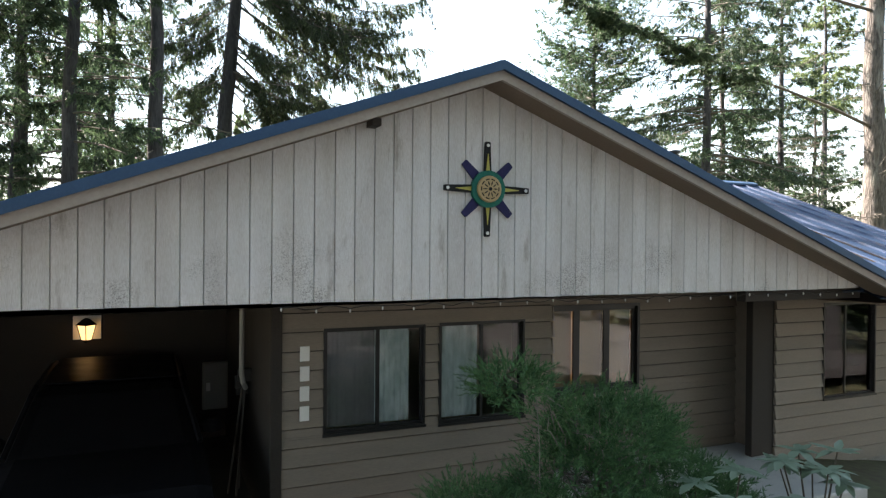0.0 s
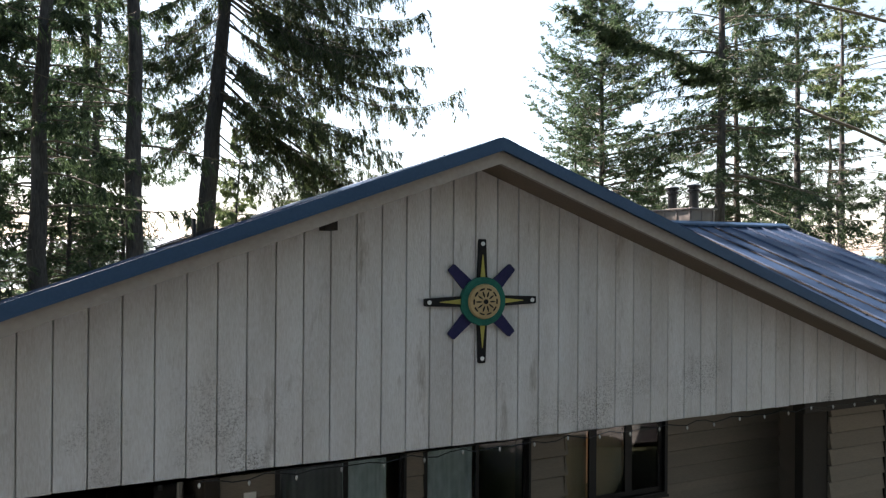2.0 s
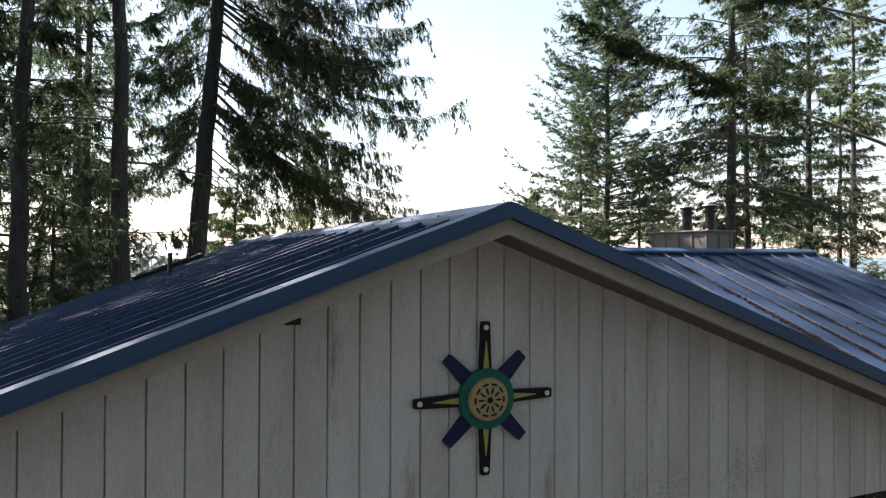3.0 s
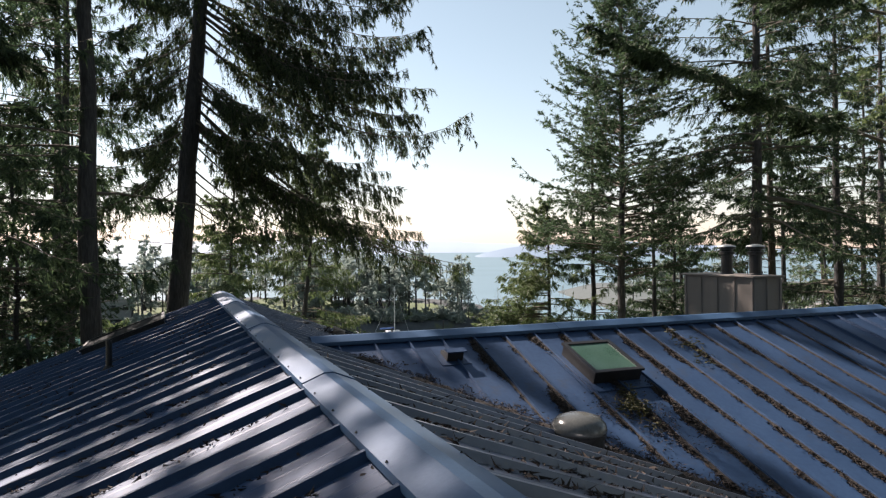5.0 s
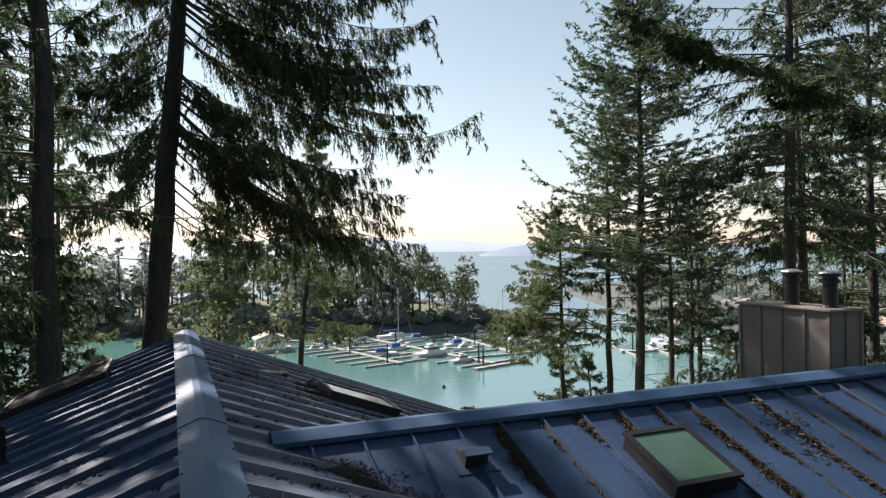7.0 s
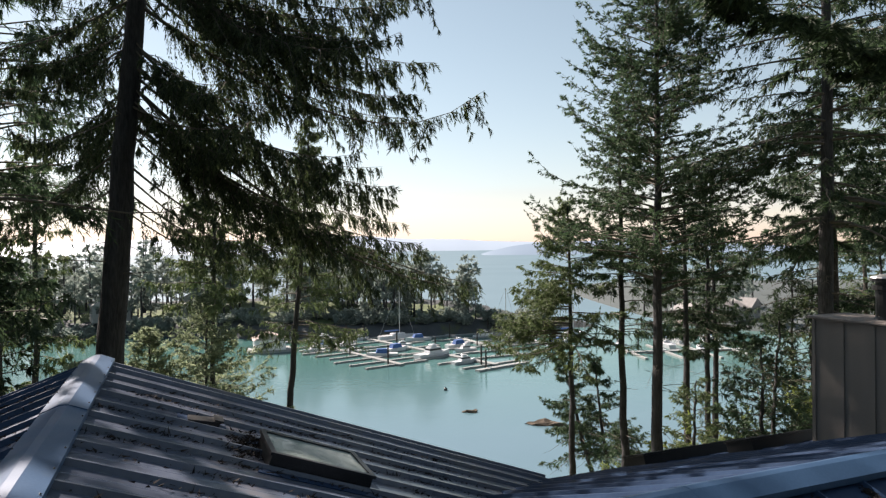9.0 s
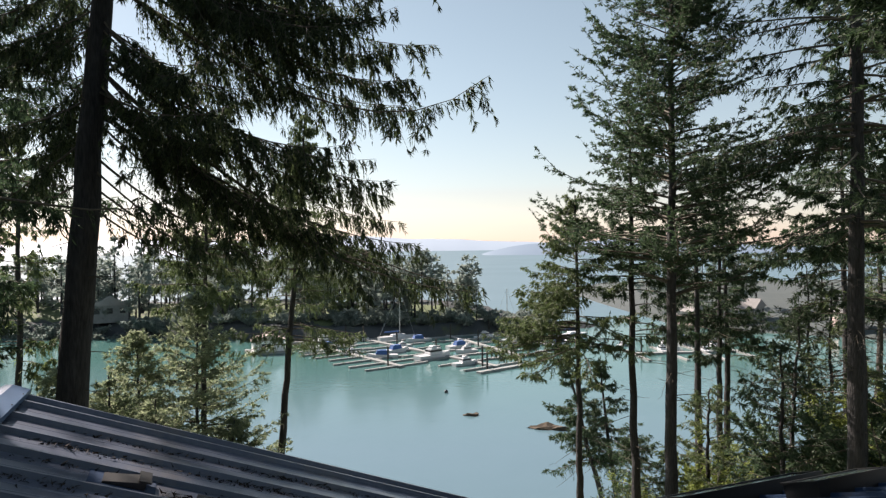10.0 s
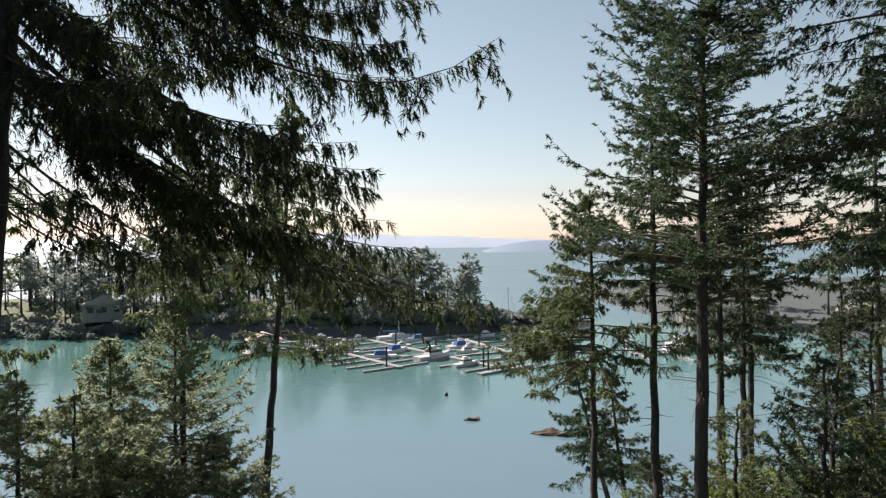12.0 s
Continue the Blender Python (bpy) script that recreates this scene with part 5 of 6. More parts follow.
    part("shaft", boxed(-w / 2 + t, w / 2 - t, -l / 2 + t, l / 2 - t, -0.05, -0.02), CURTAIN, ob)
    bm = bmesh.new()
    box(bm, -w / 2 - 0.14, w / 2 + 0.14, -l / 2 - 0.16, -l / 2 - 0.002, 0.004, 0.012)
    box(bm, -w / 2 - 0.14, -w / 2 - 0.002, -l / 2, l / 2 + 0.1, 0.004, 0.012)
    box(bm, w / 2 + 0.002, w / 2 + 0.14, -l / 2, l / 2 + 0.1, 0.004, 0.012)
    part("flashing", bm, ROOF, ob)
    return ob


# reflected sky is also put into the pale base colour of this pane
PALEGLASS = mat("sky_in_base_skylight_glass", (0.25, 0.31, 0.285), (0.36, 0.42, 0.39), 3, 0.06, 0.0, bump=0.0, vary=0, spec=1.0)
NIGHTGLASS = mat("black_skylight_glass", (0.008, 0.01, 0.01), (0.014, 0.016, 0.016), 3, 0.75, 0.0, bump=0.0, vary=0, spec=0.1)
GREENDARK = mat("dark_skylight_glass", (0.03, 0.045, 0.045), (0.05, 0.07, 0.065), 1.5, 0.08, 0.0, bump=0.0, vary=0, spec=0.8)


def wing_front(x, y, lift=0.0):
    """A frame on the wing's front slope: x across, y up the slope, z out of it."""
    return Matrix.Translation((x, y, zwing(y) + lift)) @ pose(0, 0, 0, TILT_R, 0, 0)


def main_right(x, y, lift=0.0):
    """A frame on the main right slope: local y up the slope."""
    return Matrix.Translation(on_main(x, y, lift)) @ pose(0, 0, 0, 0, TILT_R, 0) @ pose(0, 0, 0, 0, 0, 90)


def main_left(x, y, lift=0.0):
    return Matrix.Translation(on_main(x, y, lift)) @ pose(0, 0, 0, 0, -TILT_R, 0) @ pose(0, 0, 0, 0, 0, -90)


skylight("green-tinted skylight in a dark frame on the wing roof", wing_front(3.62, 4.53), 0.62, 0.66)
skylight("skylight on the sea side of the main roof, pale with painted sky", main_right(1.99, 8.62), 0.76, 0.94, PALEGLASS, 0.13)
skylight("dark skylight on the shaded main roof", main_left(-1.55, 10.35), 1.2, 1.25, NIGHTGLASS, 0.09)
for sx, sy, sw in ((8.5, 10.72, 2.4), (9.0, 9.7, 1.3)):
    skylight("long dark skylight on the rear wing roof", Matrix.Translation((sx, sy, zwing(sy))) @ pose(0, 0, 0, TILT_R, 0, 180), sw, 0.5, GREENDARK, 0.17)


def roof_vent(label, m, w=0.26, l=0.3, h=0.16, lid=ROOF):
    """A slant-topped box vent."""
    ob = thing("roof_vent", label, "vent")
    ob.matrix_world = m
    bm = bmesh.new()
    vs = box(bm, -w / 2, w / 2, -l / 2, l / 2, 0.0, h)
    for v in vs:
        if v.co.z > h / 2 and v.co.y > 0:
            v.co.z = h * 0.35
    part("hood", bm, BLACKMETAL, ob)
    part("hood_lid", boxed(-w / 2 - 0.02, w / 2 + 0.02, -l / 2 - 0.03, -l / 2 + 0.06, h + 0.002, h + 0.016), lid, ob)
    part("flange", boxed(-w / 2 - 0.08, w / 2 + 0.08, -l / 2 - 0.08, l / 2 + 0.1, -0.01, 0.008), ROOF, ob)
    return ob


roof_vent("small blue metal roof vent hood", wing_front(1.97, 4.98), 0.19, 0.2, 0.12)
roof_vent("small dark roof vent on the sea side", main_right(1.08, 9.42), 0.2, 0.3, 0.065, BLACKMETAL)
# domed exhaust
dome = thing("roof_dome", "grey domed roof exhaust on a metal collar", "vent", (2.44, 3.2, zwing(3.2) + 0.07))
dome.scale = (1.14, 1.14, 1.14)
bm = bmesh.new()
lathe(bm, [(0.2, -0.1), (0.2, 0.1), (0.215, 0.1), (0.215, 0.13), (0.2, 0.132)], 24)
part("collar", bm, BLACKMETAL, dome, smooth=False)
bm = bmesh.new()
lathe(bm, [(0.22, 0.134), (0.222, 0.155), (0.21, 0.2), (0.165, 0.245), (0.09, 0.27), (0.01, 0.278)], 24)
part("dome_cap", bm, DOMEMAT, dome, "translucent grey plastic dome", smooth=True)
# plumbing pipe
pipe = thing("vent_pipe", "black plumbing vent pipe through the main roof", "pipe", on_main(-1.59, 7.05))
bm = bmesh.new()
lathe(bm, [(0.035, -0.05), (0.035, 0.36), (0.027, 0.36), (0.027, 0.2)], 12)
part("pipe", bm, BLACKMETAL, pipe)
bm = bmesh.new()
lathe(bm, [(0.1, -0.03), (0.065, 0.03), (0.045, 0.06), (0.037, 0.062)], 12)
part("boot", bm, TYRE, pipe)
# chimney
CX0, CX1, CY0, CY1, CZ = 9.05, 9.75, 7.35, 9.1, 4.94
chim = thing("chimney", "taupe clad chimney box with battens and two black flues", "chimney", ((CX0 + CX1) / 2, (CY0 + CY1) / 2, zwing(CY0) - 0.5))
cz0 = chim.location.z
cox, coy = chim.location.x, chim.location.y
part("chimney_body", boxed(CX0 - cox, CX1 - cox, CY0 - coy, CY1 - coy, -0.9, CZ - 0.06 - cz0), CHIMNEY, chim)
for k in range(5):
    yy = CY0 - coy + k * (CY1 - CY0 - 0.05) / 4
    part("batten", boxed(CX0 - cox - 0.022, CX0 - cox - 0.002, yy, yy + 0.05, -0.9, CZ - 0.08 - cz0), CHIMNEY, chim)
for k in range(3):
    xx = CX0 - cox + k * (CX1 - CX0 - 0.05) / 2
    part("batten", boxed(xx, xx + 0.05, CY0 - coy - 0.022, CY0 - coy - 0.002, -0.9, CZ - 0.08 - cz0), CHIMNEY, chim)
part("chimney_cap", boxed(CX0 - cox - 0.06, CX1 - cox + 0.06, CY0 - coy - 0.06, CY1 - coy + 0.06, CZ - 0.06 - cz0, CZ - 0.02 - cz0, bevel=0.01), CHIMNEY, chim)
for fy in (7.62, 8.32):
    bm = bmesh.new()
    lathe(bm, [(0.13, CZ - 0.02 - cz0), (0.11, CZ + 0.02 - cz0), (0.11, CZ + 0.36 - cz0), (0.15, CZ + 0.37 - cz0), (0.15, CZ + 0.42 - cz0), (0.11, CZ + 0.43 - cz0), (0.11, CZ + 0.47 - cz0), (0.165, CZ + 0.48 - cz0), (0.165, CZ + 0.52 - cz0), (0.06, CZ + 0.55 - cz0), (0.01, CZ + 0.555 - cz0)], 16, (0.0, fy - coy, 0))
    flue = part("flue", bm, BLACKMETAL, chim, "black metal flue pipe with a galvanised cap")
    bm = bmesh.new()
    lathe(bm, [(0.17, CZ + 0.521 - cz0), (0.16, CZ + 0.54 - cz0), (0.06, CZ + 0.565 - cz0), (0.01, CZ + 0.57 - cz0)], 16, (0.0, fy - coy, 0))
    part("flue_cap", bm, GALV, flue)


# fallen needles along the seams, in the valley and by the skylight
def litter(name, label, samples, leaf, seed, size=0.05):
    """Needle litter: small blades heaped at places (x, y, z, spread, count)."""
    rng = np.random.default_rng(seed)
    Q, B, L = [], [], []
    for x, y, z, sx, sy, h, n, gx_, gy_ in samples:
        dx, dy = rng.normal(0, sx, n), rng.normal(0, sy, n)
        keep = np.exp(-(dx / (sx + 1e-6)) ** 2 * 0.3)
        q = np.stack([x + dx, y + dy, z + gx_ * dx + gy_ * dy + h * keep * rng.random(n) + 0.006], -1)
        Q.append(q)
        b = rng.normal(0, 1, (n, 3))
        b[:, 2] *= 0.35
        B.append(unit(b))
        L.append(size * (0.5 + rng.random(n)))
    Q, B, L = np.concatenate(Q), np.concatenate(B), np.concatenate(L)
    V, F = blades(Q, B, L, L * 0.28, rng)
    return tagged(part(name, mesh_of(name, V, F), leaf), label, "litter", kind="stuff")


rng = np.random.default_rng(5)
heaps, moss, beds = [], [], []
for k in range(4, 18):
    x = 2.02 - 4 * WP + (k + 1) * WP - 0.03
    far = 5.3
    near = max(0.4, YW - (x - off) + 0.1)
    amount = 1.0 if x < 3.6 else 0.8 if x < 5.2 else 0.45 if x < 6.6 else 0.15
    y = far
    thick = rng.uniform(0.2, 0.9)
    bed = []
    while y > max(near, 1.0):
        thick = min(1.5, max(0.0, thick + rng.normal(-0.01, 0.16)))
        wgt = thick * amount
        n = int(70 * wgt) + 1
        heaps.append((x - 0.015 - 0.05 * wgt, y, zwing(y), 0.01 + 0.034 * wgt, 0.035, 0.03 * wgt, n, 0, S))
        bed.append((y, 0.012 + 0.12 * wgt))
        y -= 0.05
    beds.append((x, bed))
for k in range(260):
    # the valley
    y = rng.uniform(0.4, 5.1)
    x = off + YW - y + rng.normal(0.05, 0.1)
    heaps.append((x, y, max(zwing(y), zmain(x)), 0.06, 0.06, 0.035, 34, 0, 0.0))
for k in range(40):
    x, y = 3.5 + rng.normal(0, 0.22), 3.6 + rng.normal(0, 0.3)
    heaps.append((x, y, zwing(y), 0.09, 0.09, 0.05, 26, 0, S))
for k in range(13):
    x, y = 3.42 + rng.normal(0, 0.1), 3.78 + rng.normal(0, 0.16)
    moss.append((x, y, zwing(y), 0.07, 0.05, 0.09, 30, 0, S))
for k in range(8):
    x, y = 5.14 + rng.normal(0, 0.11), 4.75 + rng.normal(0, 0.15)
    moss.append((x, y, zwing(y), 0.06, 0.06, 0.05, 26, 0, S))
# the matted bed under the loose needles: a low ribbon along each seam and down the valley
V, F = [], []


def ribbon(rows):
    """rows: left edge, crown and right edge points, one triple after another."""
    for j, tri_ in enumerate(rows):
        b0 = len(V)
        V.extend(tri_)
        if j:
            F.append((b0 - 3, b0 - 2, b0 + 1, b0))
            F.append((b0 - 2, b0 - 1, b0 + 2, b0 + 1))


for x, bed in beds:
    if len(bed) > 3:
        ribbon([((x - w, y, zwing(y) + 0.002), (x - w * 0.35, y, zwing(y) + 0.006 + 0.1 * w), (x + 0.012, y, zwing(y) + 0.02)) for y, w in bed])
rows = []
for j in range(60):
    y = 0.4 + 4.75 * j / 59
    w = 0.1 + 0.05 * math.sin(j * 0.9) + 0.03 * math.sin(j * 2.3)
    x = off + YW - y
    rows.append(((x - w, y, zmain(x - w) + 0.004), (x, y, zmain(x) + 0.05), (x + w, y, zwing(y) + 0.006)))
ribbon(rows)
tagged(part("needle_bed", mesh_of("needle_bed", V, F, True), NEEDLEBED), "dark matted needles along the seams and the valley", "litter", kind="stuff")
litter("fallen_needles", "brown fallen needles heaped along the roof seams", heaps, DEBRIS, 6, 0.034)
litter("roof_moss", "yellow-green moss clumps on the wing roof", moss, MOSS, 7, 0.06)
heaps = []
for k in range(22):
    y = YF + 0.02 + (k + 3) * MP - 0.03
    for side in (-1, 1):
        for j in range(18 if side < 0 else 34):
            x = side * rng.uniform(0.3, 4.2)
            if side > 0 and x > off + abs(y - YW):
                continue
            if rng.random() < 0.55:
                heaps.append((x, y - 0.08, zmain(x), 0.14, 0.03, 0.012, 16, -side * S, 0))
for k in range(20):
    x, y = 1.4 + rng.normal(0, 0.07), 8.75 + rng.normal(0, 0.2)
    heaps.append((x, y, zmain(x), 0.045, 0.06, 0.035, 26, -S, 0))
for k in range(9):
    x, y = 1.5 + rng.normal(0, 0.025), 9.0 + rng.normal(0, 0.04)
    heaps.append((x, y, zmain(x), 0.03, 0.035, 0.13, 20, -S, 0))
litter("scattered_needles", "brown needles lying along the ribs of the main roof", heaps, DEBRIS, 8)


# ---- the carved sun on the gable ----
sun_dec = thing("sun_carving", "painted wooden sun carving with eight rays on the gable", "wall decoration", (0.045, -0.03, 3.545))


def ray_shape(w0, w1, l0, l1, y0, y1, ang):
    bm = bmesh.new()
    vs = prism(bm, [(-w0, l0), (w0, l0), (w1, l1 - 0.01), (w1 * 0.8, l1), (-w1 * 0.8, l1), (-w1, l1 - 0.01)], y0, y1)
    bmesh.ops.rotate(bm, verts=vs, cent=(0, 0, 0), matrix=Matrix.Rotation(radians(ang), 3, "Y"))
    return bm


for k in range(8):
    if k % 2 == 0:
        r = part("ray", ray_shape(0.04, 0.028, 0.14, 0.455, -0.022, 0.0, k * 45), BLACK, sun_dec, "black ray with a yellow tongue and white tip")
        part("ray_inlay", ray_shape(0.02, 0.003, 0.17, 0.34, -0.028, -0.023, k * 45), YELLOW, r)
        bm = bmesh.new()
        vs = lathe(bm, [(0.016, 0), (0.016, 0.006)], 12)
        bmesh.ops.rotate(bm, verts=vs, cent=(0, 0, 0), matrix=Matrix.Rotation(radians(90), 3, "X"))
        bmesh.ops.translate(bm, verts=vs, vec=(0.42 * math.sin(radians(k * 45)), -0.023, 0.42 * math.cos(radians(k * 45))))
        part("ray_tip", bm, WHITE, r)
    else:
        r = part("ray", ray_shape(0.05, 0.034, 0.14, 0.355, -0.02, 0.0, k * 45), NAVY, sun_dec, "navy blue ray")


def disc(r0, r1, y0, y1, seg=36, bulge=0.0):
    bm = bmesh.new()
    prof = [(r0, 0), (r0, y1 - y0), (r1, y1 - y0 + bulge), (0.002, y1 - y0 + bulge * 1.6)]
    vs = lathe(bm, prof, seg)
    bmesh.ops.rotate(bm, verts=vs, cent=(0, 0, 0), matrix=Matrix.Rotation(radians(90), 3, "X"))
    bmesh.ops.translate(bm, verts=vs, vec=(0, -y0, 0))
    return bm


part("sun_ring", disc(0.178, 0.17, 0.0, 0.045), TEAL, sun_dec, "teal painted ring", smooth=False)
plate = part("sun_disc", disc(0.128, 0.12, 0.046, 0.06, bulge=0.012), TAN, sun_dec, "plain tan wooden disc with dark carved lines")
for k in range(10):
    # a plain rosette: arched bars round the disc, inside a thin ring
    a = math.pi * 2 * (k + 0.5) / 10
    bm = bmesh.new()
    tube(bm, [(0.093 * math.sin(a + q), -0.0745, 0.093 * math.cos(a + q)) for q in (-0.2, -0.1, 0.0, 0.1, 0.2)], 0.006, 5)
    part("carved_line", bm, BLACK, plate)
    bm = bmesh.new()
    tube(bm, [(r * math.sin(a), -0.081 + 0.06 * (r - 0.03), r * math.cos(a)) for r in (0.034, 0.055, 0.076)], [0.003, 0.007, 0.003], 5)
    part("carved_line", bm, BLACK, plate)
bm = bmesh.new()
vs = lathe(bm, [(0.018, 0), (0.018, 0.006)], 12)
bmesh.ops.rotate(bm, verts=vs, cent=(0, 0, 0), matrix=Matrix.Rotation(radians(90), 3, "X"))
bmesh.ops.translate(bm, verts=vs, vec=(0, -0.078, 0))
part("carved_line", bm, BLACK, plate)

# number plate on the wall: plain white bars
for k in range(4):
    zc = 1.87 - k * 0.207
    tagged(part("house_number_bar", boxed(-1.49, -1.39, BAY - 0.04, BAY - 0.026, zc - 0.08, zc + 0.075, bevel=0.004), WHITE), "plain white bar on the brown wall", "sign", "bars on the wall")


# string lights along the foot of the gable
wire = thing("string_lights", "string of small white bulbs hanging under the gable", "string lights", (0, -0.02, Z0))
bm = bmesh.new()
pts = [(-1.9 + 0.1 * k, -0.02, -0.03 - 0.02 * abs(math.sin(k * 0.7)) + 0.012 * math.sin(k * 1.9)) for k in range(74)]
tube(bm, pts, 0.004, 4)
part("wire", bm, BLACKMETAL, wire)
for k in range(0, 74, 3):
    x, y, z = pts[k]
    bm = bmesh.new()
    lathe(bm, [(0.003, 0), (0.009, -0.008), (0.009, -0.022), (0.002, -0.034)], 6, (x, y - 0.004, z - 0.004 - 0.012 * (k % 3)))
    part("bulb", bm, BULB, wire)


# wall lanterns
def lantern(label, at, lit, s=1.0):
    ob = thing("wall_lantern", label, "lamp", at)
    part("back_plate", boxed(-0.16 * s, 0.16 * s, 0.0, 0.02, -0.13 * s, 0.17 * s, bevel=0.004), WHITE, ob)
    bm = bmesh.new()
    lathe(bm, [(0.055 * s, -0.12 * s), (0.1 * s, 0.06 * s)], 4, (0, -0.11 * s, 0))
    part("lamp_glass", bm, lit, ob, "glowing warm glass")
    bm = bmesh.new()
    lathe(bm, [(0.125 * s, 0.062 * s), (0.05 * s, 0.13 * s), (0.012 * s, 0.15 * s)], 4, (0, -0.11 * s, 0))
    lathe(bm, [(0.02 * s, -0.16 * s), (0.06 * s, -0.122 * s)], 4, (0, -0.11 * s, 0))
    for k in range(4):
        a = math.pi / 2 * k
        tube(bm, [(0.06 * s * math.cos(a), -0.11 * s + 0.06 * s * math.sin(a), -0.12 * s), (0.104 * s * math.cos(a), -0.11 * s + 0.104 * s * math.sin(a), 0.06 * s)], 0.006 * s, 4)
    part("lamp_cage", bm, BLACKMETAL, ob)
    return ob


lantern("lit lantern on a white plate on the carport wall", (-3.74, 5.22, 1.74), LAMPGLOW, 1.15)
ceil = thing("porch_lantern", "small amber porch lantern under the ceiling", "lamp", (4.2, 0.34, 2.56))
bm = bmesh.new()
lathe(bm, [(0.05, -0.2), (0.09, -0.16), (0.1, -0.08), (0.06, -0.05)], 8)
part("lamp_glass", bm, mat("amber_glass", (0.4, 0.24, 0.1), (0.5, 0.3, 0.14), 4, 0.2, bump=0, vary=0), ceil)
bm = bmesh.new()
lathe(bm, [(0.02, 0.0), (0.02, -0.03), (0.11, -0.05), (0.11, -0.055), (0.05, -0.06)], 8)
part("lamp_hood", bm, BLACKMETAL, ceil)


# ---- carport: car, meter box, pipes ----
def car(label, at):
    ob = thing("car", label, "car", at)
    L, W = 4.7, 1.86
    # side profile: y along the car, nose towards the street
    low = [(-2.33, 0.42), (-2.3, 0.72), (-2.1, 0.92), (-1.2, 1.02), (-1.05, 1.04), (2.2, 1.06), (2.3, 0.9), (2.33, 0.45), (2.2, 0.28), (-2.2, 0.28)]
    roof = [(-1.1, 1.035), (-0.35, 1.5), (-0.1, 1.56), (1.2, 1.58), (1.75, 1.53), (2.2, 1.055)]
    bm = bmesh.new()

    def loft(prof, half):
        rings = []
        for sx, k in ((-1, 1.0), (-0.85, 1.0), (0.85, 1.0), (1, 1.0)):
            ins = 0.0 if abs(sx) < 1 else 0.045
            rings.append([bm.verts.new((sx * half(z) * (1 if abs(sx) < 1 else 1), y * (1 - ins * 0.3), z - (ins if z > 0.9 else 0) + (ins if z < 0.4 else 0))) for y, z in prof])
        for a, b in zip(rings, rings[1:]):
            for i in range(len(prof)):
                j = (i + 1) % len(prof)
                bm.faces.new((a[i], a[j], b[j], b[i]))
        bm.faces.new(rings[0])
        bm.faces.new(rings[-1][::-1])
    loft(low, lambda z: W / 2 * (1 - 0.05 * abs(z - 0.7)))
    part("car_body", bm, CARPAINT, ob, smooth=False)
    bm = bmesh.new()
    loft(roof, lambda z: W / 2 * (0.93 - 0.3 * max(0, z - 1.05)))
    part("cabin", bm, CARPAINT, ob, "dark tinted glass cabin")
    for sx in (-1, 1):
        half = lambda z: W / 2 * (0.945 - 0.3 * max(0, z - 1.05))
        bm = bmesh.new()
        tube(bm, [(sx * half(z), y, z + 0.01) for y, z in roof], 0.032, 6)
        part("roof_pillar", bm, CARPAINT, ob)
    part("roof_panel", boxed(-0.68, 0.68, -0.05, 1.7, 1.575, 1.6, bevel=0.01), CARPAINT, ob)
    for sx in (-1, 1):
        bm = bmesh.new()
        lathe(bm, [(0.02, 0), (0.08, 0.02), (0.085, 0.1), (0.05, 0.13)], 10)
        bmesh.ops.transform(bm, matrix=Matrix.Translation((sx * 1.02, -0.75, 1.02)) @ Matrix.Diagonal((1.3, 0.8, 1.3, 1)), verts=bm.verts)
        part("door_mirror", bm, CARPAINT, ob)
        part("headlight", boxed(sx * 0.75 - 0.16, sx * 0.75 + 0.16, -2.33, -2.2, 0.68, 0.8, bevel=0.02), GALV, ob)
        for y in (-1.42, 1.42):
            bm = bmesh.new()
            vs = lathe(bm, [(0.2, -0.11), (0.33, -0.11), (0.36, -0.07), (0.36, 0.07), (0.33, 0.11), (0.2, 0.11)], 24)
            bmesh.ops.rotate(bm, verts=vs, cent=(0, 0, 0), matrix=Matrix.Rotation(radians(90), 3, "Y"))
            bmesh.ops.translate(bm, verts=vs, vec=(sx * 0.83, y, 0.36))
            wheel = part("wheel", bm, TYRE, ob)
            bm = bmesh.new()
            vs = lathe(bm, [(0.2, 0), (0.2, 0.1), (0.05, 0.115)], 16)
            bmesh.ops.rotate(bm, verts=vs, cent=(0, 0, 0), matrix=Matrix.Rotation(radians(sx * 90), 3, "Y"))
            bmesh.ops.translate(bm, verts=vs, vec=(sx * 0.835, y, 0.36))
            part("rim", bm, GALV, wheel)
    return ob


car("black car parked in the dark carport", (-3.3, 2.75, -0.02)).scale = (1, 1, 0.92)
ENAMEL = mat("grey_enamel", (0.26, 0.26, 0.25), (0.32, 0.32, 0.3), 3, 0.5, bump=0.03, vary=0)
meter = thing("meter_box", "grey electrical meter cabinet on the carport wall", "cabinet", (-1.98, 5.23, 0.8))
part("cabinet_body", boxed(-0.18, 0.2, -0.12, 0.0, -0.36, 0.36, bevel=0.008), ENAMEL, meter)
part("cabinet_door", boxed(-0.16, 0.18, -0.132, -0.122, -0.34, 0.34, bevel=0.004), ENAMEL, meter)
part("meter_dial", boxed(-0.13, -0.07, -0.15, -0.133, -0.07, 0.06, bevel=0.004), WHITE, meter)
spout = thing("downspout", "pale grey conduit pipe down the carport side wall", "pipe", (-1.93, 2.3, 0))
bm = bmesh.new()
tube(bm, [(0, 0, 2.55), (0, 0, 1.5), (0.02, 0.02, 1.38), (0.06, 0.1, 1.3)], 0.03, 8)
part("pipe", bm, ENAMEL, spout)
for k, (ox, lean, ln) in enumerate(((-1.86, 0.1, 1.35), (-1.88, 0.16, 1.25), (-1.85, 0.05, 1.15))):
    tool = thing("garden_tool", "dark long-handled garden tool leaning on the carport wall", "tool", (ox - lean, 2.5 + 0.12 * k, 0.0), "tools in the carport")
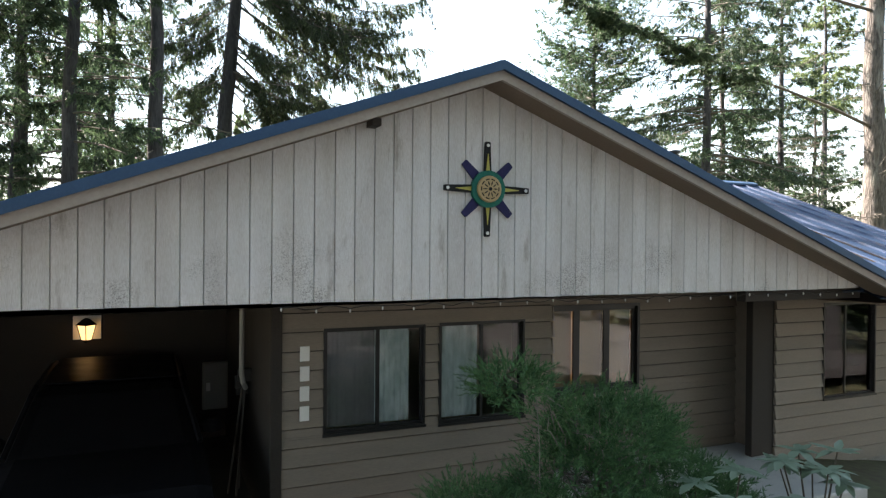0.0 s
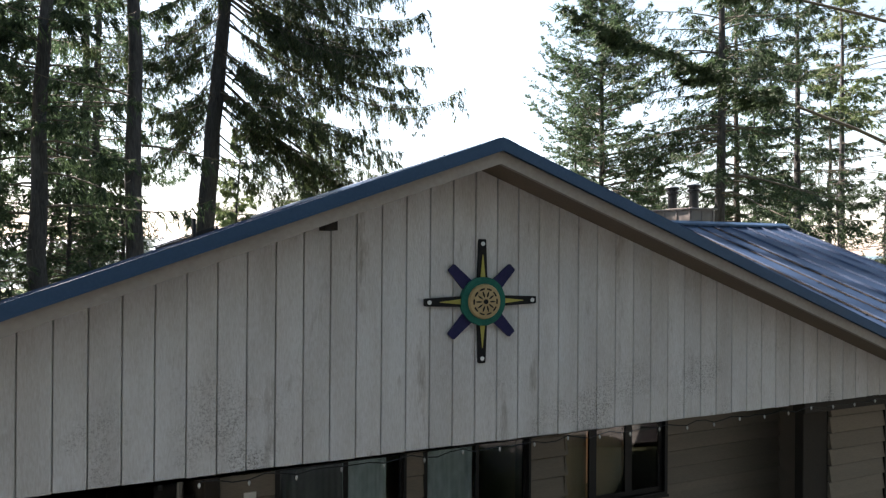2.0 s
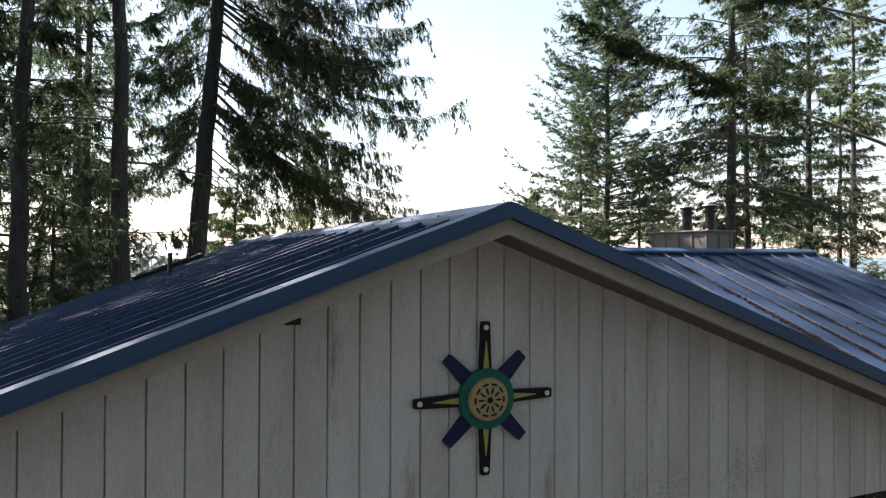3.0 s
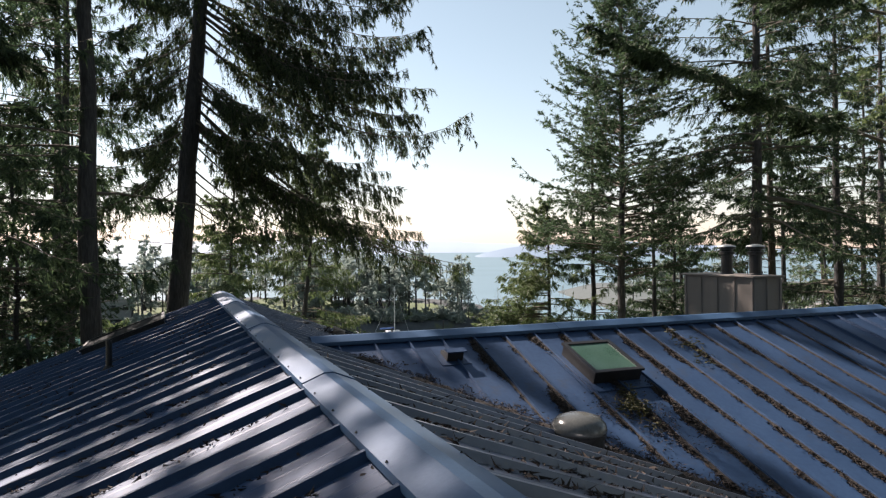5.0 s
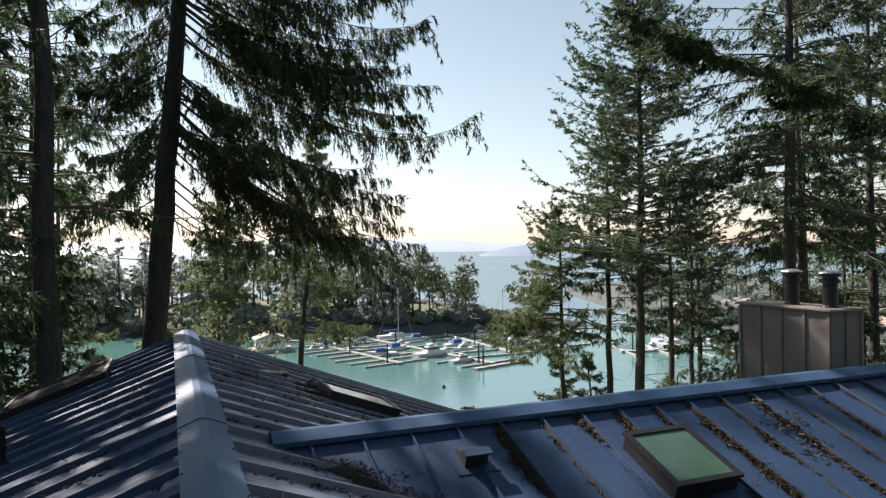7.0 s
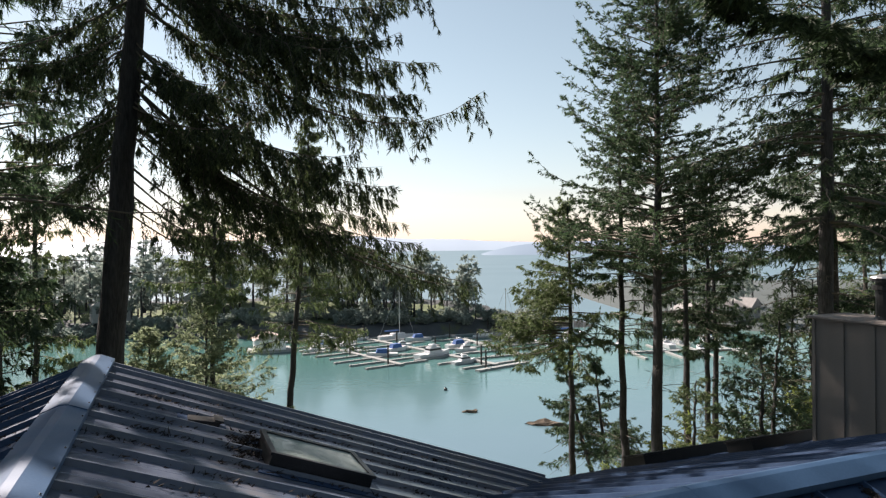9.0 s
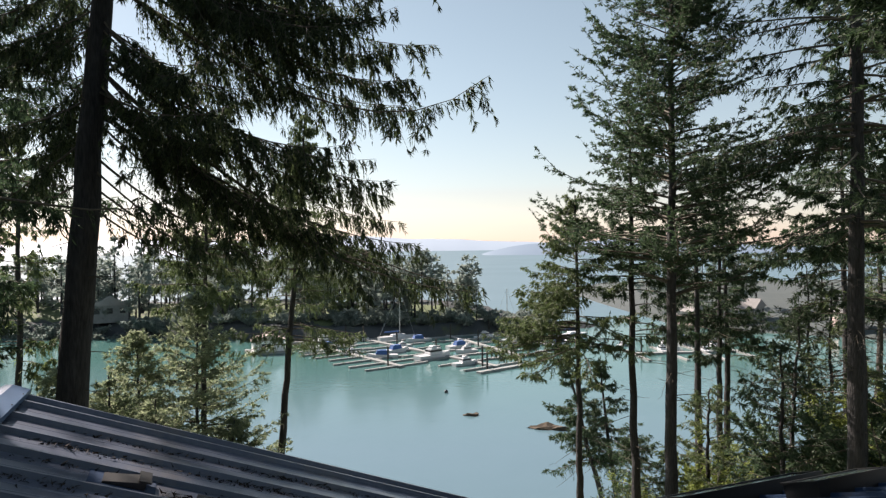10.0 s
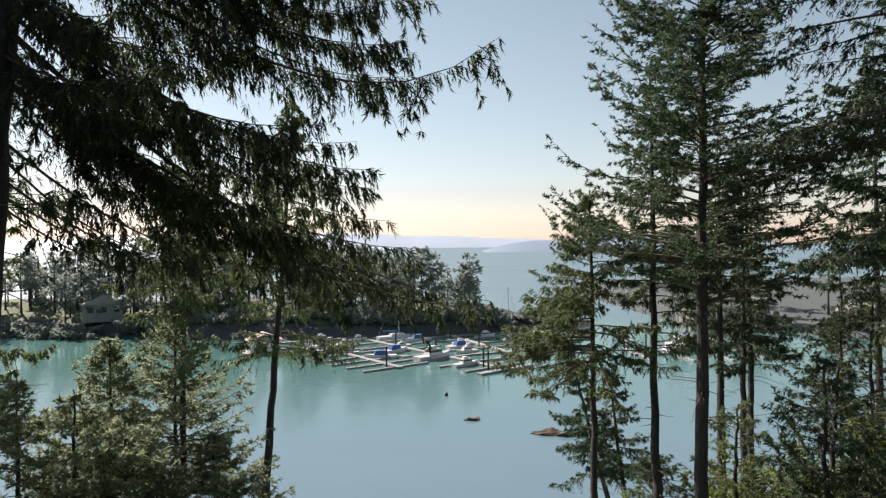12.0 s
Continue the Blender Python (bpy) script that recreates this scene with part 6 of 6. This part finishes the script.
    bm = bmesh.new()
    tube(bm, [(0, 0, 0.0), (lean, 0.02, ln)], 0.014, 6)
    part("handle", bm, mat("worn_tool_handle", (0.05, 0.045, 0.04), (0.09, 0.08, 0.07), 6, 0.6, bump=0.1, vary=0), tool)
    part("blade", boxed(lean - 0.09, lean + 0.07, 0.0, 0.04, ln, ln + 0.16, bevel=0.01), BLACKMETAL, tool)

# ---- the far shore ----
def spit_height(u, v):
    """Land beyond the bay: a wooded spit with a steep dark bank, then a low point."""
    near = 163 + 4 * np.sin(v * 0.05) + np.where(v > 5, (v - 5) * 0.28, 0) + np.where(v < -20, (-20 - v) * 0.03, 0)
    far_ = near + 46 - np.clip((v + 5) * 0.9, 0, 34)
    up = np.clip((u - near) / 5.0, 0, 1) * np.clip((far_ - u) / 6.0, 0, 1)
    crest = 2.8 + 0.5 * np.sin(v * 0.09) - np.clip((v - 14) / 14, 0, 1) * 1.4 + np.clip((u - near - 7) / 20, 0, 1) * 3.2 * np.clip((20 - v) / 20, 0, 1)
    rough = 0.5 * np.sin(u * 0.9 + v * 0.37) * np.sin(v * 0.71)
    end = np.clip((42 - v) / 6, 0, 1)
    return SEA - 1.0 + (crest + 1.0 + rough) * up * end


us, vs_ = np.meshgrid(np.arange(150, 225, 1.5), np.arange(-150, 60, 1.5), indexing="ij")
zz = spit_height(us, vs_)
xy = us[..., None] * FWD + vs_[..., None] * RGT
idx = np.arange(us.size).reshape(us.shape)
quads = np.stack([idx[:-1, :-1], idx[1:, :-1], idx[1:, 1:], idx[:-1, 1:]], -1).reshape(-1, 4)
tagged(part("spit", mesh_of("spit", np.concatenate([xy, zz[..., None]], -1).reshape(-1, 3), quads, True), SAND), "wooded spit with a dark rocky bank", "land", kind="structure")
LAWN = mat("rough_shore_lawn", (0.06, 0.09, 0.04), (0.13, 0.165, 0.07), 0.12, 0.95, bump=0.3, fine=1.5, vary=0)
us, vs_ = np.meshgrid(np.linspace(0, 1, 14), np.arange(-140, 16, 3.0), indexing="ij")
uu = 163 + 4 * np.sin(vs_ * 0.05) + np.where(vs_ < -20, (-20 - vs_) * 0.03, 0) + np.where(vs_ > 5, (vs_ - 5) * 0.28, 0) + 8.0 + 24 * us * np.clip((14 - vs_) / 24, 0.05, 1)
zz = spit_height(uu, vs_) + 0.18 - 0.25 * (np.abs(us - 0.5) > 0.49)
xy = uu[..., None] * FWD + vs_[..., None] * RGT
idx = np.arange(us.size).reshape(us.shape)
quads = np.stack([idx[:-1, :-1], idx[1:, :-1], idx[1:, 1:], idx[:-1, 1:]], -1).reshape(-1, 4)
tagged(part("shore_lawn", mesh_of("shore_lawn", np.concatenate([xy, zz[..., None]], -1).reshape(-1, 3), quads, True), LAWN), "rough green lawn on top of the spit", "lawn", kind="structure")


FARGROUND = mat("far_scrub_ground", (0.045, 0.06, 0.06), (0.075, 0.09, 0.085), 0.3, 0.95, bump=0.3, fine=3, vary=0)


def right_height(u, v):
    near = 175 - (v - 60) * 0.7
    up = np.clip((u - near) / 7.0, 0, 1) * np.clip((v - 52) / 22, 0, 1)
    return SEA - 1 + up * (2.6 + np.clip((u - near - 20) * 0.03, 0, 2.5))


us, vs_ = np.meshgrid(np.arange(90, 320, 4.0), np.arange(52, 240, 4.0), indexing="ij")
zz = right_height(us, vs_) * 1.0 - np.where(vs_ < 56, 3, 0)
xy = us[..., None] * FWD + vs_[..., None] * RGT
idx = np.arange(us.size).reshape(us.shape)
quads = np.stack([idx[:-1, :-1], idx[1:, :-1], idx[1:, 1:], idx[:-1, 1:]], -1).reshape(-1, 4)
tagged(part("far_bank", mesh_of("far_bank", np.concatenate([xy, zz[..., None]], -1).reshape(-1, 3), quads, True), FARGROUND), "low built-up shore across the marina", "land", kind="structure")

# distance haze is put into these pale blues; strength 0, nothing glows
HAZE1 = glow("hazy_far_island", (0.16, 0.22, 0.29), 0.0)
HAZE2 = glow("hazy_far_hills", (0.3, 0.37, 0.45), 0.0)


def ridge(name, label, u, v0, v1, top, seed, material, base=SEA):
    rng = np.random.default_rng(seed)
    n = 120
    v = np.linspace(v0, v1, n)
    k = np.linspace(0, 1, n)
    env = np.sin(np.pi * np.clip(k, 0.0, 1)) ** 0.6
    h = np.zeros(n)
    for fr in (2, 4, 7, 13, 29):
        h += np.sin(k * fr * 3.1 + rng.random() * 6) / fr
    h = base + (top - base) * env * (0.75 + 0.25 * h)
    depth = 0.25 * u
    V = []
    for uu, hh in ((u, np.full(n, base - 2)), (u + depth * 0.4, h), (u + depth, np.full(n, base - 2))):
        V.append(np.concatenate([uu * FWD[None] + v[:, None] * RGT[None], hh[:, None]], 1))
    V = np.concatenate(V)
    F = [(r * n + i, r * n + i + 1, (r + 1) * n + i + 1, (r + 1) * n + i) for r in range(2) for i in range(n - 1)]
    return tagged(part(name, mesh_of(name, V, F, True), material), label, "backdrop", kind="structure")


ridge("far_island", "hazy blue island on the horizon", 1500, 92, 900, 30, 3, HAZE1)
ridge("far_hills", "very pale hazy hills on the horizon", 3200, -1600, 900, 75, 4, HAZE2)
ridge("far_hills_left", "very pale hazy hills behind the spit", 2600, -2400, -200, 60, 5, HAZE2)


def far_tree(label, at, height, spread, seed, leaf=FARLEAF_HAZED, pine=False):
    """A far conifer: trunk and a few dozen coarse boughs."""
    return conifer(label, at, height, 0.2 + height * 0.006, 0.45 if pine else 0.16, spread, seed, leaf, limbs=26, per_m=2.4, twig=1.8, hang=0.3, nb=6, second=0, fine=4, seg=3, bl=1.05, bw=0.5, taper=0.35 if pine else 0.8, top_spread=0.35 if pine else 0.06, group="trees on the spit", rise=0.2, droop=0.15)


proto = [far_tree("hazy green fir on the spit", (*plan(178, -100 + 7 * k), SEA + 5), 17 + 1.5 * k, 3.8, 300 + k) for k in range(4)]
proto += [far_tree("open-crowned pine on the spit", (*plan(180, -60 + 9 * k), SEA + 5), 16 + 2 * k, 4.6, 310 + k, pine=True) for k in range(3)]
rng = np.random.default_rng(77)
for k in range(196):
    v = rng.uniform(-125, -9) if k < 160 else rng.uniform(-30, 9)
    lim = 38 - max(0, (v + 5) * 0.9)
    u = 168.5 + max(0, (v - 5) * 0.3) + rng.uniform(0, max(3, lim))
    z = float(spit_height(np.array(u), np.array(v))) - 0.3
    if z < SEA + 1:
        continue
    src = proto[rng.integers(0, len(proto))]
    s = rng.uniform(0.5, 0.92) if k < 160 else rng.uniform(0.32, 0.6)
    t = copy_thing(src, Matrix.Translation((*plan(u, v), z)) @ pose(0, 0, 0, 0, 0, rng.uniform(0, 360)))
    t.scale = (s, s, s * rng.uniform(0.85, 1.1))
# the two clumps that stand out at the end of the spit
for u, v, s, i in ((172, -6.0, 0.95, 5), (175, -8.0, 0.9, 4), (173, -3.6, 0.8, 6), (175, 3.6, 0.72, 5), (177, 6.0, 0.76, 6), (176, 4.8, 0.66, 4), (176, 0.5, 0.5, 5)):
    z = float(spit_height(np.array(u), np.array(v))) - 0.3
    t = copy_thing(proto[i], Matrix.Translation((*plan(u, v), z)) @ pose(0, 0, 0, 0, 0, 70 * i + v * 31))
    t.scale = (s, s, s)
for k in range(64):
    v = rng.uniform(-110, 30)
    u = 167 + max(0, (v - 5) * 0.29) + rng.uniform(0, 5)
    bx, by = plan(u, v)
    z = float(spit_height(np.array(u), np.array(v)))
    if k < 3:
        sh = bush("scrub on the spit, grey-green with painted haze", (bx, by, z), 3.0, 3.0, 330 + k, FARLEAF_HAZED, stems=18, per_m=4, twig=1.2, nb=7, bl=0.7, bw=0.4, group="scrub on the spit")
        shrubs = [sh] if k == 0 else shrubs + [sh]
    else:
        copy_thing(shrubs[k % 3], Matrix.Translation((bx, by, z)) @ pose(0, 0, 0, 0, 0, 50 * k)).scale = (1, 1, rng.uniform(0.6, 1.1))
for k in range(60):
    v = rng.uniform(58, 190)
    u = 175 - (v - 60) * 0.7 + rng.uniform(5, 50)
    z = float(right_height(np.array(u), np.array(v))) - 0.3
    t = copy_thing(proto[k % 7], Matrix.Translation((*plan(u, v), z)) @ pose(0, 0, 0, 0, 0, 40 * k))
    t.scale = (0.9, 0.9, 0.8)


def far_house(label, u, v, z, w, d, h, turn, wall, roof):
    ob = thing("far_house", label, "house", (*plan(u, v), z), "houses across the bay")
    ob.rotation_euler = (0, 0, radians(turn))
    part("wall", boxed(-w / 2, w / 2, -d / 2, d / 2, -1.0, h), wall, ob)
    bm = bmesh.new()
    prism(bm, [(-w / 2 - 0.5, h + 0.01), (w / 2 + 0.5, h + 0.01), (0, h + w * 0.28)], -d / 2 - 0.5, d / 2 + 0.5)
    part("roof", bm, roof, ob)
    for k in range(3):
        part("window", boxed(-w / 2 + (k + 0.3) * w / 3, -w / 2 + (k + 0.75) * w / 3, -d / 2 - 0.06, -d / 2 - 0.01, h * 0.4, h * 0.8), BOATDARK, ob)
    return ob


GREYROOF = mat("grey_shingle_roof", (0.22, 0.21, 0.2), (0.3, 0.29, 0.28), 1, 0.9, bump=0, vary=0.1)
PINKWALL = mat("pale_rose_wall", (0.45, 0.36, 0.33), (0.52, 0.42, 0.38), 1, 0.9, bump=0, vary=0.15)
far_house("pale grey house among the trees of the spit", 178, -88, SEA + 4, 9, 8, 3.4, 10, DOCKWOOD, GREYROOF)
far_house("grey house on the spit", 180, -64, SEA + 5, 9, 8, 4.0, -15, DOCKWOOD, GREYROOF)
for k, (v, w) in enumerate([(66, 7), (80, 8), (95, 8), (110, 7), (74, 6), (128, 8)]):
    u = 175 - (v - 60) * 0.7 + 12 + 9 * (k % 2)
    far_house("rose and grey shore house beyond the marina", u, v, float(right_height(np.array(u), np.array(v))), w, 6, 3.2, 25 * k, (PINKWALL, DOCKWOOD, PINKWALL)[k % 3], GREYROOF)

# rocks in the bay
for nm, (x, y), L, W, H in (("low brown islet of rock awash", (42.6, 72.4), 2.5, 0.9, 0.5), ("small brown rock awash", (36.6, 82.0), 1.1, 0.6, 0.45)):
    bm = bmesh.new()
    bmesh.ops.create_icosphere(bm, subdivisions=3, radius=1)
    for v in bm.verts:
        n = noise.noise(v.co * 1.7 + Vector((x, y, 0))) + 0.6 * noise.noise(v.co * 4.1 + Vector((y, x, 0)))
        v.co = Vector((v.co.x * L * (1 + 0.35 * n), v.co.y * W * (1 + 0.3 * n), v.co.z * H * (0.8 + 0.9 * n)))
    bmesh.ops.rotate(bm, verts=bm.verts, cent=(0, 0, 0), matrix=Matrix.Rotation(-YAW - 0.2, 3, "Z"))
    ob = tagged(part("sea_rock", bm, mat("brown_weedy_rock", (0.04, 0.03, 0.02), (0.12, 0.09, 0.06), 2, 0.9, bump=0.5, vary=0)), nm, "rock")
    ob.location = (x, y, SEA - 0.05)
bm = bmesh.new()
lathe(bm, [(0.05, -0.3), (0.28, 0.0), (0.26, 0.3), (0.05, 0.5)], 12)
tagged(part("buoy", bm, BOATDARK), "small dark mooring buoy", "buoy").location = (38.6, 95.5, SEA)


# ---- marina ----
def float_dock(label, a, b, w, parent_fingers):
    """A floating pier from a to b with finger floats: (distance along, side, length)."""
    a, b = Vector((*a, SEA)), Vector((*b, SEA))
    d = (b - a)
    L = d.length
    ob = thing("dock", label, "dock", tuple(a), "floating docks")
    ob.rotation_euler = (0, 0, math.atan2(d.y, d.x))
    part("pier_deck", boxed(0, L, -w * 0.36, w * 0.36, -0.1, 0.36, bevel=0.03), DOCKWOOD, ob)
    for s, side, fl, skew in parent_fingers:
        f = part("finger_float", boxed(-0.3, 0.3, w * 0.36 + 0.02 if side > 0 else -w * 0.36 - fl, w * 0.36 + fl if side > 0 else -w * 0.36 - 0.02, -0.1, 0.32, bevel=0.03), DOCKWOOD, ob)
        f.location = (s, 0, 0)
        f.rotation_euler = (0, 0, skew)
    for s in np.arange(3, L, 14.0):
        bm = bmesh.new()
        lathe(bm, [(0.16, -1.0), (0.16, 3.4), (0.02, 3.6)], 8, (float(s), w / 2 + 0.2, 0))
        part("piling", bm, DARKWOOD, ob)
    return ob


def fingers(L, step, lens, start=1.0):
    out, s, k = [], start, 0
    while s < L:
        for side in (1, -1):
            if lens[0 if side > 0 else 1]:
                out.append((s, side, lens[0 if side > 0 else 1] * (0.9 + 0.2 * ((k * 7) % 3) / 2), 0.0))
        s += step
        k += 1
    return out


float_dock("weathered floating pier with finger floats", (39.2, 118.0), (29.3, 153.0), 1.6, fingers(36, 4.4, (7.2, 6.6)))
float_dock("weathered floating pier with moored boats", (54.7, 110.6), (42.0, 157.0), 1.7, fingers(48, 6.4, (7.0, 6.5)))
float_dock("weathered floating pier by the point", (64.0, 118.0), (62.0, 160.0), 1.7, fingers(42, 6.4, (7.0, 7.0)))
float_dock("weathered floating pier farther along", (77.0, 122.0), (74.0, 158.0), 1.7, fingers(36, 8.0, (8.0, 8.0)))
float_dock("long weathered float at the marina's edge", (49.1, 106.8), (61.0, 110.6), 1.6, [])
float_dock("long walkway float along the shore", (22.0, 157.0), (84.0, 160.0), 1.8, [])
float_dock("walkway float of the farther marina", (84.0, 112.0), (112.0, 104.0), 1.8, fingers(28, 7.0, (8.0, 8.0)))


def motor_boat(label, at, turn, L=7.5, canvas=False):
    ob = thing("motor_boat", label, "boat", at, "moored boats")
    ob.rotation_euler = (0, 0, turn)
    W = L * 0.3
    bm = bmesh.new()
    rows = []
    for k in range(9):
        t = k / 8
        half = W / 2 * (1 - max(0, (t - 0.45) / 0.55) ** 2.2)
        sheer = L * (0.11 + 0.05 * t * t)
        x = (t - 0.5) * L
        rows.append([bm.verts.new((x * (1 + 0.04 * (t > 0.9)), sy * half * f, z)) for sy, f, z in ((-1, 1, sheer), (-1, 0.8, 0.05), (0, 0.3, -0.25), (1, 0.8, 0.05), (1, 1, sheer))])
    for a, b in zip(rows, rows[1:]):
        for i in range(4):
            bm.faces.new((a[i], a[i + 1], b[i + 1], b[i]))
        bm.faces.new((a[4], a[0], b[0], b[4]))
    bm.faces.new(rows[0])
    bmesh.ops.remove_doubles(bm, verts=bm.verts, dist=0.01)
    part("hull", bm, HULL, ob)
    h0 = L * 0.12
    bm = bmesh.new()
    vs = box(bm, -L * 0.2, L * 0.22, -W * 0.36, W * 0.36, h0, h0 + L * 0.14)
    for v in vs:
        if v.co.z > h0 + 0.1:
            v.co.x *= 0.72
            v.co.y *= 0.85
    part("cabin", bm, BOATBLUE if canvas else HULL, ob, "blue canvas cover" if canvas else "")
    if not canvas:
        part("windscreen", boxed(-L * 0.175, L * 0.178, -W * 0.345, W * 0.345, h0 + L * 0.055, h0 + L * 0.105), BOATDARK, ob)
        part("flybridge", boxed(-L * 0.1, L * 0.06, -W * 0.24, W * 0.24, h0 + L * 0.142, h0 + L * 0.2, bevel=0.05), HULL, ob)
    return ob


def sail_boat(label, at, turn, L=9.5):
    ob = thing("sailing_boat", label, "boat", at, "moored sailing boats")
    ob.rotation_euler = (0, 0, turn)
    W = L * 0.27
    bm = bmesh.new()
    rows = []
    for k in range(9):
        t = k / 8
        half = W / 2 * max(0.02, math.sin(math.pi * (0.16 + 0.84 * t)) ** 0.7)
        x = (t - 0.5) * L
        rows.append([bm.verts.new((x, sy * half * f, z)) for sy, f, z in ((-1, 1, 0.95), (-1, 0.8, 0.05), (0, 0.2, -0.3), (1, 0.8, 0.05), (1, 1, 0.95))])
    for a, b in zip(rows, rows[1:]):
        for i in range(4):
            bm.faces.new((a[i], a[i + 1], b[i + 1], b[i]))
        bm.faces.new((a[4], a[0], b[0], b[4]))
    bm.faces.new(rows[0])
    part("hull", bm, HULL, ob)
    part("coach_roof", boxed(-L * 0.15, L * 0.2, -W * 0.27, W * 0.27, 0.96, 1.4, bevel=0.08), HULL, ob)
    bm = bmesh.new()
    lathe(bm, [(0.11, 0.9), (0.09, L * 1.25), (0.03, L * 1.26)], 8, (L * 0.08, 0, 0))
    part("mast", bm, GALV, ob)
    bm = bmesh.new()
    tube(bm, [(L * 0.06, 0, 2.0), (-L * 0.34, 0, 2.05)], 0.16, 8)
    part("boom", bm, BOATBLUE, ob)
    bm = bmesh.new()
    tube(bm, [(L * 0.49, 0, 1.0), (L * 0.09, 0, L * 1.24)], 0.03, 4)
    tube(bm, [(-L * 0.49, 0, 1.0), (L * 0.07, 0, L * 1.24)], 0.03, 4)
    part("stay", bm, GALV, ob)
    return ob


mb = motor_boat("white motor cruiser moored at a finger float", (47.8, 124.5, SEA), 0.3, 8.0)
mb2 = motor_boat("small white boat under a blue canvas cover", (39.0, 129.5, SEA), 2.9, 6.0, True)
sb = sail_boat("white sailing boat with a bare mast", (49.5, 152.5, SEA), 0.2, 9.5)
for x, y, a in ((50.5, 115.5, 0.25), (56.5, 128.5, 3.3), (58.2, 159.5, 0.2), (70.0, 133.0, 3.3), (69.0, 146.0, 0.2), (34.8, 137.0, 3.2), (36.5, 148.0, 0.2), (28.0, 141.5, 3.3), (60.0, 140.0, 0.2), (83.0, 132.0, 0.2), (82.5, 146.0, 3.3), (47.0, 141.0, 3.3), (68.0, 155.0, 0.2), (92.0, 112.0, 1.2), (100.0, 109.0, 1.2), (106.0, 113.0, 1.2), (90.0, 122.0, 0.4), (72.0, 139.0, 0.2), (84.0, 161.5, 0.1), (76.5, 162.5, 3.2), (41.0, 154.0, 0.2), (33.0, 156.0, 0.3), (66.0, 162.0, 0.1)):
    copy_thing(mb, pose(x, y, SEA, 0, 0, math.degrees(a))).scale = [0.48 + 0.27 * ((x * 7.3) % 1)] * 3
for x, y, a in ((43.5, 135.0, 0.3), (53.0, 147.5, 3.2), (78.0, 128.0, 0.2), (31.5, 146.0, 3.3), (57.5, 134.5, 0.2)):
    copy_thing(mb2, pose(x, y, SEA, 0, 0, math.degrees(a)))
for x, y, a, s in ((71.0, 163.5, 0.1, 1.1), (77.0, 165.0, 3.2, 0.95), (79.5, 156.0, 0.2, 0.9), (97.0, 116.0, 1.2, 1.0), (103.0, 120.0, 1.2, 1.1), (88.0, 138.0, 0.2, 1.0), (110.0, 117.0, 1.3, 0.9)):
    copy_thing(sb, pose(x, y, SEA, 0, 0, math.degrees(a))).scale = (s, s, s)
boathouse = thing("boathouse", "white and tan floating boathouse with a low roof", "boathouse", (19.6, 147.0, SEA))
part("raft", boxed(-4.5, 4.5, -3.2, 3.2, -0.2, 0.4), DOCKWOOD, boathouse)
part("wall", boxed(-3.2, 3.0, -2.2, 2.2, 0.41, 2.6), WHITE, boathouse)
bm = bmesh.new()
prism(bm, [(-3.7, 2.61), (3.5, 2.61), (-0.1, 4.0)], -2.6, 2.6)
part("roof", bm, PINKWALL, boathouse)
part("window", boxed(-1.6, 0.2, -2.25, -2.205, 1.1, 2.0), BOATDARK, boathouse)


# ---- rhododendron before the porch ----
def rhododendron(label, at, seed, heads=11):
    rng = np.random.default_rng(seed)
    ob = thing("rhododendron", label, "shrub", at)
    tops = []
    for k in range(heads):
        a = 2 * math.pi * k / heads + rng.uniform(-0.3, 0.3)
        r = rng.uniform(0.1, 0.62)
        h = rng.uniform(0.8, 1.38)
        p = Vector((r * math.cos(a), r * math.sin(a), h))
        bm = bmesh.new()
        tube(bm, [(0, 0, 0), (p.x * 0.45, p.y * 0.45, h * 0.5), tuple(p)], [0.014, 0.011, 0.007], 5)
        part("stem", bm, TWIG, ob)
        tops.append(p)
    for p in tops:
        for j in range(9):
            a = 2 * math.pi * j / 9 + rng.uniform(-0.2, 0.2)
            L, W = rng.uniform(0.16, 0.27), rng.uniform(0.07, 0.1)
            bm = bmesh.new()
            rows = []
            drop = rng.uniform(-0.25, 0.4)
            for t, w in ((0, 0.12), (0.25, 0.8), (0.55, 1.0), (0.85, 0.55), (1, 0.06)):
                x, z = L * t, 0.02 - drop * L * t * t
                rows.append([bm.verts.new((x, -w * W / 2, z + 0.008 * w)), bm.verts.new((x, 0, z)), bm.verts.new((x, w * W / 2, z + 0.008 * w))])
            for q, s in zip(rows, rows[1:]):
                bm.faces.new((q[0], q[1], s[1], s[0]))
                bm.faces.new((q[1], q[2], s[2], s[1]))
            bmesh.ops.rotate(bm, verts=bm.verts, cent=(0, 0, 0), matrix=Matrix.Rotation(a, 3, "Z"))
            bmesh.ops.translate(bm, verts=bm.verts, vec=p)
            part("leaf", bm, RHODO, ob, smooth=True)
    return ob


rhododendron("rhododendron with long pale green leaves in whorls", (2.72, -1.5, -0.15), 3, 8)
rhododendron("low rhododendron with dark green leaves", (1.42, -1.6, -0.3), 4, 6)
